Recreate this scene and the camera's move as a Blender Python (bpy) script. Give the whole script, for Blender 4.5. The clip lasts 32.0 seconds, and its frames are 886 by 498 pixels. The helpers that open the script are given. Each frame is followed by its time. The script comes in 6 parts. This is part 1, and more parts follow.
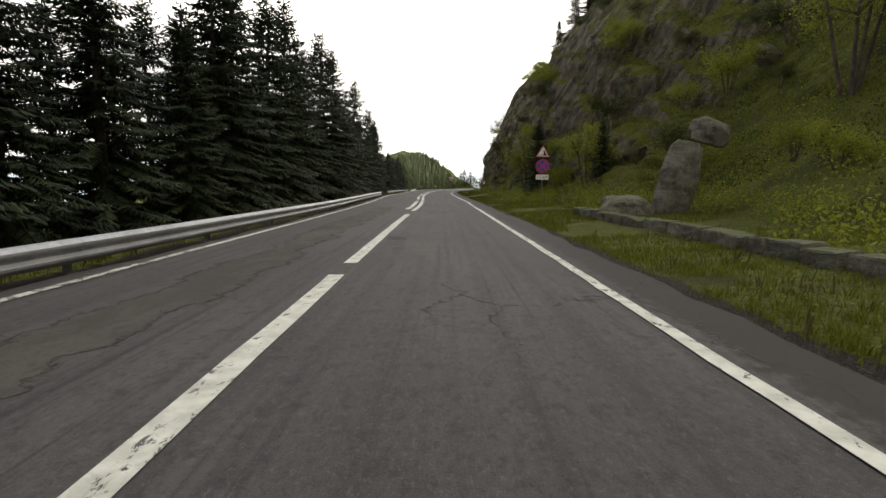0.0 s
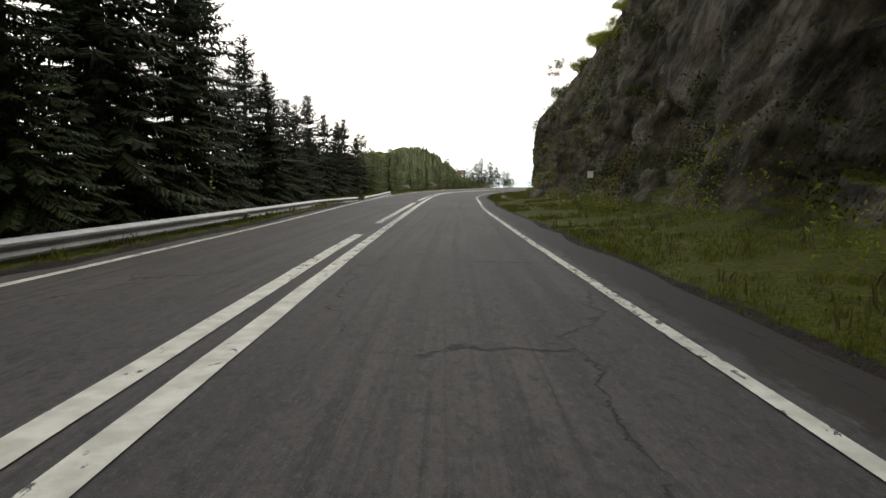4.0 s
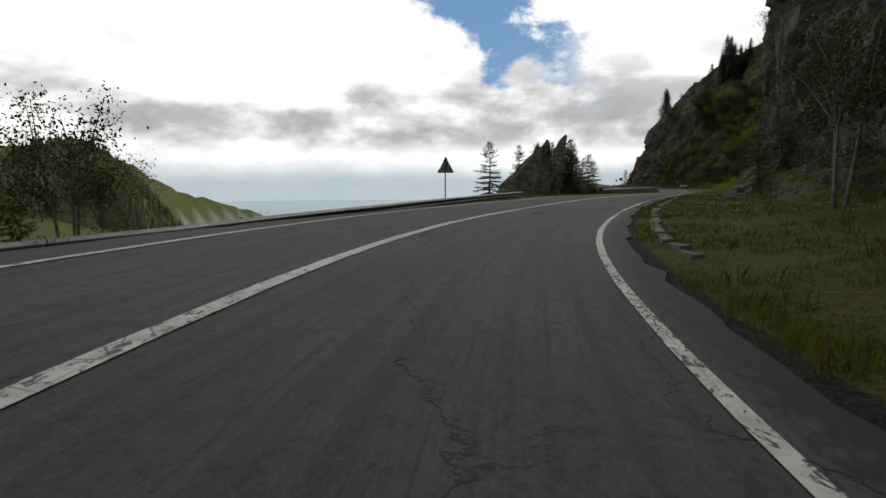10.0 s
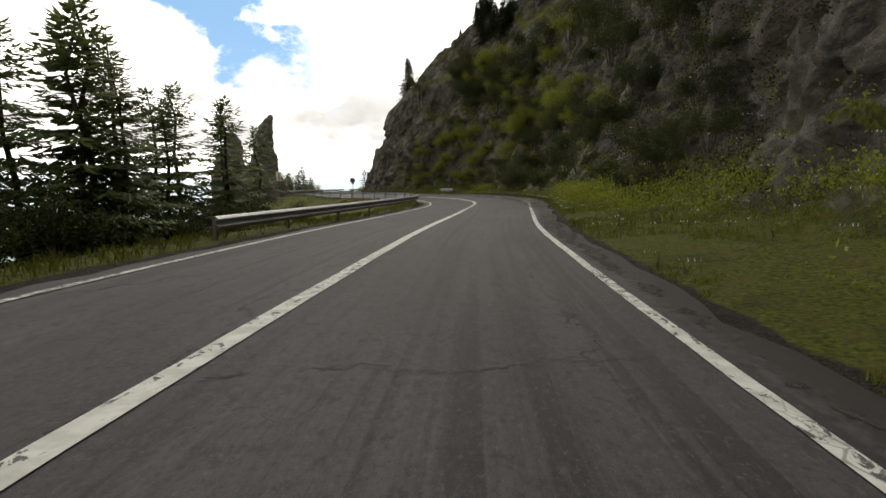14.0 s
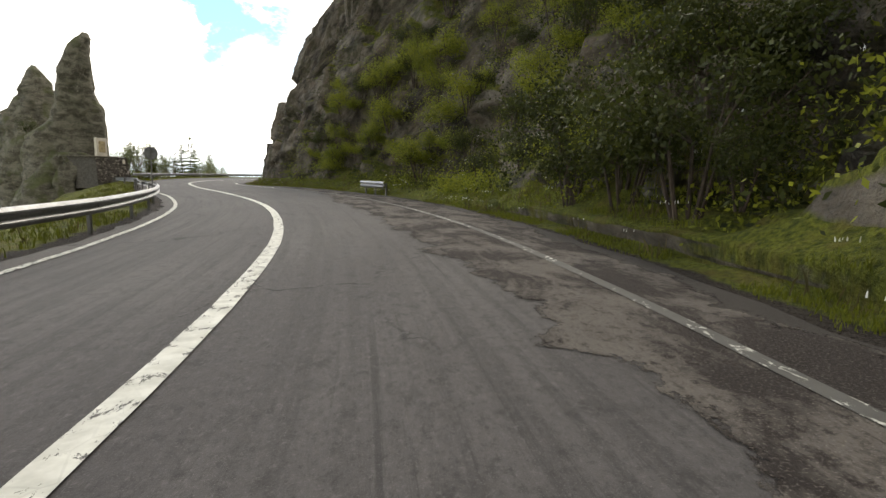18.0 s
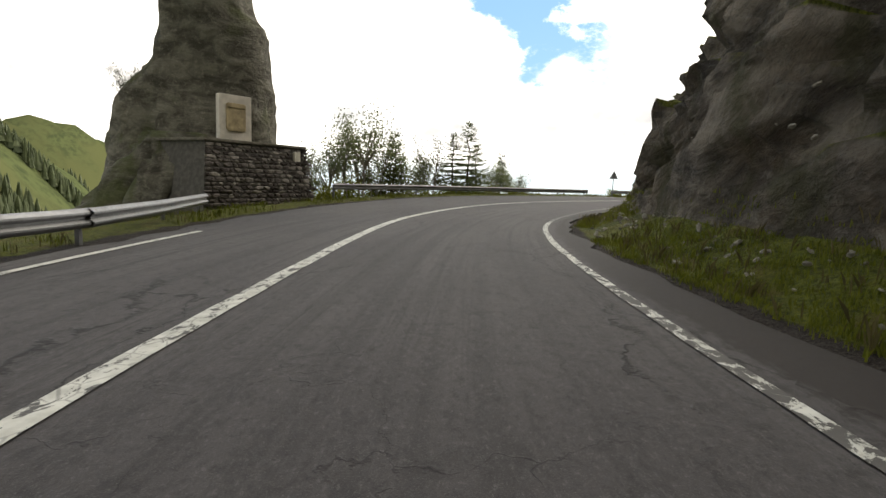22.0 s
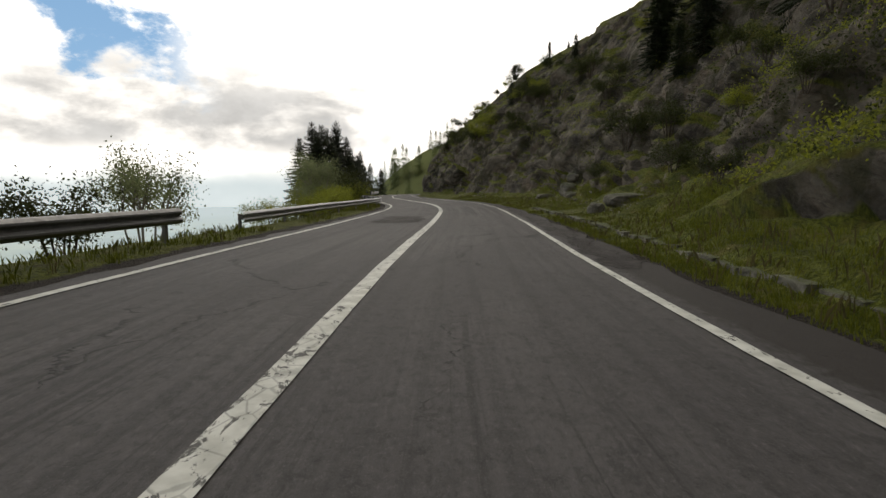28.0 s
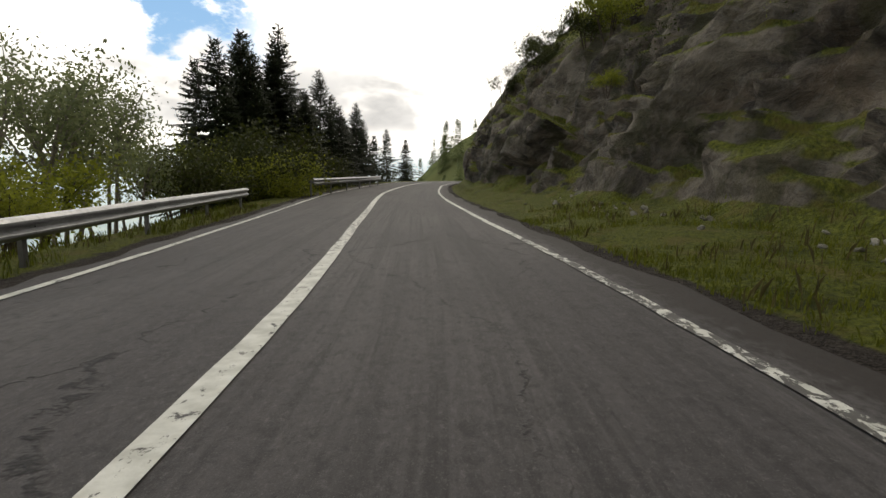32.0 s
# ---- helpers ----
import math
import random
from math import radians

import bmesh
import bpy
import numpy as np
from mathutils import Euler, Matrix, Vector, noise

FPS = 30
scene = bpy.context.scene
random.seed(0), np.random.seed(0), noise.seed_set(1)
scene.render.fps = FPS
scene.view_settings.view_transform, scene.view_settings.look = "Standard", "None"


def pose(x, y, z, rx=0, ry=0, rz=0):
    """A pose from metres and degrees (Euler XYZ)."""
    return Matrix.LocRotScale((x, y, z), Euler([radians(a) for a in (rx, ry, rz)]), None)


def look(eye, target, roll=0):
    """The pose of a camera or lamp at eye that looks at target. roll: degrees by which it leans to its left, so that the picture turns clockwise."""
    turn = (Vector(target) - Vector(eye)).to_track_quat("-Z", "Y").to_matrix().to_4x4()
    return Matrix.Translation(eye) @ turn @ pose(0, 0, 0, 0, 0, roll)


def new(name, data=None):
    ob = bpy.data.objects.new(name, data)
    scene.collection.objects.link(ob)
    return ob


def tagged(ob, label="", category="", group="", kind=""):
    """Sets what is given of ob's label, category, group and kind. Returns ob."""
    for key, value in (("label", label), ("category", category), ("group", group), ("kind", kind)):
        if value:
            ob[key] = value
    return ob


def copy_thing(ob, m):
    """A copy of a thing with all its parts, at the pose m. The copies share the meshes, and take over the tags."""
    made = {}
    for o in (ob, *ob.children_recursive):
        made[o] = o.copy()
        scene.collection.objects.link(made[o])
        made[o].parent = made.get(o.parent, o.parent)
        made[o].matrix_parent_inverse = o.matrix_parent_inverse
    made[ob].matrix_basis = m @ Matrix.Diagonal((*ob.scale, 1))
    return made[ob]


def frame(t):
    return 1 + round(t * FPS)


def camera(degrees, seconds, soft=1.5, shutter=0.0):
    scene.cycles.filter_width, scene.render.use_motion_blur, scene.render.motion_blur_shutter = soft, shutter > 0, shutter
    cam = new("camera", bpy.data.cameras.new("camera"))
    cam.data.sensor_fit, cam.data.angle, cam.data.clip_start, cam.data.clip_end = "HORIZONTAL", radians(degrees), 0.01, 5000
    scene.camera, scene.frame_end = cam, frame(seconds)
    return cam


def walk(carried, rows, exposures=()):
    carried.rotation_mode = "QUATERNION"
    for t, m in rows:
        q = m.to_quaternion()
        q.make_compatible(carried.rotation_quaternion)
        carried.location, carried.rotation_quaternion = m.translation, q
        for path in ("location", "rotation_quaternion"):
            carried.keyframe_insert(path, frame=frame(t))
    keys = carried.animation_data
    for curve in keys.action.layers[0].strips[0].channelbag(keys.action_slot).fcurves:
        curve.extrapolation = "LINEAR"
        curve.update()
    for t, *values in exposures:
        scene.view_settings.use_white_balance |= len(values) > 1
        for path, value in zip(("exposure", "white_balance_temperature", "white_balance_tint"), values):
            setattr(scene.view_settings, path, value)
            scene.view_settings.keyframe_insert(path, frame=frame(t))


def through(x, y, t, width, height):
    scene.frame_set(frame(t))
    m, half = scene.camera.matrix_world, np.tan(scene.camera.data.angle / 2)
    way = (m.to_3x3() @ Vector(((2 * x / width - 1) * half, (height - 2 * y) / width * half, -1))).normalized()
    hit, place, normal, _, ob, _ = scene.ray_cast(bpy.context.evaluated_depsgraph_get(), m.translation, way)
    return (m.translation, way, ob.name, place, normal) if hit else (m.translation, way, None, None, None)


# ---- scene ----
cam = camera(78.72, 32.0)
# seconds, x, y, z, tilt, lean, turn
ROWS = [
    (0.0, 0.05, 0.06, 1.10, 83.23, -0.49, 0.72),
    (0.5, -0.07, 6.47, 1.10, 83.01, 0.28, 1.36),
    (1.0, -0.15, 13.07, 1.11, 83.04, -0.05, 1.81),
    (1.5, -0.32, 19.82, 1.10, 83.45, -0.30, 1.88),
    (2.0, -0.46, 26.31, 1.12, 83.33, 0.02, 1.86),
    (2.5, -0.64, 32.89, 1.10, 83.12, -0.13, 2.27),
    (3.0, -0.85, 39.56, 1.10, 83.09, -0.06, 1.74),
    (4.0, -1.15, 53.37, 1.10, 82.96, -0.19, 0.87),
    (4.5, -1.22, 60.58, 1.10, 82.81, -0.10, 1.19),
    (5.0, -1.18, 68.04, 1.10, 82.49, -0.60, 0.90),
    (5.5, -1.12, 75.70, 1.10, 82.41, 0.46, 0.39),
    (6.0, -1.00, 83.34, 1.09, 82.40, 0.39, -0.18),
    (6.5, -0.80, 90.74, 1.10, 82.04, -0.25, -1.44),
    (7.0, -0.33, 97.78, 1.10, 82.06, -1.07, -3.85),
    (7.5, 0.53, 104.44, 1.10, 82.35, -0.53, -6.99),
    (8.0, 1.74, 110.89, 1.11, 82.31, -1.16, -11.03),
    (8.5, 3.40, 117.03, 1.09, 82.08, -0.33, -16.11),
    (9.0, 5.78, 122.49, 1.09, 82.27, 1.04, -20.09),
    (9.5, 7.91, 127.03, 1.10, 83.04, 1.47, -24.33),
    (10.0, 10.38, 131.43, 1.08, 83.18, 0.21, -28.89),
    (10.5, 13.64, 136.07, 1.09, 83.36, -0.54, -34.02),
    (11.0, 17.70, 140.53, 1.07, 82.82, -0.66, -39.49),
    (11.5, 22.21, 144.78, 1.10, 83.00, -0.61, -44.29),
    (12.0, 26.82, 148.82, 1.09, 83.51, -0.54, -48.40),
    (12.5, 31.54, 152.39, 1.09, 83.36, -0.16, -51.48),
    (13.0, 36.19, 155.80, 1.09, 83.26, 0.63, -53.11),
    (13.5, 40.82, 159.11, 1.11, 82.93, 1.07, -54.38),
    (14.0, 45.26, 161.86, 1.13, 83.28, 1.22, -55.11),
    (14.5, 49.03, 164.42, 1.09, 82.38, 0.33, -56.54),
    (15.0, 52.88, 166.81, 1.10, 83.04, -0.14, -58.82),
    (16.0, 61.42, 171.47, 1.10, 83.29, 0.06, -62.06),
    (16.5, 65.98, 173.80, 1.10, 82.76, 0.64, -61.59),
    (17.0, 70.63, 176.20, 1.10, 82.69, 0.12, -61.19),
    (17.5, 75.17, 178.84, 1.10, 82.36, -0.20, -59.37),
    (18.0, 79.52, 181.88, 1.08, 82.21, -0.91, -56.41),
    (18.5, 83.68, 185.38, 1.10, 82.63, -1.32, -52.31),
    (19.0, 87.56, 189.20, 1.08, 82.85, -1.99, -46.97),
    (19.5, 90.67, 193.07, 1.10, 82.43, -1.76, -41.51),
    (20.0, 93.35, 196.60, 1.07, 83.15, -2.46, -36.02),
    (20.5, 95.93, 200.74, 1.10, 82.36, -3.44, -30.97),
    (21.0, 98.36, 205.37, 1.11, 83.01, -3.48, -27.55),
    (21.5, 100.53, 210.01, 1.10, 83.13, -3.17, -25.95),
    (22.0, 102.63, 214.52, 1.11, 82.78, -2.07, -25.59),
    (22.5, 104.70, 218.77, 1.10, 82.76, -1.73, -26.64),
    (23.0, 106.98, 222.60, 1.05, 82.97, -0.70, -29.33),
    (23.5, 109.19, 225.97, 1.10, 82.72, 0.60, -33.27),
    (24.0, 112.05, 229.46, 1.10, 82.80, 0.05, -38.27),
    (24.5, 115.94, 233.13, 1.10, 83.36, 0.11, -44.40),
    (25.0, 120.18, 236.55, 1.10, 83.18, 0.24, -50.85),
    (25.5, 124.79, 239.21, 1.10, 82.90, 1.28, -56.18),
    (26.0, 128.98, 241.50, 1.10, 83.25, 1.03, -60.89),
    (26.5, 132.81, 243.47, 1.09, 82.65, 0.29, -63.98),
    (27.0, 136.98, 245.49, 1.10, 83.44, 0.02, -64.30),
    (28.0, 146.00, 249.61, 1.10, 83.63, 0.35, -67.22),
    (28.5, 150.87, 251.49, 1.10, 83.54, 1.39, -70.02),
    (29.0, 156.02, 253.27, 1.10, 83.18, -0.07, -69.47),
    (29.5, 161.13, 255.29, 1.10, 82.19, -0.49, -69.10),
    (30.0, 166.20, 257.14, 1.09, 83.21, -1.25, -68.33),
    (30.5, 170.99, 259.06, 1.11, 83.24, -0.87, -67.19),
    (31.0, 175.32, 261.04, 1.09, 83.13, -1.57, -65.41),
    (31.5, 179.47, 262.96, 1.10, 82.67, -1.27, -63.22),
    (32.0, 183.18, 264.89, 1.14, 81.94, -1.00, -60.77),
]
# seconds, stops
STOPS = [(0, 0.10), (2.5, 0.2), (5, 0.08), (6, -0.03), (7, -0.28), (8, -0.68), (9, -0.96), (10, -1.12), (11, -1.22), (12, -0.92), (13, -0.78), (14, -0.25), (16.5, 0.15), (17, 0.22), (19, 0.72), (20, 0.72),
         (21, 0.47), (22, 0.0), (23, -0.46), (24, -0.85), (25, -1.2), (26, -1.05), (28.5, -0.62), (30, -0.50), (32, -0.4)]
def warmth(t):
    return 6650.0 if 8 <= t <= 13 or 23 <= t <= 26 else 7250.0


EXPOSE = [(t, s, warmth(t), 10.5) for t, s in STOPS]
walk(cam, [(r[0], pose(*r[1:])) for r in ROWS], exposures=EXPOSE)

# ---------------------------------------------------------------- sky and sun
SUN_TURN, SUN_HEIGHT = -55.0, 44.0      # degrees left of straight ahead at the start, and up
world = bpy.data.worlds.new("sky")
scene.world = world
world.use_nodes = True


class Nodes:
    """Short hand for node trees."""

    def __init__(self, tree):
        self.tree = tree

    def link(self, a, b):
        self.tree.links.new(a, b)

    def value(self, x, socket):
        if isinstance(x, (int, float)):
            socket.default_value = x
        elif isinstance(x, tuple):
            socket.default_value = x if len(x) == 4 or socket.type == "VECTOR" else (*x, 1.0)
        else:
            self.link(x, socket)

    def math(self, op, a, b=0.0, c=None, clamp=False):
        n = self.tree.nodes.new("ShaderNodeMath")
        n.operation, n.use_clamp = op, clamp
        self.value(a, n.inputs[0]), self.value(b, n.inputs[1])
        if c is not None:
            self.value(c, n.inputs[2])
        return n.outputs[0]

    def ramp(self, x, lo, hi, a=0.0, b=1.0):
        n = self.tree.nodes.new("ShaderNodeMapRange")
        n.interpolation_type = "SMOOTHSTEP"
        self.value(x, n.inputs[0])
        n.inputs[1].default_value, n.inputs[2].default_value = lo, hi
        n.inputs[3].default_value, n.inputs[4].default_value = a, b
        return n.outputs[0]

    def mix(self, f, a, b, blend="MIX"):
        n = self.tree.nodes.new("ShaderNodeMix")
        n.data_type, n.blend_type = "RGBA", blend
        self.value(f, n.inputs[0]), self.value(a, n.inputs[6]), self.value(b, n.inputs[7])
        return n.outputs[2]

    def noise(self, vector, scale, detail=4.0, rough=0.55, distort=0.0):
        n = self.tree.nodes.new("ShaderNodeTexNoise")
        if vector is not None:
            self.link(vector, n.inputs["Vector"])
        n.inputs["Scale"].default_value, n.inputs["Detail"].default_value = scale, detail
        n.inputs["Roughness"].default_value, n.inputs["Distortion"].default_value = rough, distort
        return n.outputs["Fac"]

    def voronoi(self, vector, scale, feature="F1", rand=1.0):
        n = self.tree.nodes.new("ShaderNodeTexVoronoi")
        n.feature = feature
        if vector is not None:
            self.link(vector, n.inputs["Vector"])
        n.inputs["Scale"].default_value, n.inputs["Randomness"].default_value = scale, rand
        return n.outputs["Distance"]

    def mapping(self, vector, scale=(1, 1, 1), turn=(0, 0, 0), shift=(0, 0, 0)):
        n = self.tree.nodes.new("ShaderNodeMapping")
        self.link(vector, n.inputs[0])
        n.inputs["Scale"].default_value = scale
        n.inputs["Rotation"].default_value = [radians(a) for a in turn]
        n.inputs["Location"].default_value = shift
        return n.outputs[0]

    def split(self, vector):
        n = self.tree.nodes.new("ShaderNodeSeparateXYZ")
        self.link(vector, n.inputs[0])
        return n.outputs


def build_sky():
    tree = world.node_tree
    tree.nodes.clear()
    k = Nodes(tree)
    out = tree.nodes.new("ShaderNodeOutputWorld")
    back = tree.nodes.new("ShaderNodeBackground")
    sky = tree.nodes.new("ShaderNodeTexSky")
    sky.sky_type, sky.sun_disc = "NISHITA", False
    sky.sun_elevation, sky.sun_rotation = radians(SUN_HEIGHT), radians(-SUN_TURN)
    sky.altitude, sky.air_density, sky.dust_density = 1200, 1.0, 0.6
    way = tree.nodes.new("ShaderNodeTexCoord").outputs["Generated"]
    x, y, z = k.split(way)
    up = k.math("MAXIMUM", z, 0.0)
    # clouds lie on a flat sheet overhead, so that they crowd towards the horizon
    low = k.math("ADD", up, 0.16)
    sheet = tree.nodes.new("ShaderNodeCombineXYZ")
    k.link(k.math("DIVIDE", x, low), sheet.inputs[0])
    k.link(k.math("DIVIDE", y, low), sheet.inputs[1])
    flat = sheet.outputs[0]
    big = k.noise(k.mapping(flat, shift=(3.1, 1.7, 0)), 1.1, 7.0, 0.56, 0.2)
    fine = k.noise(k.mapping(way, (1, 1, 1.8)), 9.0, 9.0, 0.62, 0.1)
    # the gap of blue sky: a slanting wedge to the right of the valley
    turn = k.math("MULTIPLY", k.math("ARCTAN2", x, y), 57.296)
    rise = k.math("MULTIPLY", k.math("ARCSINE", z), 57.296)
    lean = k.math("SUBTRACT", turn, k.math("MULTIPLY_ADD", rise, -1.05, 50.0))
    wobble = k.math("MULTIPLY_ADD", fine, 22.0, -11.0)
    wide = k.math("ADD", 2.0, k.math("MULTIPLY", rise, 0.20))
    off = k.math("SUBTRACT", k.math("ABSOLUTE", k.math("ADD", lean, wobble)), wide)
    gap1 = k.math("MULTIPLY", k.ramp(off, -1.5, 2.5, 1.0, 0.0), k.ramp(k.math("ADD", rise, wobble), 8.0, 13.0))
    off2 = k.math("SUBTRACT", k.math("ABSOLUTE", k.math("ADD", k.math("ADD", turn, 38.0), wobble)), 13.0)
    gap2 = k.math("MULTIPLY", k.ramp(off2, -2.0, 4.0, 1.0, 0.0), k.ramp(k.math("ADD", rise, wobble), 17.0, 21.0))
    behind = k.math("MULTIPLY", k.ramp(big, 0.60, 0.66), k.ramp(y, 0.2, -0.1))
    gap = k.math("MAXIMUM", k.math("MAXIMUM", gap1, gap2), behind, clamp=True)
    # grey undersides low, bright tops; dimmed overhead, out of view, and away from the sun
    band = k.math("MULTIPLY", k.ramp(rise, 2.0, 5.0), k.ramp(rise, 16.0, 8.0))
    puff = k.noise(k.mapping(way, (1.0, 1.0, 2.3), shift=(0.4, 0.2, 0.1)), 3.2, 8.0, 0.55, 0.12)
    shade = k.math("MULTIPLY", k.ramp(puff, 0.44, 0.62), band)
    high = k.ramp(rise, 24.0, 55.0, 1.0, 0.42)
    sx, sy = math.sin(radians(-SUN_TURN)), math.cos(radians(-SUN_TURN))
    toward = k.math("ADD", k.math("ADD", k.math("MULTIPLY", x, sx * 0.85), k.math("MULTIPLY", y, sy * 0.85)), k.math("MULTIPLY", z, 0.5))
    side = k.ramp(toward, -0.35, 0.75, 0.30, 1.0)
    level = k.math("MULTIPLY", k.math("MULTIPLY", high, side), k.ramp(fine, 0.3, 0.7, 2.3, 3.1))
    tint = tree.nodes.new("ShaderNodeCombineColor")
    for n in range(3):
        k.link(level, tint.inputs[n])
    cloud = k.mix(k.math("MULTIPLY", shade, 0.85), tint.outputs[0], k.mix(1.0, tint.outputs[0], (0.26, 0.275, 0.295), "MULTIPLY"))
    blue = k.mix(1.0, sky.outputs[0], (0.16, 0.16, 0.16), "MULTIPLY")
    blue = k.mix(0.65, blue, (0.30, 0.70, 1.25))
    sky_all = k.mix(gap, cloud, blue)
    haze = k.ramp(k.math("MULTIPLY_ADD", puff, 3.0, rise), 5.2, 1.6)
    sky_all = k.mix(k.math("MULTIPLY", haze, 0.85), sky_all, (0.80, 1.02, 1.16))
    k.link(sky_all, back.inputs[0])
    back.inputs[1].default_value = 1.0
    k.link(back.outputs[0], out.inputs[0])


build_sky()
sun_data = bpy.data.lights.new("sun", "SUN")
sun_data.energy, sun_data.angle, sun_data.color = 0.9, radians(14), (1.0, 0.96, 0.88)
sun = new("sun", sun_data)
_a, _e = radians(SUN_TURN), radians(SUN_HEIGHT)
sun.matrix_world = look((-math.sin(_a) * math.cos(_e) * 100, math.cos(_a) * math.cos(_e) * 100, math.sin(_e) * 100), (0, 0, 0))


# ---------------------------------------------------------------- materials
def material(name, rough=0.8, metal=0.0, spec=0.3):
    m = bpy.data.materials.new(name)
    m.use_nodes = True
    b = m.node_tree.nodes["Principled BSDF"]
    b.inputs["Roughness"].default_value, b.inputs["Metallic"].default_value = rough, metal
    b.inputs["Specular IOR Level"].default_value = spec
    return m, Nodes(m.node_tree), b


def bump(k, b, height, strength, distance):
    n = k.tree.nodes.new("ShaderNodeBump")
    n.inputs["Strength"].default_value, n.inputs["Distance"].default_value = strength, distance
    k.link(height, n.inputs["Height"])
    k.link(n.outputs[0], b.inputs["Normal"])


def place(k):
    return k.tree.nodes.new("ShaderNodeNewGeometry").outputs["Position"]


def plain(name, colour, rough=0.6, metal=0.0, vary=0.25, scale=6.0, relief=0.2, spec=0.3):
    m, k, b = material(name, rough, metal, spec)
    where = k.tree.nodes.new("ShaderNodeTexCoord").outputs["Object"]
    n1, n2 = k.noise(where, scale, 5.0), k.noise(where, scale * 9, 4.0)
    dark = tuple(c * (1 - vary) for c in colour)
    light = tuple(min(1, c * (1 + vary * 0.6)) for c in colour)
    col = k.mix(k.ramp(n1, 0.35, 0.65), dark, light)
    col = k.mix(k.math("MULTIPLY", k.ramp(n2, 0.5, 0.75), 0.35), col, dark)
    k.link(col, b.inputs["Base Color"])
    bump(k, b, n2, relief, 0.01)
    return m


def make_asphalt():
    m, k, b = material("asphalt", 0.82, spec=0.35)
    uv = k.tree.nodes.new("ShaderNodeTexCoord").outputs["UV"]
    grit = k.noise(uv, 95.0, 3.0, 0.7)
    stone = k.voronoi(uv, 60.0)
    patch = k.noise(k.mapping(uv, (1, 0.35, 1)), 0.55, 5.0, 0.55)
    streak = k.noise(k.mapping(uv, (5.0, 0.05, 1), shift=(3, 0, 0)), 1.0, 5.0, 0.6, 0.15)
    track = k.noise(k.mapping(uv, (11.0, 0.16, 1), shift=(9, 2, 0)), 1.0, 6.0, 0.7, 0.2)
    blotch = k.noise(uv, 3.3, 5.0, 0.6)
    speck = k.noise(k.mapping(uv, (1, 0.5, 1)), 26.0, 5.0, 0.85)
    mottle = k.noise(k.mapping(uv, (1, 0.6, 1)), 8.0, 5.0, 0.72)
    col = k.mix(k.ramp(patch, 0.36, 0.64), (0.048, 0.044, 0.0435), (0.070, 0.065, 0.063))
    col = k.mix(k.math("MULTIPLY", k.ramp(streak, 0.46, 0.64), 0.5), col, (0.027, 0.025, 0.0245))
    across, along, _up = k.split(uv)
    worn = k.math("MAXIMUM", k.math("MULTIPLY", k.ramp(along, 335, 343), k.ramp(along, 366, 355)), k.math("MULTIPLY", k.ramp(along, 164, 171), k.ramp(along, 190, 180)))
    worn = k.math("MULTIPLY", worn, k.math("MULTIPLY", k.ramp(across, -0.9, -0.1), k.ramp(across, 2.2, 1.8)))
    pits = k.ramp(k.noise(k.mapping(uv, (1, 0.35, 1)), 7.0, 6.0, 0.75), 0.30, 0.50)
    groove = k.noise(k.mapping(uv, (4.2, 0.05, 1), shift=(2, 5, 0)), 1.0, 4.0, 0.6, 0.1)
    tracks = k.math("MULTIPLY", k.ramp(track, 0.50, 0.66), k.ramp(patch, 0.40, 0.58))
    deep = k.math("MULTIPLY", k.math("MULTIPLY", k.ramp(groove, 0.47, 0.56), pits), worn)
    col = k.mix(k.math("MAXIMUM", k.math("MULTIPLY", tracks, 0.65), k.math("MULTIPLY", deep, 0.95)), col, (0.017, 0.0158, 0.0153))
    col = k.mix(k.math("MULTIPLY", k.ramp(blotch, 0.52, 0.72), 0.5), col, (0.032, 0.030, 0.029))
    col = k.mix(k.math("MULTIPLY", k.ramp(mottle, 0.50, 0.66), 0.62), col, (0.022, 0.0205, 0.020))
    col = k.mix(k.math("MULTIPLY", k.ramp(speck, 0.50, 0.64), 0.45), col, (0.016, 0.015, 0.0145))
    col = k.mix(k.math("MULTIPLY", k.ramp(speck, 0.46, 0.34), 0.45), col, (0.125, 0.118, 0.112))
    col = k.mix(k.math("MULTIPLY", k.ramp(grit, 0.55, 0.78), 0.6), col, (0.17, 0.162, 0.155))
    col = k.mix(k.math("MULTIPLY", k.ramp(stone, 0.12, 0.03), 0.30), col, (0.30, 0.29, 0.28))
    # fine cracks, mostly along the lane, some across
    bent = k.tree.nodes.new("ShaderNodeVectorMath")
    bent.operation = "ADD"
    k.link(uv, bent.inputs[0])
    shift = k.tree.nodes.new("ShaderNodeCombineXYZ")
    k.link(k.math("MULTIPLY_ADD", k.noise(uv, 1.3, 5.0, 0.6), 1.1, -0.55), shift.inputs[0])
    k.link(k.math("MULTIPLY_ADD", k.noise(uv, 1.1, 4.0, 0.6), 1.5, -0.75), shift.inputs[1])
    k.link(shift.outputs[0], bent.inputs[1])
    edge = k.voronoi(k.mapping(bent.outputs[0], (0.42, 0.14, 1)), 1.0, "DISTANCE_TO_EDGE")
    where = k.ramp(k.noise(uv, 0.16, 3.0), 0.42, 0.54)
    broken = k.ramp(k.noise(uv, 2.6, 4.0, 0.7), 0.40, 0.55)
    crack = k.math("MULTIPLY", k.math("MULTIPLY", k.ramp(edge, 0.0085, 0.001), where), broken)
    small = k.voronoi(k.mapping(bent.outputs[0], (1.3, 0.8, 1)), 1.0, "DISTANCE_TO_EDGE")
    where2 = k.math("MULTIPLY", k.ramp(k.noise(k.mapping(uv, shift=(7, 3, 0)), 0.22, 3.0), 0.56, 0.68), broken)
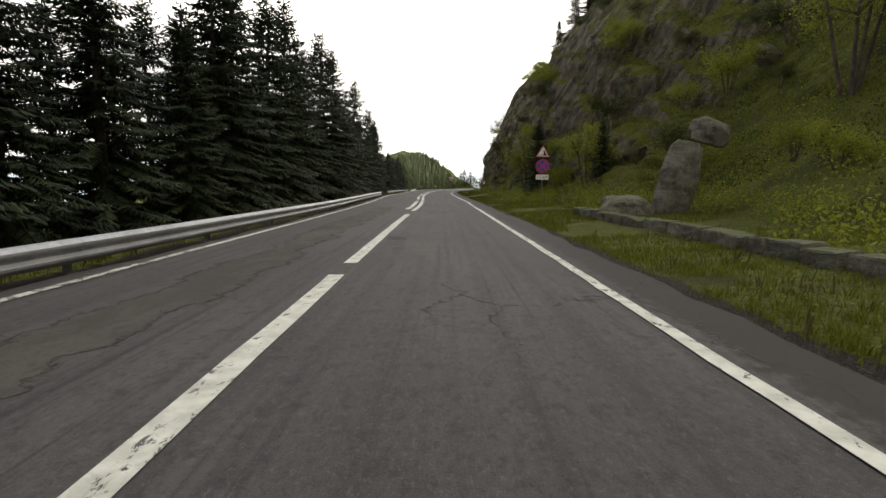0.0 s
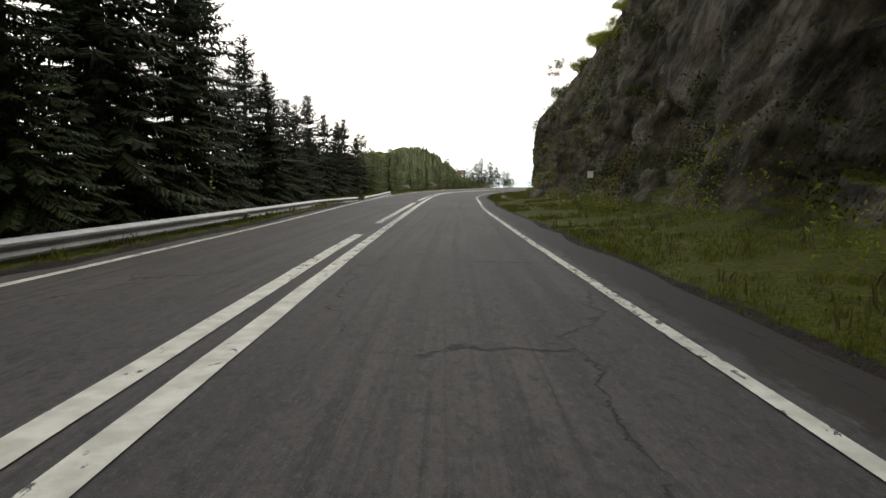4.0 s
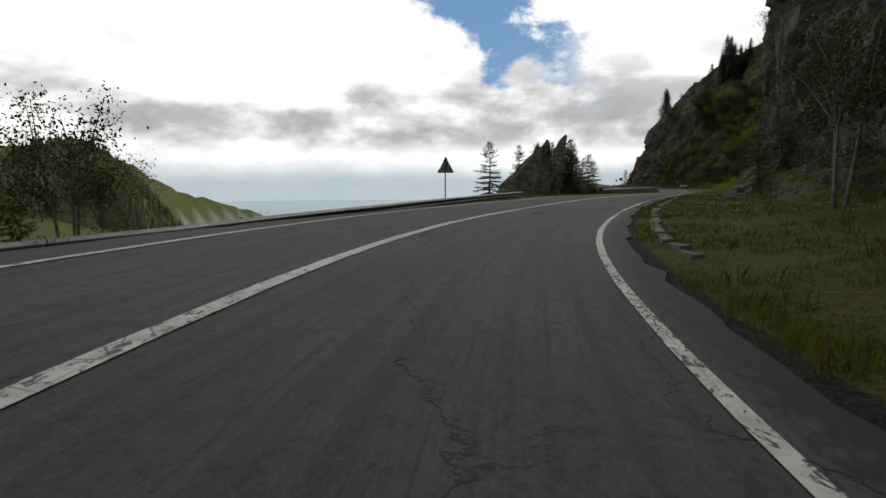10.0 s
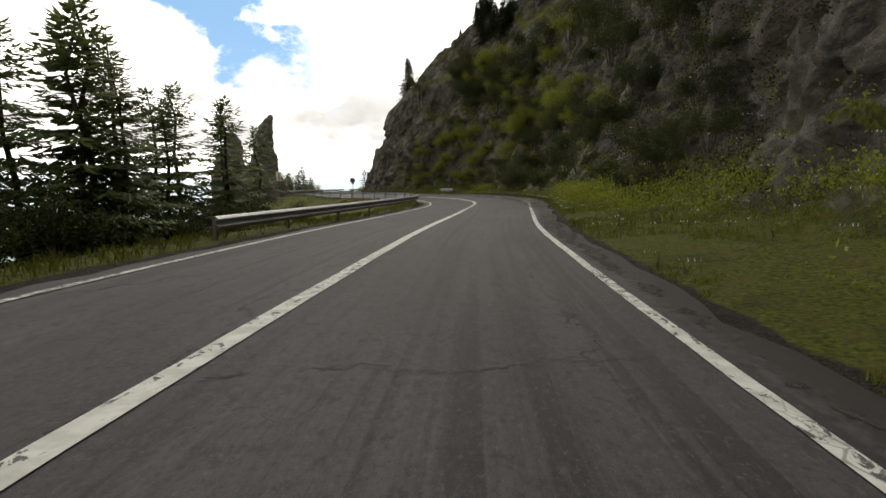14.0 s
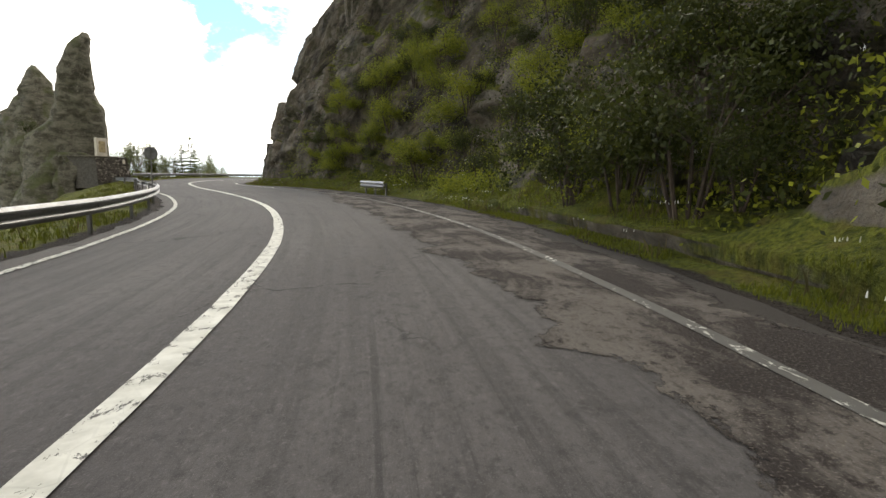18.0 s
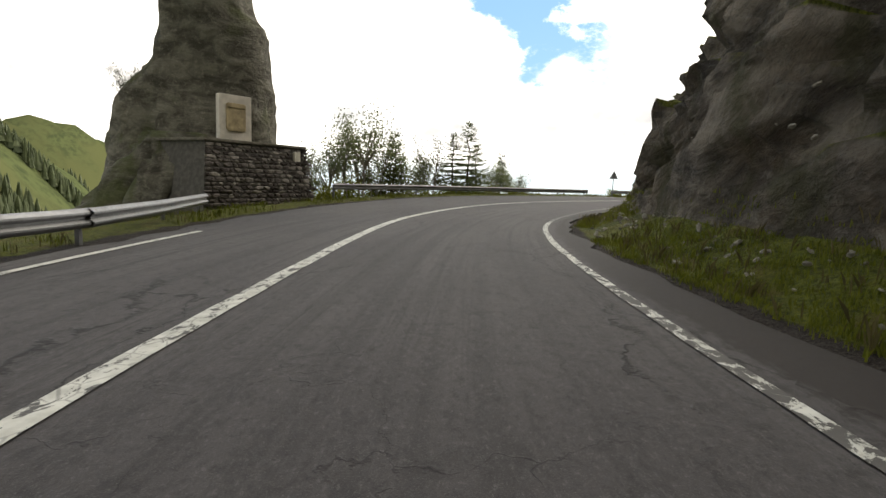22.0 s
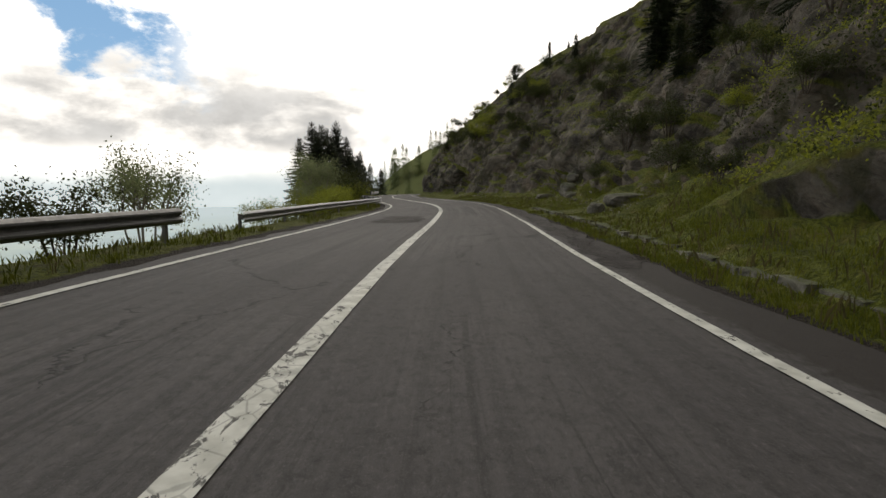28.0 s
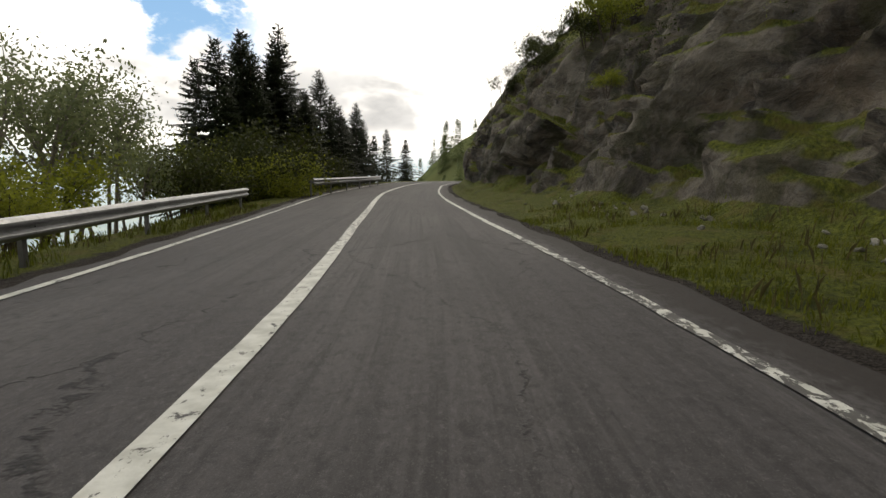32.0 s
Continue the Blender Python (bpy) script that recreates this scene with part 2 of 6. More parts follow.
    crack = k.math("MAXIMUM", crack, k.math("MULTIPLY", k.math("MULTIPLY", k.ramp(small, 0.010, 0.002), 0.6), where2))
    col = k.mix(k.math("MULTIPLY", crack, 0.9), col, (0.010, 0.0095, 0.009))
    cover = k.tree.nodes.new("ShaderNodeAttribute")
    cover.attribute_name = "cover"
    dirt = k.ramp(k.math("ADD", k.split(cover.outputs["Vector"])[0], k.math("MULTIPLY_ADD", mottle, 1.4, -0.7)), 0.25, 0.65)
    col = k.mix(k.math("MULTIPLY", dirt, 0.88), col, (0.018, 0.0142, 0.0115))
    k.link(col, b.inputs["Base Color"])
    h = k.math("ADD", k.math("ADD", k.math("MULTIPLY", grit, 0.4), k.math("MULTIPLY", speck, -0.8)), k.math("MULTIPLY", crack, -2.0))
    bump(k, b, h, 0.55, 0.012)
    return m


def make_paint(name="road_paint", base=0.745):
    m, k, b = material(name, 0.7, spec=0.3)
    uv = k.tree.nodes.new("ShaderNodeTexCoord").outputs["UV"]
    wear = k.noise(k.mapping(uv, (3.0, 1.6, 1)), 3.2, 8.0, 0.74, 0.5)
    amount = k.noise(k.mapping(uv, (0.2, 0.10, 1)), 1.0, 2.0)
    limit = k.math("MULTIPLY_ADD", amount, -0.36, base)
    gone = k.ramp(k.math("SUBTRACT", wear, limit), -0.015, 0.02)
    split = k.voronoi(k.mapping(uv, (2.2, 1.5, 1)), 2.6, "DISTANCE_TO_EDGE")
    gone = k.math("MAXIMUM", gone, k.math("MULTIPLY", k.ramp(k.math("MULTIPLY_ADD", wear, 0.10, k.math("SUBTRACT", split, 0.05)), 0.034, 0.008), k.ramp(amount, 0.46, 0.62)))
    dirt = k.noise(uv, 5.0, 5.0)
    col = k.mix(k.ramp(dirt, 0.3, 0.7), (0.62, 0.62, 0.56), (0.42, 0.42, 0.37))
    col = k.mix(k.math("MULTIPLY", gone, 0.92), col, (0.040, 0.038, 0.036))
    k.link(col, b.inputs["Base Color"])
    bump(k, b, k.math("ADD", k.noise(uv, 60.0, 3.0), k.math("MULTIPLY", gone, -1.0)), 0.3, 0.006)
    return m


def make_patch(name, dark, light, scale):
    m, k, b = material(name, 0.9, spec=0.2)
    uv = k.tree.nodes.new("ShaderNodeTexCoord").outputs["UV"]
    n = k.noise(k.mapping(uv, (1, 0.5, 1)), scale, 6.0, 0.65, 0.6)
    g = k.noise(uv, 60.0, 4.0, 0.7)
    f = k.noise(k.mapping(uv, (1, 0.6, 1)), 9.0, 6.0, 0.75)
    col = k.mix(k.ramp(k.math("MULTIPLY_ADD", f, 0.6, n), 0.74, 0.88), dark, light)
    col = k.mix(k.math("MULTIPLY", k.ramp(f, 0.48, 0.64), 0.6), col, tuple(c * 0.6 for c in dark))
    col = k.mix(k.math("MULTIPLY", k.ramp(g, 0.52, 0.7), 0.55), col, tuple(c * 2.0 for c in light))
    k.link(col, b.inputs["Base Color"])
    rim = k.tree.nodes.new("ShaderNodeAttribute")
    rim.attribute_name = "cover"
    inward = k.split(rim.outputs["Vector"])[0]
    k.link(k.ramp(k.math("ADD", inward, k.math("MULTIPLY_ADD", f, 1.8, -0.9)), 0.30, 0.55), b.inputs["Alpha"])
    bump(k, b, k.math("ADD", g, k.math("MULTIPLY", n, 1.5)), 0.7, 0.02)
    return m


def make_slope():
    """Rock where it is steep and bare, grass and moss where the ground holds them."""
    m, k, b = material("mountain_side", 0.93, spec=0.15)
    pos = place(k)
    geo = k.tree.nodes.new("ShaderNodeNewGeometry")
    steep = k.split(geo.outputs["Normal"])[2]
    cover = k.tree.nodes.new("ShaderNodeAttribute")
    cover.attribute_name = "cover"
    cr, cg, cb = k.split(cover.outputs["Vector"])
    tilted = k.mapping(pos, (1, 1, 1), (40.7, 48.7, 0))      # the beds of the rock stand steep
    strata = k.noise(k.mapping(tilted, (0.40, 0.40, 1.5)), 1.0, 8.0, 0.66, 0.6)
    lumps = k.noise(pos, 0.5, 6.0, 0.6)
    fine = k.noise(pos, 6.0, 6.0, 0.65)
    tiny = k.noise(pos, 34.0, 4.0, 0.6)
    crack = k.voronoi(k.mapping(pos, (0.7, 0.7, 0.45), (24, 14, 30)), 1.3, "DISTANCE_TO_EDGE")
    rock = k.mix(k.ramp(strata, 0.36, 0.64), (0.031, 0.027, 0.022), (0.175, 0.153, 0.122))
    rock = k.mix(k.math("MULTIPLY", k.ramp(lumps, 0.5, 0.7), 0.55), rock, (0.130, 0.097, 0.066))
    rock = k.mix(k.math("MULTIPLY", k.ramp(fine, 0.52, 0.72), 0.5), rock, (0.145, 0.138, 0.121))
    rock = k.mix(k.math("MULTIPLY", k.ramp(crack, 0.03, 0.004), 0.16), rock, (0.022, 0.021, 0.018))
    beds = k.noise(k.mapping(tilted, (0.55, 0.55, 2.0)), 3.0, 7.0, 0.7, 0.4)
    rock = k.mix(k.math("MULTIPLY", k.ramp(beds, 0.54, 0.68), 0.6), rock, (0.036, 0.032, 0.028))
    rock = k.mix(k.math("MULTIPLY", k.ramp(beds, 0.42, 0.30), 0.4), rock, (0.26, 0.242, 0.212))
    moss = k.noise(k.mapping(pos, (1, 1, 0.5)), 0.9, 6.0, 0.62, 0.3)
    rock = k.mix(k.math("MULTIPLY", k.ramp(moss, 0.48, 0.64), 0.65), rock, (0.036, 0.038, 0.013))
    rock = k.mix(k.math("MULTIPLY", k.math("MULTIPLY", cb, k.ramp(fine, 0.42, 0.56)), 0.8), rock, (0.20, 0.055, 0.045))
    blade = k.noise(k.mapping(pos, (1, 1, 0.35)), 16.0, 5.0, 0.7)
    tuft = k.noise(pos, 1.7, 5.0, 0.6)
    grass = k.mix(k.ramp(blade, 0.3, 0.7), (0.030, 0.040, 0.007), (0.135, 0.148, 0.020))
    grass = k.mix(k.math("MULTIPLY", k.ramp(tuft, 0.48, 0.68), 0.6), grass, (0.115, 0.092, 0.028))
    grass = k.mix(k.math("MULTIPLY", k.ramp(lumps, 0.52, 0.66), 0.6), grass, (0.020, 0.027, 0.008))
    # cover.x: how much green; it needs flatter ground the less of it there is
    need = k.math("MULTIPLY_ADD", cr, -1.15, 1.0)
    amount = k.ramp(k.math("ADD", k.math("SUBTRACT", steep, need), k.math("MULTIPLY_ADD", tuft, 0.7, -0.35)), -0.06, 0.12)
    col = k.mix(amount, rock, grass)
    # cover.y: gravel and dust beside the road
    gravel = k.mix(k.ramp(k.noise(pos, 40.0, 3.0, 0.7), 0.35, 0.7), (0.016, 0.013, 0.011), (0.062, 0.053, 0.044))
    col = k.mix(k.ramp(k.math("ADD", cg, k.math("MULTIPLY_ADD", tuft, 0.8, -0.4)), 0.42, 0.62), col, gravel)
    k.link(col, b.inputs["Base Color"])
    h = k.math("ADD", k.math("MULTIPLY_ADD", beds, -0.45, k.math("MULTIPLY", strata, 0.9)), k.math("ADD", k.math("MULTIPLY", fine, 0.30), k.math("MULTIPLY", tiny, 0.06)))
    h = k.math("ADD", h, k.math("MULTIPLY", k.ramp(crack, 0.0, 0.12), 0.06))
    h = k.math("ADD", h, k.math("MULTIPLY", k.math("MULTIPLY", blade, amount), 0.12))
    bump(k, b, h, 0.9, 0.45)
    return m


def make_stone(name, dark, light, moss=0.3, scale=1.0, relief=0.7, mixed=False):
    m, k, b = material(name, 0.9, spec=0.2)
    pos = place(k)
    info = k.tree.nodes.new("ShaderNodeObjectInfo").outputs["Random"]
    n = k.noise(k.mapping(pos, (1, 1, 2.0), (25, 15, 0)), 1.4 * scale, 7.0, 0.62, 0.4)
    f = k.noise(pos, 9.0 * scale, 6.0, 0.65)
    crack = k.voronoi(k.mapping(pos, (1, 1, 0.6), (20, 10, 0)), 1.1 * scale, "DISTANCE_TO_EDGE")
    col = k.mix(k.ramp(n, 0.33, 0.67), dark, light)
    col = k.mix(k.math("MULTIPLY", k.ramp(f, 0.5, 0.72), 0.5), col, tuple(c * 1.45 for c in light))
    col = k.mix(k.math("MULTIPLY", k.ramp(crack, 0.03, 0.004), 0.15), col, tuple(c * 0.3 for c in dark))
    col = k.mix(k.math("MULTIPLY", info, 0.35), col, tuple(c * 0.55 for c in dark))
    if mixed:
        col = k.mix(k.math("MULTIPLY", k.ramp(info, 0.72, 0.95), 0.7), col, (0.42, 0.39, 0.35))
        col = k.mix(k.math("MULTIPLY", k.ramp(info, 0.40, 0.05), 0.75), col, (0.045, 0.036, 0.036))
    green = k.noise(pos, 0.8 * scale, 6.0, 0.6, 0.3)
    up = k.split(k.tree.nodes.new("ShaderNodeNewGeometry").outputs["Normal"])[2]
    g = k.math("MULTIPLY", k.ramp(k.math("MULTIPLY_ADD", up, 0.25, green), 0.55, 0.75), moss)
    col = k.mix(g, col, (0.07, 0.085, 0.028))
    k.link(col, b.inputs["Base Color"])
    bump(k, b, k.math("ADD", n, k.math("MULTIPLY", f, 0.3)), relief, 0.22 / scale)
    return m


def make_leaf(name, dark, light, through=0.25, rough=0.6):
    m, k, b = material(name, rough, spec=0.2)
    rnd = k.tree.nodes.new("ShaderNodeNewGeometry").outputs["Random Per Island"]
    info = k.tree.nodes.new("ShaderNodeObjectInfo").outputs["Random"]
    n = k.noise(place(k), 0.7, 3.0)
    f = k.math("MULTIPLY_ADD", info, 0.25, k.math("MULTIPLY_ADD", n, 0.5, k.math("MULTIPLY", rnd, 0.5)))
    col = k.mix(k.ramp(f, 0.25, 0.95), dark, light)
    k.link(col, b.inputs["Base Color"])
    if through:
        t = k.tree.nodes.new("ShaderNodeBsdfTranslucent")
        k.link(k.mix(0.5, col, tuple(min(1, c * 1.6) for c in light)), t.inputs[0])
        mixer = k.tree.nodes.new("ShaderNodeMixShader")
        mixer.inputs[0].default_value = through
        k.link(b.outputs[0], mixer.inputs[1]), k.link(t.outputs[0], mixer.inputs[2])
        k.link(mixer.outputs[0], k.tree.nodes["Material Output"].inputs[0])
    return m


def make_steel(name, colour, rough):
    m, k, b = material(name, rough, 0.85, 0.5)
    pos = place(k)
    n, f = k.noise(pos, 1.3, 5.0), k.noise(pos, 14.0, 5.0)
    col = k.mix(k.ramp(n, 0.35, 0.65), tuple(c * 0.8 for c in colour), colour)
    col = k.mix(k.math("MULTIPLY", k.ramp(f, 0.6, 0.78), 0.35), col, (0.16, 0.13, 0.10))
    k.link(col, b.inputs["Base Color"])
    k.link(k.ramp(f, 0.3, 0.7, rough - 0.08, rough + 0.12), b.inputs["Roughness"])
    return m


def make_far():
    """The wide plain far below, and the hills: fields, woods, distance as haze put into the colour."""
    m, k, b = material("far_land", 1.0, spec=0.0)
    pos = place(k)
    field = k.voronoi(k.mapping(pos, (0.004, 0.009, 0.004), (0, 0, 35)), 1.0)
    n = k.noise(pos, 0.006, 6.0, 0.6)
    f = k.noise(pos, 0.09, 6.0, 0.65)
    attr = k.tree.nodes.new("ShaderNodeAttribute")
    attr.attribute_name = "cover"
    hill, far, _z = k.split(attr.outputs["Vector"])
    # meadow greens dulled to carry some of the haze
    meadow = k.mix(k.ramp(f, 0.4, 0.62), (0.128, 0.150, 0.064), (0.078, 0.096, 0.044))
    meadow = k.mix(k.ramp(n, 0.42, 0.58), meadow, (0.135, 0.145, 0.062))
    hazed_plain = k.mix(k.ramp(field, 0.2, 0.6), (0.42, 0.53, 0.48), (0.54, 0.61, 0.52))
    hazed_plain = k.mix(k.ramp(n, 0.45, 0.6), hazed_plain, (0.36, 0.47, 0.46))
    # haze painted into the base colour: paler and bluer with distance
    blue = k.mix(far, hazed_plain, (0.68, 0.80, 0.85))
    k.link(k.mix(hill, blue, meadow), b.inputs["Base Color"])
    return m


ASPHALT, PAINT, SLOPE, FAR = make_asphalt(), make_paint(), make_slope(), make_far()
PAINT_RUBBED = make_paint("rubbed_paint", 0.66)
PAINT_WORN = make_paint("worn_road_paint", 0.60)
PATCH_DARK = make_patch("dark_patch", (0.020, 0.018, 0.017), (0.044, 0.040, 0.038), 2.0)
PATCH_PALE = make_patch("worn_road_edge", (0.026, 0.021, 0.019), (0.115, 0.103, 0.090), 1.3)
PATCH_LANE = make_patch("ravelled_edge", (0.034, 0.030, 0.028), (0.060, 0.055, 0.051), 1.4)
PATCH_GREY = make_patch("mended_lane", (0.060, 0.056, 0.050), (0.085, 0.080, 0.072), 1.0)
ROCK = make_stone("grey_rock", (0.09, 0.085, 0.07), (0.26, 0.245, 0.21), 0.5)
ROCK_DARK = make_stone("dark_rock", (0.066, 0.062, 0.048), (0.21, 0.20, 0.16), 0.75, 0.7)
RUBBLE = make_stone("broken_stone", (0.13, 0.12, 0.10), (0.36, 0.34, 0.29), 0.25)
CONCRETE = make_stone("worn_concrete", (0.11, 0.10, 0.08), (0.26, 0.24, 0.195), 0.35, 1.6, 0.4)
WALLSTONE = make_stone("wall_stone", (0.06, 0.052, 0.050), (0.22, 0.195, 0.18), 0.12, 2.5, 0.5, True)
MORTAR = plain("mortar", (0.10, 0.095, 0.085), 0.95)
NEEDLE = make_leaf("spruce_needles", (0.007, 0.011, 0.005), (0.028, 0.040, 0.013), 0.08)
NEEDLE_YOUNG = make_leaf("young_spruce_needles", (0.036, 0.052, 0.019), (0.135, 0.168, 0.060), 0.34)
# paler than the near spruces: distance haze put into the leaf colour
HAZED_WOOD = make_leaf("distant_hazed_trees", (0.055, 0.072, 0.036), (0.150, 0.178, 0.090), 0.3)
LEAF = make_leaf("leaves", (0.050, 0.066, 0.008), (0.225, 0.245, 0.028), 0.40)
LEAF_DARK = make_leaf("dark_leaves", (0.014, 0.020, 0.005), (0.056, 0.066, 0.014), 0.25)
LEAF_PALE = make_leaf("pale_leaves", (0.085, 0.105, 0.050), (0.20, 0.225, 0.11), 0.4)
BLADE = make_leaf("grass_blades", (0.040, 0.054, 0.006), (0.150, 0.165, 0.020), 0.3)
BLADE_DRY = make_leaf("dry_grass", (0.055, 0.050, 0.018), (0.14, 0.12, 0.05), 0.3)
BARK = plain("bark", (0.075, 0.058, 0.045), 0.95, vary=0.4, scale=3.0, relief=0.7)
BARK_PALE = plain("pale_bark", (0.22, 0.20, 0.17), 0.9, vary=0.4, scale=4.0, relief=0.4)
STEEL = make_steel("galvanised_steel", (0.30, 0.305, 0.31), 0.50)
STEEL_DARK = make_steel("weathered_steel", (0.20, 0.20, 0.20), 0.58)
GREY_PAINT = plain("sign_back", (0.20, 0.205, 0.21), 0.55, 0.3)
WHITE = plain("white_paint", (0.72, 0.71, 0.68), 0.5, vary=0.15)
RED = plain("red_paint", (0.42, 0.03, 0.035), 0.5, vary=0.25)
BLUE = plain("blue_paint", (0.05, 0.055, 0.30), 0.5, vary=0.2)
BLACK = plain("black_paint", (0.02, 0.02, 0.02), 0.5)
MARBLE = plain("pale_marble", (0.62, 0.58, 0.50), 0.5, vary=0.15, scale=3)
PLAQUE = plain("yellowed_plaque", (0.42, 0.34, 0.20), 0.55, vary=0.3, scale=4)
FLOWER = plain("white_petals", (0.75, 0.75, 0.70), 0.7)


# ---------------------------------------------------------------- helpers for shapes
def hashed(ix, iy, iz, seed):
    h = (ix * 374761393 + iy * 668265263 + iz * 1440662683 + seed * 974634777) & 0xFFFFFFFF
    h = ((h ^ (h >> 13)) * 1274126177) & 0xFFFFFFFF
    return ((h ^ (h >> 16)) & 0xFFFF) / 65535.0


def grain(p, seed=0):
    """Smooth noise from -1 to 1 at the points p, an (n, 3) array."""
    i = np.floor(p).astype(np.int64)
    f = p - i
    f = f * f * (3 - 2 * f)
    total = np.zeros(len(p))
    for a in (0, 1):
        for b in (0, 1):
            for c in (0, 1):
                w = (f[:, 0] if a else 1 - f[:, 0]) * (f[:, 1] if b else 1 - f[:, 1]) * (f[:, 2] if c else 1 - f[:, 2])
                total += w * hashed(i[:, 0] + a, i[:, 1] + b, i[:, 2] + c, seed)
    return total * 2 - 1


def layers(p, octaves=4, seed=0, gain=0.5):
    total, size = np.zeros(len(p)), 1.0
    for o in range(octaves):
        total += grain(p * 2 ** o + o * 17.3, seed + o) * size
        size *= gain
    return total


def blocks(p, seed=0):
    """A flat random level for each cell of a broken-up space: the facets of cracked rock."""
    i = np.floor(p).astype(np.int64)
    best, level = np.full(len(p), 9.0), np.zeros(len(p))
    for a in (-1, 0, 1):
        for b in (-1, 0, 1):
            for c in (-1, 0, 1):
                x, y, z = i[:, 0] + a, i[:, 1] + b, i[:, 2] + c
                q = np.stack([x + hashed(x, y, z, seed), y + hashed(x, y, z, seed + 1), z + hashed(x, y, z, seed + 2)], 1)
                d = ((q - p) ** 2).sum(1)
                near = d < best
                best = np.where(near, d, best)
                level = np.where(near, hashed(x, y, z, seed + 3), level)
    return level * 2 - 1


def mesh_of(name, verts, faces, mat, smooth=False, uv=None, cover=None):
    """A mesh from arrays; uv: a pair for each vertex; cover: three values for each vertex."""
    me = bpy.data.meshes.new(name)
    verts = np.asarray(verts, dtype=np.float64)
    me.from_pydata(verts.tolist(), [], faces.tolist() if isinstance(faces, np.ndarray) else faces)
    me.materials.append(mat)
    if smooth:
        me.polygons.foreach_set("use_smooth", np.ones(len(me.polygons), dtype=bool))
    if uv is not None or cover is not None:
        loops = np.zeros(len(me.loops), dtype=np.int32)
        me.loops.foreach_get("vertex_index", loops)
    if uv is not None:
        layer = me.uv_layers.new(name="metres")
        layer.data.foreach_set("uv", np.asarray(uv, dtype=np.float32)[loops].ravel())
    if cover is not None:
        at = me.attributes.new("cover", "FLOAT_VECTOR", "POINT")
        at.data.foreach_set("vector", np.asarray(cover, dtype=np.float32).ravel())
    me.update()
    return me


def grid_faces(rows, cols, flip=False):
    i = np.arange(rows - 1)[:, None] * cols + np.arange(cols - 1)[None, :]
    quad = np.stack([i, i + 1, i + cols + 1, i + cols], -1).reshape(-1, 4)
    return quad[:, ::-1] if flip else quad


def empty(name, m, label, category, group=""):
    ob = new(name)
    ob.empty_display_size = 0.2
    ob.matrix_world = m
    return tagged(ob, label, category, group)


def part_mesh(name, me, parent, label="", m=None):
    ob = new(name, me)
    ob.parent = parent
    if m is not None:
        ob.matrix_basis = m
    return tagged(ob, label) if label else ob


def part(name, bm, mat, parent, label="", m=None):
    me = bpy.data.meshes.new(name)
    bm.to_mesh(me)
    bm.free()
    me.materials.append(mat)
    return part_mesh(name, me, parent, label, m)


def box(bm, x0, y0, z0, x1, y1, z1, bevel=0.0):
    got = bmesh.ops.create_cube(bm, size=1.0)["verts"]
    for v in got:
        v.co = Vector(((x0 + x1) / 2 + v.co.x * (x1 - x0), (y0 + y1) / 2 + v.co.y * (y1 - y0), (z0 + z1) / 2 + v.co.z * (z1 - z0)))
    if bevel:
        edges = list({e for v in got for e in v.link_edges})
        bmesh.ops.bevel(bm, geom=edges, offset=bevel, segments=2, affect="EDGES", profile=0.6)
    return bm


def tube(bm, a, b, r0, r1, sides=8):
    a, b = Vector(a), Vector(b)
    turn = (b - a).to_track_quat("Z", "Y").to_matrix()
    rings = []
    for p, r in ((a, r0), (b, r1)):
        rings.append([bm.verts.new(p + turn @ Vector((math.cos(k * math.tau / sides) * r, math.sin(k * math.tau / sides) * r, 0))) for k in range(sides)])
    for k in range(sides):
        bm.faces.new((rings[0][k], rings[0][(k + 1) % sides], rings[1][(k + 1) % sides], rings[1][k]))
    bm.faces.new(rings[1])
    bm.faces.new(rings[0][::-1])
    return bm


def prism(bm, outline, y0, y1):
    """An outline in x and z, pulled from y0 to y1."""
    a = [bm.verts.new((x, y0, z)) for x, z in outline]
    b = [bm.verts.new((x, y1, z)) for x, z in outline]
    bm.faces.new(a)
    bm.faces.new(b[::-1])
    for k in range(len(a)):
        j = (k + 1) % len(a)
        bm.faces.new((a[j], a[k], b[k], b[j]))
    bmesh.ops.recalc_face_normals(bm, faces=bm.faces)
    return bm


# ---------------------------------------------------------------- the line of the road
LINE = [(0.3, -36), (0.3, -24), (0.2, -12), (0, 0), (-0.1, 12), (-0.3, 24), (-0.7, 36), (-1.1, 48), (-1.2, 60), (-1.0, 72), (-0.7, 84), (-0.3, 96),
        (1.0, 107.9), (4.2, 119.4), (9.6, 130.1), (16.9, 139.5), (25.7, 147.7), (35.2, 155.0), (45.2, 161.5), (55.5, 167.7), (66.0, 173.4),
        (76.3, 179.6), (85.3, 187.5), (93.1, 196.6), (99.3, 206.8), (104.4, 217.7), (110.8, 227.7), (119.5, 235.9), (129.8, 241.9),
        (140.6, 247.2), (151.6, 251.9), (162.9, 256.0), (174.0, 260.4), (184.8, 265.7), (195.0, 272.0), (205.2, 278.3), (215.6, 284.2),
        (226.2, 289.7), (237.4, 293.9), (249.3, 293.6), (259.5, 287.4)]


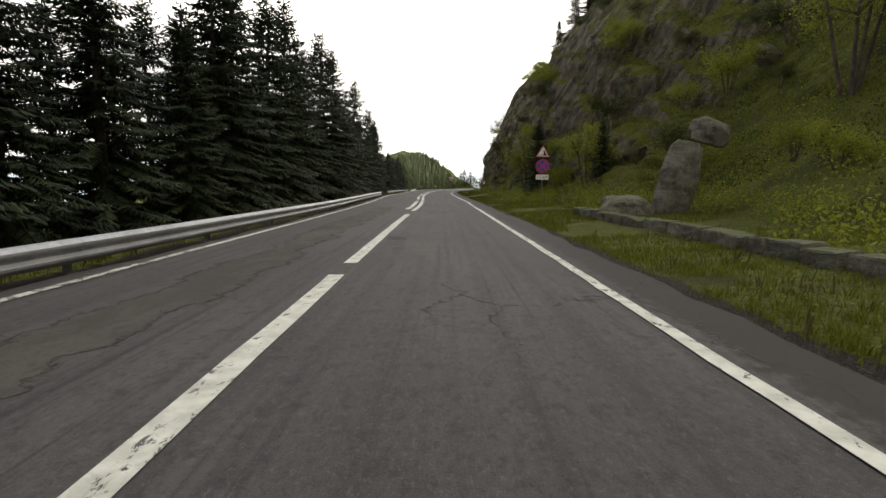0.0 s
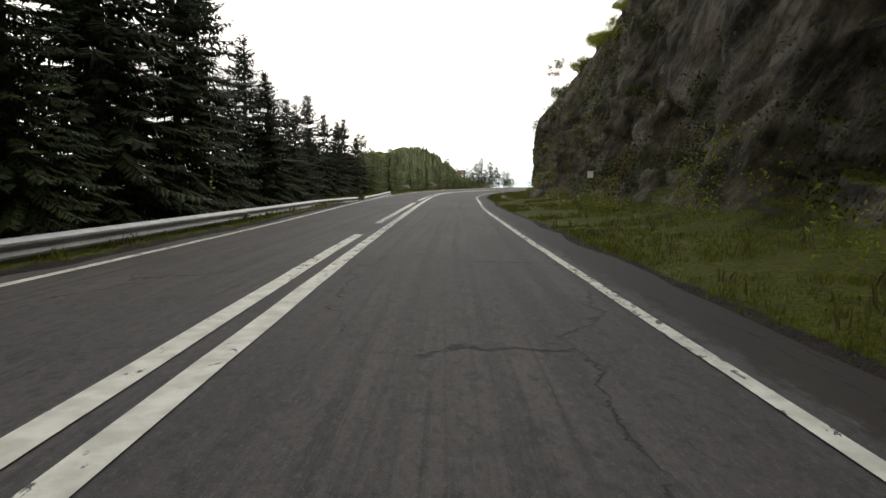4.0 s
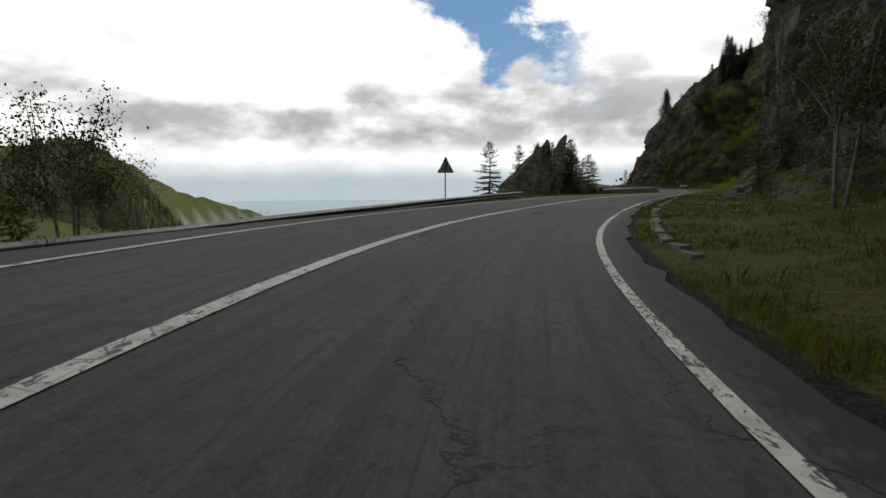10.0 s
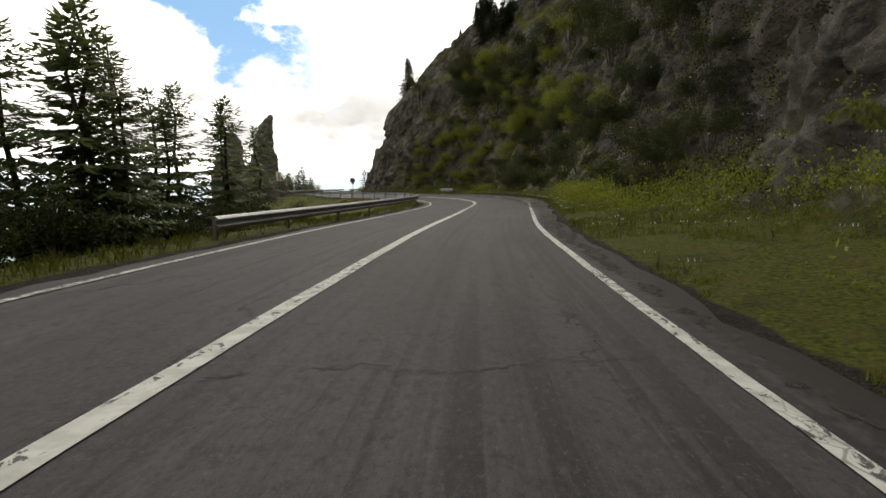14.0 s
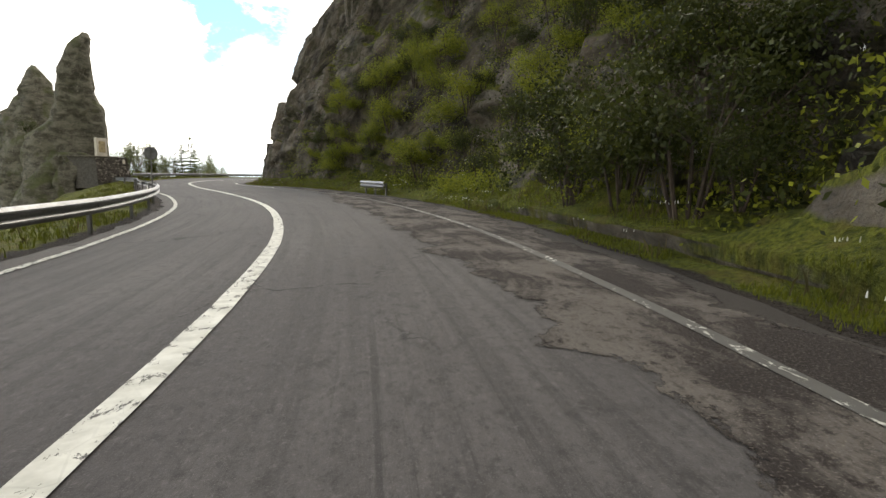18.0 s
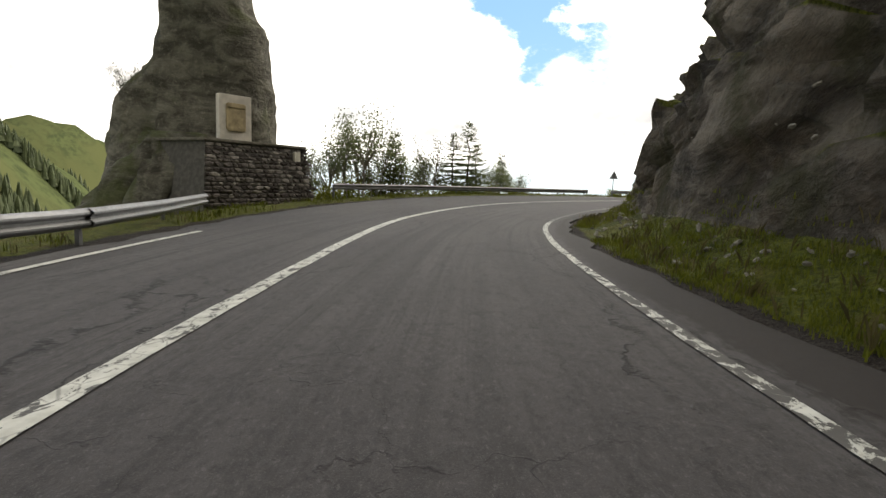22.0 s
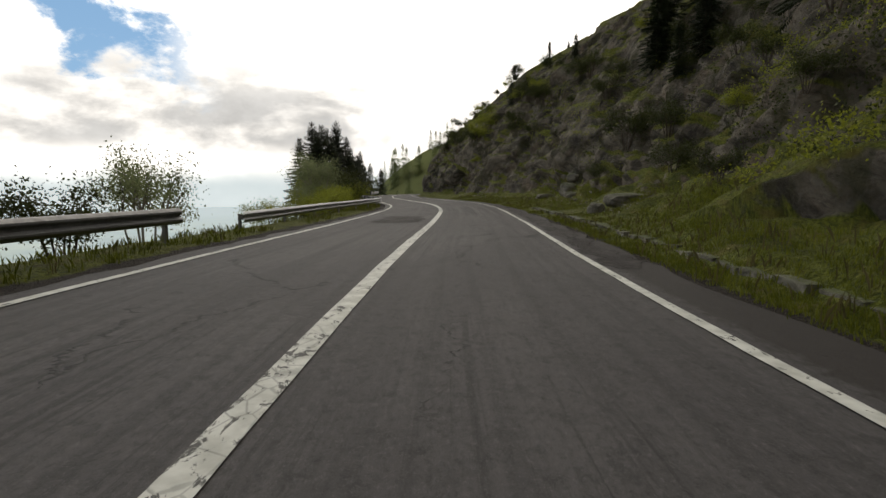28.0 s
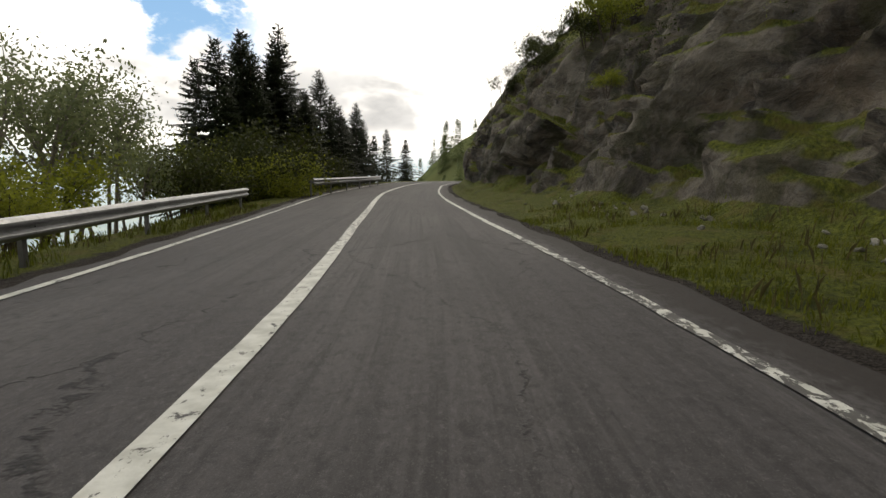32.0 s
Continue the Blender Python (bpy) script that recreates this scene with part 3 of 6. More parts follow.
def dense_line():
    p = np.array([LINE[0], *LINE, LINE[-1]], dtype=float)
    p[0], p[-1] = 2 * p[1] - p[2], 2 * p[-2] - p[-3]
    t = np.linspace(0, 1, 60, endpoint=False)[:, None]
    out = []
    for k in range(1, len(p) - 2):
        a, b, c, d = p[k - 1], p[k], p[k + 1], p[k + 2]
        out.append(0.5 * (2 * b + (c - a) * t + (2 * a - 5 * b + 4 * c - d) * t ** 2 + (3 * b - a - 3 * c + d) * t ** 3))
    q = np.concatenate(out)
    s = np.concatenate([[0], np.cumsum(np.linalg.norm(np.diff(q, axis=0), axis=1))]) - 36.0
    return q, s


_Q, _S = dense_line()
_T = np.gradient(_Q, axis=0)
_T /= np.linalg.norm(_T, axis=1)[:, None]
S_END = float(_S[-1])


def at(s, u):
    """World x, y of the station s along the road, u metres to the right of the lane's wheel line. Arrays or numbers."""
    x, y = np.interp(s, _S, _Q[:, 0]), np.interp(s, _S, _Q[:, 1])
    tx, ty = np.interp(s, _S, _T[:, 0]), np.interp(s, _S, _T[:, 1])
    return x + ty * u, y - tx * u


def heading(s):
    return math.degrees(math.atan2(-float(np.interp(s, _S, _T[:, 0])), float(np.interp(s, _S, _T[:, 1]))))


def spot(s, u, z=0.0):
    x, y = at(s, u)
    return Vector((float(x), float(y), z + float(banked(s, u))))


def stand(s, u, z=0.0, turn=0.0):
    p = spot(s, u, z)
    return pose(p.x, p.y, p.z, 0, 0, heading(s) + turn)


class Along:
    """A value along the road, eased between the stations given."""

    def __init__(self, *pairs, ease=4.0):
        grid = np.arange(-40.0, S_END + 10, 0.5)
        v = np.interp(grid, [p[0] for p in pairs], [p[1] for p in pairs])
        n = int(ease * 4)
        w = np.exp(-0.5 * (np.arange(-n, n + 1) / (ease * 2)) ** 2)
        self.v = np.convolve(np.pad(v, n, mode="edge"), w / w.sum(), "valid")
        self.grid = grid

    def __call__(self, s):
        return np.interp(s, self.grid, self.v)


MIDDLE = Along((-4, -1.10), (4, -1.25), (12, -1.32), (20, -1.31), (28, -1.06), (36, -1.03), (44, -1.12), (52, -1.28), (60, -1.44), (68, -1.62), (76, -1.78), (84, -1.95), (92, -2.02), (100, -2.21), (108, -2.02), (116, -1.90), (124, -1.91), (132, -2.19), (140, -2.51), (148, -2.50), (156, -2.32), (164, -2.25), (172, -2.23), (180, -2.17), (188, -1.94), (196, -1.80), (204, -1.62), (212, -1.32), (220, -1.01), (228, -0.97), (236, -1.37), (244, -1.81), (252, -2.02), (260, -2.01), (268, -2.23), (276, -2.67), (284, -2.75), (292, -2.45), (300, -2.11), (308, -1.54), (316, -1.03), (324, -0.92), (332, -0.98), (340, -0.99), (348, -1.06), (356, -1.20), (364, -1.43), (372, -1.65), (380, -1.92), (388, -2.24), ease=2.0)
EDGE_R = Along((-4, 1.89), (4, 1.75), (12, 1.68), (20, 1.66), (28, 1.72), (36, 1.95), (44, 2.00), (52, 1.87), (60, 1.63), (68, 1.37), (76, 1.12), (84, 1.16), (92, 1.15), (100, 1.34), (108, 1.55), (116, 1.58), (124, 1.46), (132, 1.18), (140, 1.05), (148, 1.22), (156, 1.46), (164, 1.63), (172, 1.50), (180, 1.27), (188, 1.24), (196, 1.16), (204, 1.38), (212, 1.83), (220, 2.26), (228, 2.51), (236, 2.44), (244, 2.24), (252, 1.86), (260, 1.70), (268, 1.44), (276, 1.29), (284, 1.51), (292, 1.38), (300, 1.26), (308, 1.72), (316, 2.11), (324, 2.14), (332, 2.06), (340, 2.03), (348, 2.08), (356, 2.00), (364, 1.63), (372, 1.26), (380, 0.97), (388, 0.81), ease=2.0)
EDGE_L = Along((-4, -4.12), (4, -4.20), (12, -4.24), (20, -4.20), (28, -4.12), (36, -4.10), (44, -4.20), (52, -4.33), (60, -4.45), (68, -4.60), (76, -4.83), (84, -5.03), (92, -5.06), (100, -4.98), (108, -4.92), (116, -4.80), (124, -5.00), (132, -5.23), (140, -5.34), (148, -5.35), (156, -5.33), (164, -5.24), (172, -5.19), (180, -5.05), (188, -4.93), (196, -4.77), (204, -4.51), (212, -4.19), (220, -3.93), (228, -3.93), (236, -4.26), (244, -4.65), (252, -4.90), (260, -5.09), (268, -5.33), (276, -5.58), (284, -5.65), (292, -5.49), (300, -5.15), (308, -4.69), (316, -4.21), (324, -3.97), (332, -3.94), (340, -3.98), (348, -4.08), (356, -4.17), (364, -4.33), (372, -4.52), (380, -4.81), (388, -5.19), ease=2.0)
# how far the road leans: metres that it rises for each metre to the left
BANK = Along((0, -0.013), (16, -0.007), (32, 0.010), (48, 0.032), (64, 0.002), (80, 0.020), (96, 0.022), (112, 0.033), (128, 0.053), (144, 0.042), (160, 0.027), (176, 0.028), (192, 0.005), (208, -0.025), (224, -0.037), (240, -0.038), (256, -0.054), (272, 0.001), (288, 0.040), (304, 0.049), (320, 0.019), (336, 0.008), (352, -0.022), (368, -0.042), (384, -0.023), (420, 0.0), ease=4.0)


def banked(s, u):
    """The height that the lean of the road gives to a place; beside the road it keeps that of the edge."""
    return -BANK(s) * np.clip(u, -7.5, 3.0)


ROAD_R_OUT = Along((-36, 0.65), (63, 0.9), (101, 0.7), (144, 0.6), (173, 0.5), (182, 0.5), (207, 0.9), (220, 0.8), (240, 1.6), (258, 1.3), (265, 0.8), (274, 0.6),
                  (299, 0.7), (310, 0.8), (338, 0.95), (352, 0.65), (430, 0.6))


def ROAD_R(s):
    return EDGE_R(s) + ROAD_R_OUT(s)

ROAD_L_OUT = Along((-36, 0.3), (120, 0.35), (137, 1.0), (150, 0.7), (172, 0.4), (270, 0.5), (280, 1.0), (292, 1.0), (302, 0.6), (320, 0.4), (430, 0.4))


def ROAD_L(s):
    return EDGE_L(s) - ROAD_L_OUT(s)



def ribbon(s, u, z=0.0):
    """Vertices for stations s (n) and offsets u (n, m), with their uv."""
    ss = np.repeat(s[:, None], u.shape[1], 1)
    x, y = at(ss.ravel(), u.ravel())
    zz = np.broadcast_to(z, u.shape).ravel() + banked(ss.ravel(), u.ravel())
    return np.stack([x, y, zz], 1), np.stack([u.ravel(), ss.ravel()], 1)


def build_road():
    s = np.arange(-36.0, S_END, 0.75)
    left, right = ROAD_L(s), ROAD_R(s)
    f = np.linspace(0, 1, 19)
    u = left[:, None] * (1 - f) + right[:, None] * f
    ragged = grain(np.stack([s * 1.3, s * 0, s * 0], 1), 5) * 0.12
    u[:, 0] += ragged
    u[:, -1] += grain(np.stack([s * 1.1, s * 0 + 4, s * 0], 1), 6) * 0.14
    z = grain(np.stack([u.ravel() * 0.4, np.repeat(s, 19) * 0.12, u.ravel() * 0], 1), 7).reshape(u.shape) * 0.0015
    v, uv = ribbon(s, u, z)
    # a skirt, so that the edge of the tarmac has its thickness
    dirt = np.clip((uv[:, 0] - EDGE_R(uv[:, 1]) - 0.02) / 0.45, 0, 1)
    ob = new("road", mesh_of("road", v, grid_faces(len(s), 19, True), ASPHALT, True, uv, np.stack([dirt, dirt * 0, dirt * 0], 1)))
    tagged(ob, "worn grey asphalt mountain road with cracks", "road", kind="structure")
    for col, step in ((18, 1), (0, -1)):
        e = v.reshape(len(s), 19, 3)[:, col]
        low = e.copy()
        low[:, 2] -= 0.12
        both = np.stack([e, low], 1).reshape(-1, 3)
        w = np.stack([uv.reshape(len(s), 19, 2)[:, col]] * 2, 1).reshape(-1, 2)
        side = new("road_side", mesh_of("road_side", both, grid_faces(len(s), 2, step > 0), ASPHALT, False, w))
        side.parent = ob
    return ob


def build_marking(name, label, runs, centre, width, lift=0.010, mat=None):
    """One painted line: each run from s0 to s1 is a piece of its own."""
    holder = empty(name, Matrix(), label, "road marking", "road markings")
    holder["kind"] = "structure"
    for s0, s1 in runs:
        n = max(3, int((s1 - s0) / 0.6))
        s = np.linspace(s0, s1, n)
        m = centre(s)
        jag = grain(np.stack([s * 2.1, s * 0, s * 0 + s0], 1), 9) * 0.012
        u = np.stack([m - width / 2 + jag, m, m + width / 2 + jag * 0.6], 1)
        v, uv = ribbon(s, u, lift)
        part_mesh("paint_stripe", mesh_of("paint_stripe", v, grid_faces(n, 3, True), mat or PAINT, True, uv), holder)


def shifted(line, d):
    return lambda s: line(s) + d


def build_patch(name, label, s0, s1, ua, ub, mat, lift, seed, ends=0.4):
    """A mended or worn place in the road with an uneven outline."""
    n = max(14, int((s1 - s0) / 0.15))
    s = np.linspace(s0, s1, n)
    taper = np.clip(np.minimum((s - s0), (s1 - s)) / ends, 0.02, 1) ** 0.5
    a, b = ua(s), ub(s)
    mid, half = (a + b) / 2, (b - a) / 2 * taper
    k = np.minimum(0.16, half * 0.8)
    l = mid - half + (grain(np.stack([s * 1.7, s * 0, s * 0], 1), seed) + 0.6 * grain(np.stack([s * 6.1, s * 0, s * 0], 1), seed + 3)) * k
    r = mid + half + (grain(np.stack([s * 1.5, s * 0 + 7, s * 0], 1), seed) + 0.6 * grain(np.stack([s * 5.7, s * 0 + 7, s * 0], 1), seed + 3)) * k
    f = np.linspace(0, 1, 13)
    v, uv = ribbon(s, l[:, None] * (1 - f) + r[:, None] * f, lift)
    side = np.minimum(f, 1 - f) * (r - l)[:, None]
    end = np.minimum(s - s0, s1 - s)[:, None] + side * 0
    rim = np.clip(np.minimum(side, end) / 0.30, 0, 1).ravel()
    ob = new(name, mesh_of(name, v, grid_faces(n, 13, True), mat, True, uv, np.stack([rim, rim * 0, rim * 0], 1)))
    tagged(ob, label, "road patch", "road patches", "structure")


# ---------------------------------------------------------------- the mountain beside the road
FOOT = Along((-36, 8.5), (0, 8.0), (20, 8.5), (30, 7.6), (45, 7.0), (53, 6.0), (74, 6.1), (88, 6.0), (95, 5.7), (107, 6.0), (115, 5.8), (122, 5.0), (130, 4.5), (135, 3.9), (141, 3.8), (143.5, 8.0), (152, 9.5), (165, 8.0),
             (182, 6.0), (200, 5.0), (217, 4.3), (226, 4.6), (240, 5.4), (252, 5.6), (259, 4.7), (264, 4.2), (268, 3.9), (272, 3.7), (277, 3.5), (288, 3.6), (299, 3.6), (310, 4.4), (330, 4.8), (343, 6.8),
             (358, 6.6), (371, 5.0), (380, 3.4), (387, 2.9), (430, 2.7), ease=1.6)
# the outline of the slope at stations along the road: (metres in from its foot, height) four times, after foot and before the far top
SHAPES_START = [(-36, 4, 3.0, 12, 10, 22, 20, 34, 31), (12, 4, 3.0, 10, 9, 20, 19, 34, 32), (28, 3, 2.2, 7, 6.5, 16, 16, 32, 32), (38, 1.4, 1.6, 3.2, 7.0, 8, 13, 26, 28),
                (47, 1.0, 2.0, 2.2, 7.0, 5.5, 13, 22, 29), (62, 0.8, 2.2, 2.2, 8.0, 4.8, 13, 20, 29), (78, 0.7, 2.5, 1.6, 8.0, 3.6, 13, 17, 29), (92, 0.5, 3.0, 1.3, 6.0, 4.4, 10, 15, 25)]
SHAPES_CORNER = [(108, 0.1, 3.5, 0.6, 6.0, 3.2, 9.0, 12, 22), (122, -0.1, 3.5, -0.2, 6.2, 1.6, 9.0, 9, 20), (134, 0.0, 3.5, -0.1, 9.0, 0.7, 12.5, 8, 21), (141, 0.0, 3.5, 0.0, 9.0, 0.7, 12.5, 8, 21),
                 (145, 1.6, 1.2, 4.0, 6.0, 8, 14, 19, 28), (150, 2.0, 1.2, 4.0, 8.0, 7, 16, 18, 30), (165, 3.0, 2.0, 3.7, 9.0, 4.8, 17, 12, 30), (182, 2.8, 2.6, 2.6, 9.5, 2.8, 17, 7, 28), (192, 2.2, 2.5, 1.6, 9.0, 1.8, 17, 6, 28)]
SHAPES_BEND = [(202, 2.0, 2.4, 3.0, 8.0, 5.0, 16, 14, 31), (220, 1.5, 1.8, 3.6, 6.5, 6.6, 14, 18, 32), (240, 1.3, 1.8, 3.6, 7.0, 7.0, 15, 18, 32), (256, 1.0, 2.0, 2.6, 7.0, 6.6, 14.5, 16, 27),
               (266, 0.5, 3.0, 1.8, 6.4, 4.6, 14, 14, 25), (276, 0.5, 3.2, 1.5, 5.4, 4.0, 13, 14, 23), (288, 2.0, 4.0, 4.2, 7.5, 7.4, 15, 20, 27), (300, 2.6, 3.0, 6.2, 7.0, 11.0, 14, 30, 34)]
SHAPES_END = [(314, 2.4, 2.0, 5.0, 6.0, 10.5, 13, 28, 33), (335, 3.4, 1.6, 6.0, 6.5, 12, 14, 27, 30), (352, 2.0, 1.4, 5.2, 6.0, 11.5, 13.5, 23, 25), (364, 1.6, 2.2, 4.4, 6.5, 9.0, 11.5, 20, 22),
              (374, 1.2, 2.6, 4.0, 6.5, 8.2, 11.0, 17, 19), (384, 1.0, 2.6, 3.4, 5.6, 7.4, 9.4, 14, 16), (394, 0.3, 2.4, 1.5, 4.8, 3.6, 8.0, 12, 16), (430, 0.4, 2.0, 1.6, 4.2, 4.0, 7.0, 14, 14)]
SHAPES = SHAPES_START + SHAPES_CORNER + SHAPES_BEND + SHAPES_END
# how green each stretch is
GREEN = Along((-36, 1.0), (19, 1.0), (26, 0.55), (33, 0.40), (42, 0.36), (60, 0.34), (80, 0.22), (100, 0.20), (134, 0.12), (145, 0.34), (165, 0.20), (185, 0.18), (205, 0.34), (240, 0.40), (256, 0.36), (268, 0.22), (284, 0.20),
              (296, 0.22), (318, 0.24), (332, 0.38), (352, 0.28), (372, 0.26), (400, 0.40), ease=3.0)


def slope_points(s):
    """The outline of the mountain side at stations s: offsets and heights (n, m), before its roughness."""
    table = np.array([(q[0], *q[1:]) for q in SHAPES], dtype=float)
    cols = [Along(*[(r[0], r[k]) for r in table], ease=2.0)(s) for k in range(1, 9)]
    foot, road = FOOT(s), ROAD_R(s)
    zero = s * 0
    us = [road - 0.25, road + 0.1, road + 0.7, foot - 0.5, foot]
    zs = [zero - 0.10, zero - 0.03, zero + 0.02, zero + 0.28, zero + 0.55]
    for k in range(4):
        us.append(foot + cols[2 * k]), zs.append(cols[2 * k + 1] + 0.4)
    us.append(us[-1] + 16), zs.append(zs[-1] + 8)
    return np.stack(us, 1), np.stack(zs, 1)


COUNTS = (2, 3, 6, 3, 16, 26, 24, 22, 6)


def build_slope():
    s = np.arange(-36.0, S_END - 2, 0.42)
    us, zs = slope_points(s)
    uu, zz = [], []
    for k, n in enumerate(COUNTS):
        f = np.linspace(0, 1, n, endpoint=False)
        uu.append(us[:, k:k + 1] * (1 - f) + us[:, k + 1:k + 2] * f)
        zz.append(zs[:, k:k + 1] * (1 - f) + zs[:, k + 1:k + 2] * f)
    uu.append(us[:, -1:]), zz.append(zs[:, -1:])
    u, z = np.concatenate(uu, 1), np.concatenate(zz, 1)
    cols = u.shape[1]
    v, uv = ribbon(s, u, z)
    g = v.reshape(len(s), cols, 3)
    ds, dc = np.gradient(g, axis=0), np.gradient(g, axis=1)
    nrm = np.cross(dc, ds).reshape(-1, 3)
    nrm /= np.linalg.norm(nrm, axis=1)[:, None] + 1e-9
    nrm *= np.where(nrm[:, 2] < -0.2, -1, 1)[:, None]
    green = np.repeat(GREEN(s), cols)
    bare = np.clip(1.15 - green, 0.12, 1)
    col = np.tile(np.arange(cols), len(s))
    edge = sum(COUNTS[:3])
    grow = np.clip((col - edge) / 11.0, 0, 1)
    q = v @ np.array(Euler((0.95, 0.5, 0.3)).to_matrix()).T
    rib = layers(q * np.array([0.55, 0.55, 0.16]), 4, 21)
    push = (1.2 * layers(v * 0.11, 3, 31) + 1.05 * blocks(q * np.array([0.33, 0.33, 0.16]), 41) + 0.62 * blocks(q * np.array([0.9, 0.9, 0.42]), 51)
            + 0.34 * blocks(q * np.array([1.9, 1.9, 0.9]), 57) + 0.55 * rib + 0.22 * layers(v * 1.3, 3, 61)) * bare
    push = np.clip(0.62 * push - 0.40, -1.7, 0.22)
    soft = (0.7 * layers(v * 0.14, 3, 71) + 0.25 * layers(v * 0.7, 3, 81)) * (1 - bare * 0.7)
    fine = 0.04 * layers(v * 2.0, 2, 91) * (col > 3)
    v = v + nrm * ((push + soft) * grow + fine)[:, None]
    gravel = np.clip(1.0 - (uv[:, 0] - np.repeat(ROAD_R(s), cols) - 0.05) / 0.42, 0, 1)
    red = np.exp(-((uv[:, 1] - 76.6) / 0.6) ** 2 - ((v[:, 2] - 1.9) / 0.9) ** 2)
    verge = np.where(col < edge + 3, 1.0, green)
    cover = np.stack([verge, gravel, np.clip(red * 1.6, 0, 1)], 1)
    ob = new("mountain_side", mesh_of("mountain_side", v, grid_faces(len(s), cols, True), SLOPE, True, None, cover))
    tagged(ob, "steep grey rock cliff and grassy bank above the road", "cliff", kind="structure")
    return v, uv


DROP = Along((-36, 1.0), (60, 1.0), (90, 0.8), (130, 0.9), (165, 1.3), (190, 1.0), (250, 0.8), (275, 0.7), (430, 1.0))


SINK = Along((-36, 0.0), (124, 0.0), (131, 0.45), (150, 0.40), (161, 0.0), (430, 0.0))


def build_bank():
    """The outer verge, and the fall of the ground beyond it."""
    s = np.arange(-36.0, S_END - 2, 0.8)
    road = ROAD_L(s)
    d = np.array([-0.25, 0.1, 0.5, 1.0, 1.6, 2.2, 3.0, 4.0, 5.5, 7.5, 10, 14, 19, 26, 34, 44])
    h = np.array([-0.10, -0.03, -0.02, 0.0, 0.0, -0.08, -0.35, -0.8, -1.6, -2.9, -4.6, -7.5, -11.0, -16.5, -23.0, -32.0])
    u = road[:, None] - d
    drop = DROP(s)[:, None]
    z = np.where(h < -0.11, h * drop, h) + np.zeros_like(u)
    z = z - SINK(s)[:, None] * np.clip((d - 0.3) / 0.8, 0, 1)
    v, uv = ribbon(s, u, z)
    far = np.clip((np.tile(d, len(s)) - 2) / 4, 0, 1)
    v[:, 2] += (0.5 * layers(v * 0.15, 3, 11) + 0.12 * layers(v * 0.8, 3, 12)) * far + 0.03 * layers(v * 2.0, 2, 13) * (np.tile(d, len(s)) > 0.3)
    gravel = np.clip(1.0 - (np.tile(d, len(s)) - 0.2) / 0.6, 0, 1)
    cover = np.stack([np.ones(len(v)), gravel, np.zeros(len(v))], 1)
    ob = new("outer_bank", mesh_of("outer_bank", v, grid_faces(len(s), len(d)), SLOPE, True, None, cover))
    tagged(ob, "grassy outer verge falling away into the valley", "bank", kind="structure")


def land_height(x, y):
    """Height of the wide land: a plain far below, a long hill, the mountain going on."""
    r = np.hypot(x - 95, y - 165)
    z = np.interp(r, [0, 60, 160, 420, 1200, 5000], [-46, -48, -62, -95, -125, -135])
    def hill(cx, cy, turn, a, b, h):
        c, sn = math.cos(radians(turn)), math.sin(radians(turn))
        p, q = (x - cx) * c + (y - cy) * sn, -(x - cx) * sn + (y - cy) * c
        return h * np.exp(-((p / a) ** 2 + (q / b) ** 2))
    z = z + hill(-50, 780, 0, 92, 467, 131) + hill(-210, 1179, 41, 597, 70, 177)
    z = z + hill(520, 330, 30, 190, 130, 150) + hill(330, 40, 0, 150, 150, 60) + hill(345, 345, 25, 75, 60, 50)
    p = np.stack([x * 0.01, y * 0.01, x * 0], 1)
    return z + layers(p, 4, 3) * np.clip(r / 300, 0, 1) * 5.0 * np.clip((z + 115) / 60, 0.0, 1.5)


def build_land():
    rings = np.concatenate([np.linspace(0.2, 300, 23), np.geomspace(320, 1400, 46), np.geomspace(1500, 4850, 14)])
    turn = np.linspace(0, math.tau, 241)
    x = 95 + rings[:, None] * np.cos(turn)
    y = 165 + rings[:, None] * np.sin(turn)
    z = land_height(x.ravel(), y.ravel())
    v = np.stack([x.ravel(), y.ravel(), z], 1)
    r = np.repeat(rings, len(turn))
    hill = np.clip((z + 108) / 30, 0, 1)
    # share of the painted haze, growing with distance
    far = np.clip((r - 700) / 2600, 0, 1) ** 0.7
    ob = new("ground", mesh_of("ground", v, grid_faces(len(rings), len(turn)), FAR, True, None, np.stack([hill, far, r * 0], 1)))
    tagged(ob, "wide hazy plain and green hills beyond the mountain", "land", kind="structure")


build_road()
SIDE, SIDE_UV = build_slope()
build_bank()
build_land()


build_marking("right_edge_line", "worn white line along the right edge", [(-36, 97), (110, 172.6), (173.2, 173.6), (175.0, 176.1), (176.6, 177.6), (178.2, 178.9), (179.4, 205), (257, 261), (304.0, 347), (368, 430)], EDGE_R, 0.125)
build_marking("rubbed_edge_line", "flaking white edge line with gaps", [(97, 110), (261, 277.4), (347, 368)], EDGE_R, 0.125, 0.011, PAINT_RUBBED)
build_marking("worn_edge_line", "almost worn away white edge line", [(205, 257), (277.4, 304)], EDGE_R, 0.12, 0.012, PAINT_WORN)
build_marking("left_edge_line", "thin white line along the outer edge", [(-36, 270), (303, 430)], EDGE_L, 0.13)
build_marking("centre_line", "broken white centre line, then unbroken", [(-16, -10.5), (-6, 6.6), (7.6, 20.1), (22.8, 430)], MIDDLE, 0.19)
build_marking("second_centre_line", "second broken white line beside the centre line", [(24.2, 36.6), (39.6, 49.5), (52.3, 64.5), (67.6, 81.2), (84.0, 96.4), (99.0, 128.4)], lambda s: MIDDLE(s) - np.interp(s, [50, 66, 84, 104], [0.36, 0.38, 0.36, 0.30]), 0.19)
flat = lambda c: (lambda s: s * 0 + c)
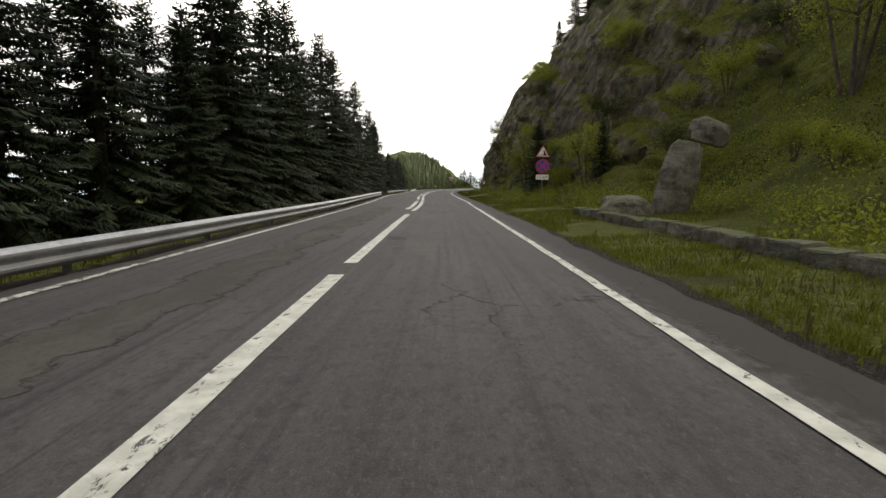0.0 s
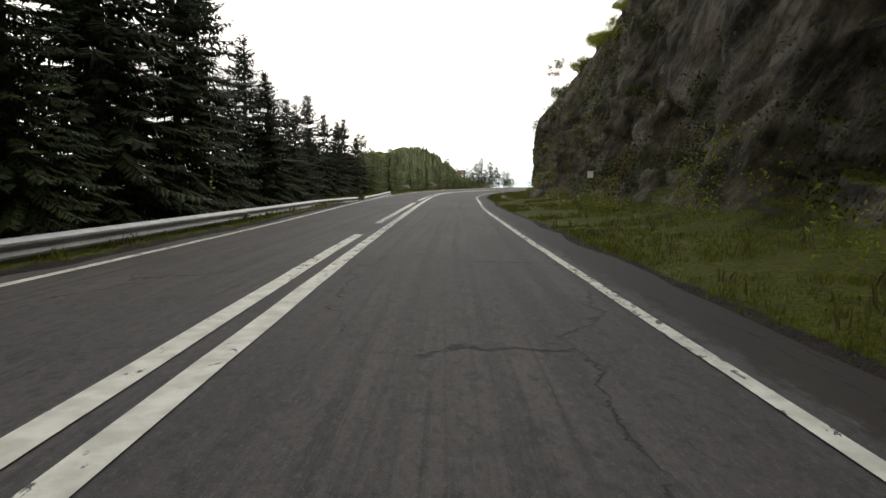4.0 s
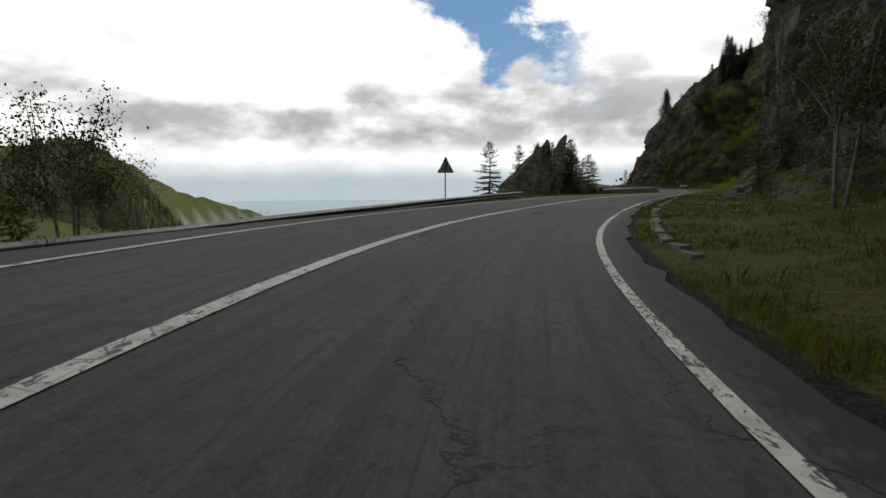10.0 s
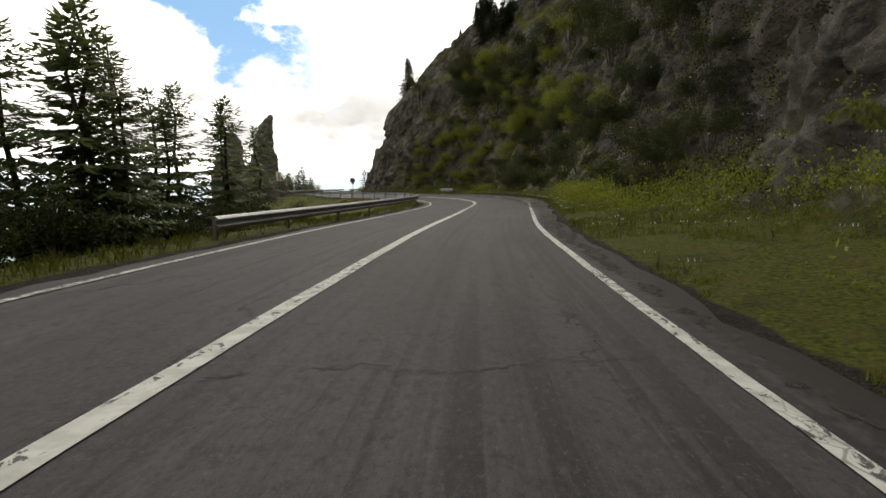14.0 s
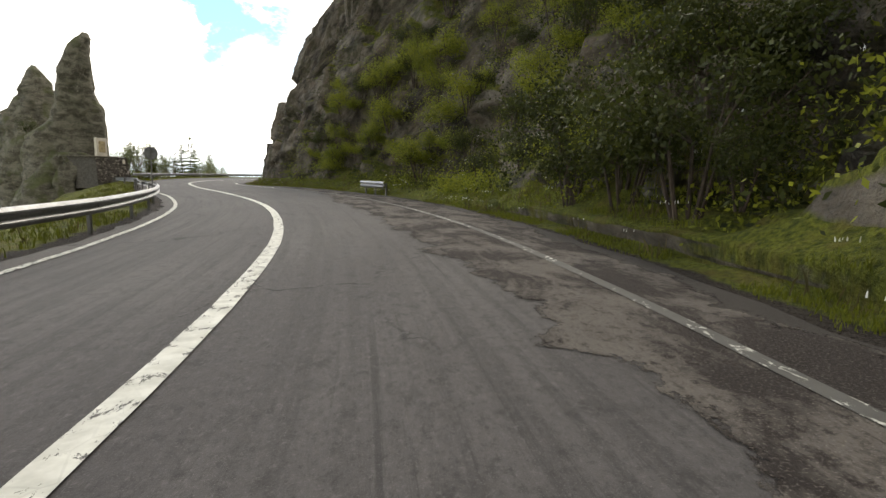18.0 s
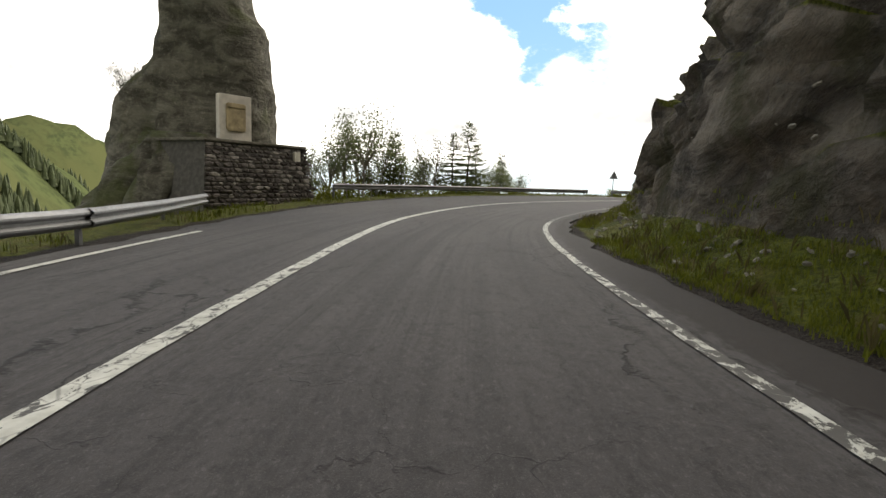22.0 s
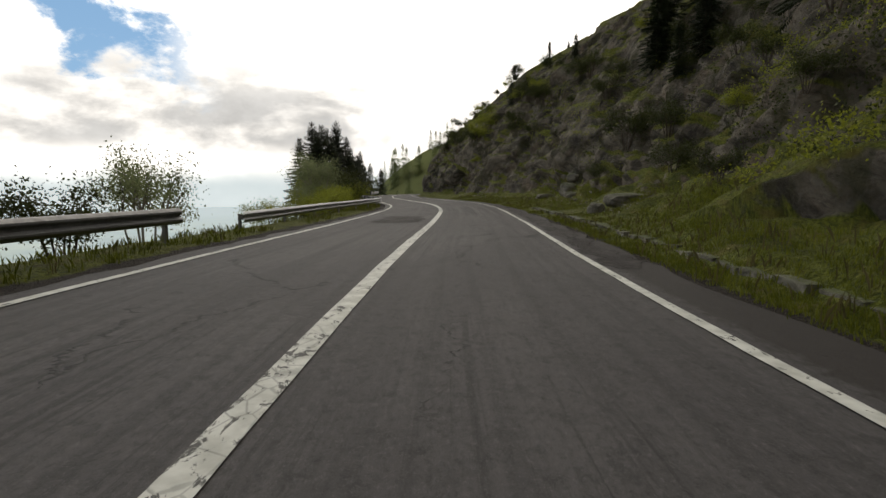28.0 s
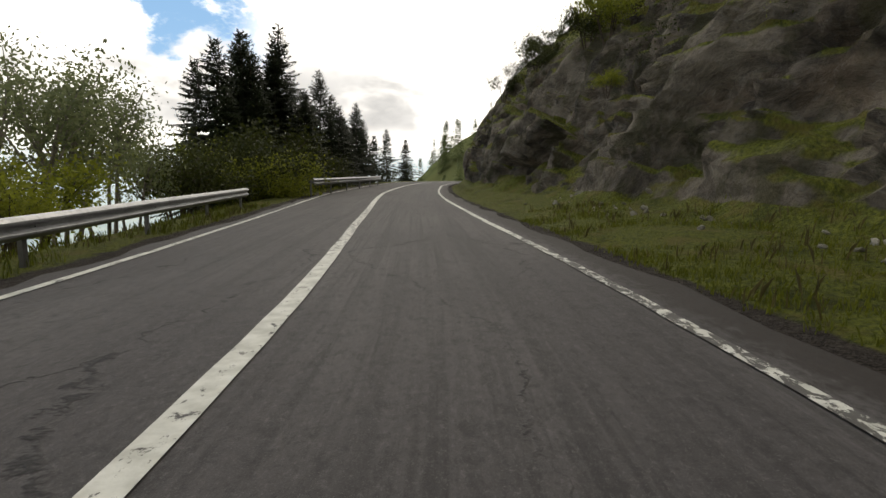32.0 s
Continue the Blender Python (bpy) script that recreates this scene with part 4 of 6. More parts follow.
build_patch("road_patch", "black sunken tar patch in the lane", 152.3, 153.6, flat(-1.5), flat(-0.85), PATCH_DARK, 0.006, 3)
build_patch("road_patch", "dark damp tar patch beside the edge line", 158.6, 160.3, flat(0.35), flat(1.15), PATCH_DARK, 0.006, 4)
build_patch("road_patch", "long dark strip along the edge of the lane", 178.9, 180.1, flat(0.1), shifted(EDGE_R, 0.35), PATCH_DARK, 0.008, 5)
build_patch("worn_edge", "crumbled pale brown strip of broken tarmac", 203, 262, lambda s: np.interp(s, [203, 208, 213, 222, 227, 232, 236, 240, 244, 250, 262], [2.0, 1.35, 1.2, 1.4, 1.1, 0.95, 1.0, 0.75, 1.4, 2.0, 2.8]), shifted(ROAD_R, -0.15), PATCH_PALE, 0.006, 6)
build_patch("road_patch", "dark broken patch in the oncoming lane", 334.6, 339.4, shifted(MIDDLE, -2.1), shifted(MIDDLE, -0.35), PATCH_LANE, 0.006, 7)
build_patch("mended_lane", "paler mended strip in the oncoming lane", -30, 26, shifted(MIDDLE, -1.9), shifted(MIDDLE, -0.9), PATCH_GREY, 0.005, 8)
build_patch("worn_edge", "dark rough tarmac outside the edge line", 325, 352, shifted(EDGE_R, 0.14), shifted(ROAD_R, -0.08), PATCH_LANE, 0.006, 15)
build_patch("worn_edge", "dark rough tarmac outside the edge line", 160, 200, shifted(EDGE_R, 0.12), shifted(ROAD_R, -0.08), PATCH_LANE, 0.006, 16)
build_patch("worn_edge", "dark crumbling edge of the tarmac", 290, 312, shifted(EDGE_R, 0.1), shifted(ROAD_R, -0.1), PATCH_DARK, 0.006, 9)


# ---------------------------------------------------------------- heights of the ground, for what stands on it
def slope_z(s, u):
    us, zs = slope_points(np.array([float(s)]))
    return float(np.interp(u, us[0], zs[0])) + float(banked(s, u))


def bank_z(s, u):
    d = float(ROAD_L(s)) - u
    h = float(np.interp(d, [0, 1.6, 2.2, 3.0, 4.0, 5.5, 7.5, 10, 14, 19, 26, 34, 44], [0, 0, -0.08, -0.35, -0.8, -1.6, -2.9, -4.6, -7.5, -11.0, -16.5, -23.0, -32.0]))
    return h * (float(DROP(s)) if h < -0.11 else 1) + float(banked(s, u)) - float(SINK(s)) * min(1.0, max(0.0, (d - 0.3) / 0.8))


# ---------------------------------------------------------------- trees, bushes, grass
def spruce_crown(h, r, seed, gap=0.36, low=0.05, twigs=1.0, hang=1):
    """Whorls of drooping boughs, each with its rows of twigs."""
    rng = np.random.default_rng(seed)
    quads = []
    z = h * low
    while z < h * 0.985:
        f = (z - h * low) / (h * (1 - low))
        count = int(rng.integers(5, 9)) if f < 0.9 else 4
        first = rng.uniform(0, 6.28)
        for b in range(count):
            az = first + b * math.tau / count + rng.uniform(-0.3, 0.3)
            length = (r * (1 - f) ** 0.82 + 0.10) * rng.uniform(0.62, 1.12)
            rise = math.radians(np.interp(f, [0, 0.4, 0.8, 1], [-24, -10, 14, 42]) + rng.uniform(-8, 8))
            out = np.array([math.cos(az) * math.cos(rise), math.sin(az) * math.cos(rise), math.sin(rise)])
            side = np.array([-math.sin(az), math.cos(az), 0])
            down = np.array([0, 0, -1.0])
            foot = np.array([0, 0, z + rng.uniform(-0.1, 0.1)])
            n = int(np.clip(length / 0.13 * twigs, 3, 17))
            t = np.linspace(0.12, 1.0, n)
            spine = foot + out * (length * t)[:, None] + down * (0.10 * length * t ** 2 - 0.10 * length * t ** 4)[:, None]
            for k in range(n):
                size = (0.20 + 0.42 * length * (1.05 - t[k]) ** 0.7) * rng.uniform(0.7, 1.2)
                size = min(size, 0.46)
                for sgn in (-1, 1):
                    d = out * 0.62 + side * sgn * rng.uniform(0.55, 0.95) + down * rng.uniform(0.05, 0.5)
                    d /= np.linalg.norm(d)
                    w = np.cross(d, down) * (0.045 + 0.08 * size)
                    p = spine[k]
                    quads.append((p, p + d * size * 0.5 + w + down * 0.02, p + d * size, p + d * size * 0.45 - w + down * 0.04))
                for _n in range(hang):
                    d = out * rng.uniform(-0.1, 0.5) + side * rng.uniform(-0.45, 0.45) + down * rng.uniform(0.5, 1.0)
                    d *= size * 0.8 / np.linalg.norm(d)
                    w = (side * rng.uniform(-1, 1) + out * rng.uniform(-1, 1)) * 0.05
                    quads.append((p, p + d * 0.5 + w, p + d, p + d * 0.5 - w))
            tip = spine[-1]
            quads.append((tip, tip + out * 0.10 + side * 0.05, tip + out * 0.26, tip + out * 0.10 - side * 0.05))
        z += gap * rng.uniform(0.8, 1.2) * (0.6 if f > 0.75 else 1.0)
    top = np.array([0, 0, h])
    quads.append((top - (0, 0, 0.35), top - (0.03, 0, 0.2), top + (0, 0, 0.1), top + (0.03, 0, -0.2)))
    v = np.array(quads).reshape(-1, 3)
    return v, np.arange(len(v)).reshape(-1, 4)


def make_spruce(h, r, seed, mat, label, gap=0.36, low=0.05, twigs=1.0, hang=1):
    root = empty("spruce_tree", pose(0, 0, -500), label, "spruce", "spruce trees")
    v, f = spruce_crown(h, r, seed, gap, low, twigs, hang)
    bm = bmesh.new()
    rng = random.Random(seed)
    lean = [Vector((rng.uniform(-0.04, 0.04) * k, rng.uniform(-0.04, 0.04) * k, h * k / 6)) for k in range(7)]
    for k in range(6):
        tube(bm, lean[k] - Vector((0, 0, 0.6 if k == 0 else 0)), lean[k + 1], 0.016 * h * (1 - k / 6.4) + 0.01, 0.016 * h * (1 - (k + 1) / 6.4) + 0.01, 7)
    part("trunk", bm, BARK, root)
    part_mesh("crown", mesh_of("crown", v, f, mat), root)
    return root


SPRUCES = [make_spruce(11.0, 3.3, 1, NEEDLE, "tall dark spruce with drooping boughs", 0.34, 0.04),
           make_spruce(12.5, 3.5, 2, NEEDLE, "tall dark spruce with a dense crown", 0.36, 0.06),
           make_spruce(9.5, 3.0, 3, NEEDLE, "dark spruce standing among others", 0.32, 0.03)]
YOUNG = [make_spruce(6.0, 2.1, 11, NEEDLE_YOUNG, "young green spruce with open boughs", 0.38, 0.02, 1.0, 0),
         make_spruce(5.0, 1.6, 12, NEEDLE_YOUNG, "slim young spruce with sparse boughs", 0.32, 0.02, 0.9, 0),
         make_spruce(7.5, 2.3, 13, NEEDLE_YOUNG, "half-grown spruce with bare leader", 0.42, 0.02, 1.0, 0)]


def plant(kinds, p, height, turn, base):
    """A copy of one of the kinds, scaled to that height, standing at p."""
    src, own = kinds
    k = height / own
    m = Matrix.LocRotScale((p[0], p[1], base), Euler((0, 0, turn)), None)
    c = copy_thing(src, m)
    c.scale = (k * 1.0, k * 1.0, k)
    return c


def spruce_at(s, u, top, rng, young=False, base=None, kind=None):
    zb = base if base is not None else (bank_z(s, u) if u < 0 else slope_z(s, u)) - 0.1
    lot = list(zip(YOUNG, (6.0, 5.0, 7.5))) if young else list(zip(SPRUCES, (11.0, 12.5, 9.5)))
    pick = lot[kind if kind is not None else rng.randrange(len(lot))]
    x, y = at(s, u)
    return plant(pick, (float(x), float(y)), max(1.2, top - zb), rng.uniform(0, 6.28), zb)


def leafy(h, r, seed, leaves, size, trunk=0.06, clumps=14, stems=5, flat=0.8):
    """Limbs as tubes in a bmesh, and the leaves as quads in clumps round their ends."""
    rng = np.random.default_rng(seed)
    rnd = random.Random(seed)
    bm = bmesh.new()
    ends = []
    for k in range(stems):
        az = k * math.tau / stems + rnd.uniform(-0.5, 0.5)
        foot = Vector((math.cos(az) * 0.08 * r, math.sin(az) * 0.08 * r, -0.3))
        mid = Vector((math.cos(az) * 0.28 * r * rnd.uniform(0.6, 1.3), math.sin(az) * 0.28 * r * rnd.uniform(0.6, 1.3), h * rnd.uniform(0.35, 0.5)))
        tube(bm, foot, mid, trunk, trunk * 0.6, 6)
        for j in range(max(2, clumps // stems)):
            a2 = az + rnd.uniform(-1.3, 1.3)
            d = r * rnd.uniform(0.35, 0.95)
            end = Vector((math.cos(a2) * d, math.sin(a2) * d, h * rnd.uniform(0.42, 1.0) * (1.05 - 0.25 * d / r)))
            knee = mid.lerp(end, 0.5) + Vector((rnd.uniform(-0.1, 0.1) * r, rnd.uniform(-0.1, 0.1) * r, 0.05 * h))
            tube(bm, mid, knee, trunk * 0.5, trunk * 0.32, 5)
            tube(bm, knee, end, trunk * 0.32, trunk * 0.12, 5)
            ends += [end, knee.lerp(end, 0.5), knee]
    ends = np.array([tuple(e) for e in ends])
    pick = rng.integers(0, len(ends), leaves)
    spread = np.array([0.24 * r, 0.24 * r, 0.24 * r * flat])
    c = ends[pick] + rng.normal(0, 1, (leaves, 3)) * spread * 0.62
    c[:, 2] = np.maximum(c[:, 2], 0.12 * h * rng.uniform(0, 1, leaves))
    a = rng.normal(0, 1, (leaves, 3))
    a /= np.linalg.norm(a, axis=1)[:, None]
    b = np.cross(a, rng.normal(0, 1, (leaves, 3)))
    b /= np.linalg.norm(b, axis=1)[:, None]
    l = size * rng.uniform(0.6, 1.3, leaves)[:, None]
    v = np.stack([c - a * l, c + b * l * 0.5, c + a * l, c - b * l * 0.5], 1).reshape(-1, 3)
    return bm, v, np.arange(len(v)).reshape(-1, 4)


def make_leafy(name, label, category, h, r, seed, leaves, size, mat, bark, trunk=0.06, clumps=14, stems=5):
    root = empty(name, pose(0, 0, -500), label, category, category + "s")
    bm, v, f = leafy(h, r, seed, leaves, size, trunk, clumps, stems)
    part("stem", bm, bark, root)
    part_mesh("leaves", mesh_of("leaves", v, f, mat), root)
    return root


BUSHES = [(make_leafy("bush", "dense green bush on the rocky slope", "bush", 2.6, 1.8, 31, 3800, 0.060, LEAF, BARK, 0.04, 20, 6), 2.6),
          (make_leafy("bush", "bright green leafy shrub", "bush", 3.4, 2.2, 32, 4600, 0.066, LEAF, BARK, 0.05, 24, 6), 3.4),
          (make_leafy("shrub", "dark green tangled shrub on the bank", "shrub", 3.0, 2.1, 33, 4200, 0.064, LEAF_DARK, BARK, 0.05, 20, 6), 3.0)]
SAPLINGS = [(make_leafy("broadleaf_tree", "thin pale-leaved tree with slender stems", "tree", 5.0, 1.9, 41, 3800, 0.056, LEAF_PALE, BARK_PALE, 0.06, 22, 3), 5.0),
            (make_leafy("broadleaf_tree", "slender broadleaf tree with airy crown", "tree", 5.5, 1.7, 42, 3600, 0.056, LEAF_DARK, BARK_PALE, 0.06, 22, 3), 5.5),
            (make_leafy("broadleaf_tree", "small leafy tree leaning from the slope", "tree", 6.5, 2.8, 43, 7000, 0.066, LEAF, BARK, 0.09, 30, 4), 6.5)]


def bush_at(s, u, top, rng, kind=None, base=None, lot=None):
    zb = base if base is not None else (bank_z(s, u) if u < 0 else slope_z(s, u)) - 0.15
    lot = lot or BUSHES
    x, y = at(s, u)
    return plant(lot[kind if kind is not None else rng.randrange(len(lot))], (float(x), float(y)), max(0.6, top - zb), rng.uniform(0, 6.28), zb)


def plant_all():
    rng = random.Random(5)
    # the dark stand behind the rail at the start
    s = -24.0
    while s < 74:
        spruce_at(s, -8.3 - rng.uniform(0, 1.2), rng.uniform(6.5, 12.0), rng)
        spruce_at(s + 1.6, -11.4 - rng.uniform(0, 1.8), rng.uniform(5.5, 9.5), rng)
        if rng.random() < 0.45:
            spruce_at(s + 0.6, -15.0 - rng.uniform(0, 2.5), rng.uniform(6.5, 10.0), rng)
        s += rng.uniform(2.8, 4.0)
    for a, u, top in ((80, -10.4, 8.2), (86.5, -11.4, 6.0)):
        spruce_at(a, u, top, rng)
    a = 75.0
    while a < 131:
        u = float(ROAD_L(a)) - rng.uniform(2.4, 3.6)
        top = float(np.interp(a, [75, 85, 100, 110, 118, 131], [5.2, 5.4, 4.9, 4.3, 3.1, 2.8])) * rng.uniform(0.72, 1.12)
        spruce_at(a, u, top, rng, a > 96)
        if rng.random() < 0.75:
            spruce_at(a + 0.8, u - rng.uniform(2.2, 4.0), top * rng.uniform(0.65, 0.9), rng, a > 96)
        a += rng.uniform(1.9, 3.2)
    for x, y, top in ((-9.8, 104.5, 5.8), (-11.0, 100.2, 4.9), (-10.2, 110.0, 4.4), (-9.2, 115.5, 4.8), (-12.4, 97.4, 5.4), (-13.0, 106.0, 4.6)):
        plant((YOUNG[rng.randrange(3)], 6.2), (x, y), top + 1.5, rng.uniform(0, 6), -1.5)
    for x, y, top in ((1.2, 137.0, 3.3), (0.2, 135.4, 2.9), (2.2, 138.6, 2.4), (-1.75, 134.0, 4.6), (-0.4, 137.4, 3.4), (-3.6, 133.0, 3.2), (-1.6, 139.2, 3.9)):
        plant((YOUNG[0], 6.0), (x, y), top + 2.0, rng.uniform(0, 6), -2.0)
    # by the chevron board
    for x, y, top in ((4.0, 147.6, 5.3), (3.0, 146.4, 4.4), (5.6, 148.8, 4.6), (2.2, 146.0, 3.2)):
        plant((YOUNG[0], 6.0), (x, y), top + 2.2, rng.uniform(0, 6), -2.2)
    for x, y, top, kind in ((4.8, 147.4, 5.2, 1), (8.2, 153.0, 4.6, 1), (9.4, 154.0, 2.6, 0)):
        plant(SAPLINGS[kind], (x, y), top + 2.2, rng.uniform(0, 6), -2.2)
    for a, u in ((138, -13.6), (140, -13.4), (136, -14.4)):
        bush_at(a, u, rng.uniform(0.5, 1.1), rng)
    for a, u in ((146, -11.6), (151, -11.2)):
        bush_at(a, u, rng.uniform(-0.3, 0.1), rng, 0)
    # between the first pinnacle and the long rail
    for x, y, top in ((51.6, 177.3, 5.9), (47.5, 175.6, 5.4), (49.2, 177.8, 4.4), (55.2, 180.2, 4.2), (58.0, 181.0, 4.6), (44.5, 177.0, 5.0), (61.5, 183.8, 4.0), (40.5, 176.5, 5.2), (53.5, 182.0, 3.4), (51.0, 176.4, 5.2), (53.2, 179.6, 5.8), (50.4, 178.8, 5.4), (55.4, 181.6, 4.8), (57.0, 182.8, 5.2), (59.6, 183.6, 4.4), (52.4, 177.4, 4.4), (49.6, 180.4, 5.6)):
        plant(rng.choice([(YOUNG[0], 6.0), (YOUNG[2], 7.5)]), (x, y), top + 2.5, rng.uniform(0, 6), -2.5)
    for a, u in ((186, -9), (188.5, -9.6), (191, -9.2), (194, -8.6), (197, -8.4), (201, -8.0)):
        bush_at(a, u, rng.uniform(0.6, 1.5), rng, 2)
    # behind the monument and along the outer bend
    for x, y, top, lot, kind in ((111.8, 244.7, 5.4, SAPLINGS, 0), (113.4, 246.4, 4.4, SAPLINGS, 1), (109.9, 245.4, 3.8, SAPLINGS, 0), (116.5, 249.0, 3.8, SAPLINGS, 0), (118.6, 250.2, 4.4, SAPLINGS, 1),
                                 (126.6, 254.2, 3.4, SAPLINGS, 0), (129.0, 255.6, 2.8, SAPLINGS, 0)):
        plant(lot[kind], (x, y), top + 1.8, rng.uniform(0, 6), -1.8)
    for x, y, top in ((114.6, 246.6, 4.0), (122.7, 252.0, 5.6), (121.0, 251.2, 4.6), (124.2, 253.4, 4.2), (127.6, 255.0, 3.6), (146.9, 256.9, 5.4)):
        plant((YOUNG[1], 5.0) if top < 4.5 else (YOUNG[0], 6.0), (x, y), top + 1.6, rng.uniform(0, 6), -1.6)
    for x, y, base, high in ((100.6, 242.2, 3.4, 2.6), (101.4, 242.6, 3.6, 1.8)):
        plant(SAPLINGS[1], (x, y), high, rng.uniform(0, 6), base)
    for a, u in ((287, -13), (290, -13.2), (293, -12.8), (296, -12.2), (299, -11.2), (302, -10.2), (285, -13.6), (321, -7.8), (324, -7.5), (328, -8.0), (318, -8.4)):
        bush_at(a, u, rng.uniform(0.7, 1.5), rng)
    # outer side near the end
    for a, u, top, kind in ((341, -8.6, 0.7, 1), (346, -8.4, 0.9, 1), (350, -8.2, 1.0, 0), (354, -8.4, 1.2, 1), (358, -8.0, 1.2, 1), (362, -8.2, 1.3, 0), (366, -8.8, 1.4, 1), (369, -8.4, 1.3, 1), (371, -9.6, 1.6, 0)):
        bush_at(a, u, top, rng, kind)
    for x, y, top, kind in ((197.5, 284.5, 2.2, 2), (200.0, 286.0, 2.6, 2), (202.5, 287.2, 3.0, 2), (199.0, 287.6, 2.8, 0), (203.0, 285.6, 2.2, 0), (201.0, 285.0, 1.8, 0), (205.5, 288.0, 3.8, 2), (209.0, 290.2, 3.0, 2), (213.0, 292.2, 2.6, 2)):
        plant(BUSHES[kind], (x, y), top + 1.6, rng.uniform(0, 6), -1.6)
    for x, y, top in ((190.3, 281.6, 4.8), (192.0, 283.4, 5.4), (193.8, 284.2, 4.8), (188.6, 280.8, 2.6), (195.4, 285.4, 3.2), (186.4, 280.6, 2.0)):
        plant(SAPLINGS[0], (x, y), top + 2.0, rng.uniform(0, 6), -2.0)
    for a, u, top, kind in ((333, -9.5, 2.4, 0), (335, -10.4, 2.8, 0)):
        bush_at(a, u, top, rng, kind, None, SAPLINGS)
    for x, y, top in ((204.6, 291.8, 10.0), (206.2, 290.6, 9.2), (207.8, 293.2, 9.8), (209.8, 292.2, 9.0), (212.2, 293.6, 8.8), (214.6, 294.6, 8.4), (217.2, 295.4, 7.8), (219.6, 296.2, 7.5), (222.6, 297.4, 7.0), (226.0, 299.0, 6.8),
                      (229.5, 300.6, 6.5), (233.5, 302.0, 6.2), (238.0, 303.5, 6.2), (206.0, 295.5, 9.4), (210.6, 296.8, 9.2), (215.4, 298.0, 8.4), (220.8, 299.6, 7.6), (243.0, 304.0, 6.4), (203.4, 289.6, 6.6), (211.0, 291.0, 6.2), (216.0, 293.2, 6.0), (205.4, 289.4, 6.0), (208.6, 291.4, 7.4), (213.4, 292.6, 6.8), (218.4, 294.4, 6.4), (221.0, 295.8, 6.2), (224.4, 297.4, 6.4), (227.8, 299.2, 6.2), (208.8, 295.0, 9.4), (213.4, 296.2, 8.6)):
        plant((SPRUCES[rng.randrange(3)], 11.0), (x, y), top + 1.8, rng.uniform(0, 6), -1.8)
    # bushes over the rocks on the inner side
    # dark-leaved kinds favoured here: the bank's shade is put into leaf colour
    for k in range(120):
        a = rng.uniform(198, 259)
        u = float(FOOT(a)) + rng.uniform(0.0, 4.0)
        bush_at(a, u, slope_z(a, u) + rng.uniform(0.7, 2.2), rng, rng.choice((0, 1, 2, 2)) if a > 224 else 2)
    for k in range(80):
        a = rng.uniform(196, 259)
        u = float(FOOT(a)) + rng.uniform(3.5, 9.0)
        bush_at(a, u, slope_z(a, u) + rng.uniform(1.6, 3.4), rng, rng.choice((0, 2, 2)) if a > 224 else 2)
    for k in range(46):
        a = rng.uniform(150, 206)
        u = float(FOOT(a)) + rng.uniform(2.8, 9.0)
        bush_at(a, u, slope_z(a, u) + rng.uniform(1.0, 3.0), rng, 2)
    for k in range(66):
        a = rng.uniform(4, 118)
        u = float(FOOT(a)) + rng.uniform(0.6, 9.0)
        bush_at(a, u, slope_z(a, u) + rng.uniform(0.6, 2.2), rng, rng.choice((0, 1, 2, 2)))
    for k in range(96):
        a = rng.uniform(284, 405)
        u = float(FOOT(a)) + rng.uniform(1.5, 13.0)
        bush_at(a, u, slope_z(a, u) + rng.uniform(0.6, 2.4), rng, rng.choice((0, 2, 2, 2)))
    for a, u, top, kind in ((18.5, 13.5, 10.5, 2), (42, 7.0, 5.5, 2), (31, 8.4, 5.0, 2), (187, 8.5, 6.0, 2), (192, 8.0, 6.2, 2), (214, 8.0, 8.5, 2), (233, 9.0, 10.0, 2), (137.5, 5.4, 7.8, 1), (139, 6.4, 13.5, 1),
                            (156.2, 8.6, 7.6, 1), (253, 7.5, 8.5, 2), (256.5, 6.6, 7.2, 2), (250, 8.5, 9.5, 2), (246, 7.6, 7.0, 2), (242, 8.6, 9.0, 2), (237, 8.0, 8.4, 2), (227, 7.4, 8.0, 2), (221, 7.0, 7.0, 2), (216, 7.2, 7.6, 2), (112, 8.0, 14.5, 1), (108, 7.6, 13, 1), (262, 9.0, 19.0, 1)):
        bush_at(a, u, top, rng, kind, None if a not in (137.5, 139, 112, 108) else top - 3.2, SAPLINGS)
    # spruces on the inner side: by the road, and on top
    for a, u, top in ((46, 7.6, 5.2), (36, 8.2, 4.0), (172, 7.6, 4.6), (176, 9, 5.5), (198, 7.8, 6.5)):
        spruce_at(a, u, top, rng, True)
    for a, u, top in ((38, 7.0, 5.6), (29.5, 8.8, 4.7)):
        spruce_at(a, u, top, rng)
    for k in range(20):
        a = rng.uniform(20, 140)
        u = float(FOOT(a)) + rng.uniform(13, 24)
        spruce_at(a, u, slope_z(a, u) + rng.uniform(7, 11), rng)
    for k in range(18):
        a = rng.uniform(140, 290)
        u = float(FOOT(a)) + rng.uniform(13, 25)
        spruce_at(a, u, slope_z(a, u) + (rng.uniform(2.5, 4.5) if 250 < a < 290 else rng.uniform(5, 9)), rng)
    for k in range(20):
        a = rng.uniform(232, 264)
        u = float(FOOT(a)) + rng.uniform(11, 17)
        spruce_at(a, u, slope_z(a, u) + rng.uniform(3.5, 6.5), rng)
    for k in range(72):
        a = rng.uniform(296, 358)
        u = float(FOOT(a)) + rng.uniform(6, 18)
        spruce_at(a, u, slope_z(a, u) + rng.uniform(3.0, 7.0), rng)
    for k in range(16):
        a = rng.uniform(285, 420)
        u = float(FOOT(a)) + rng.uniform(8, 24)
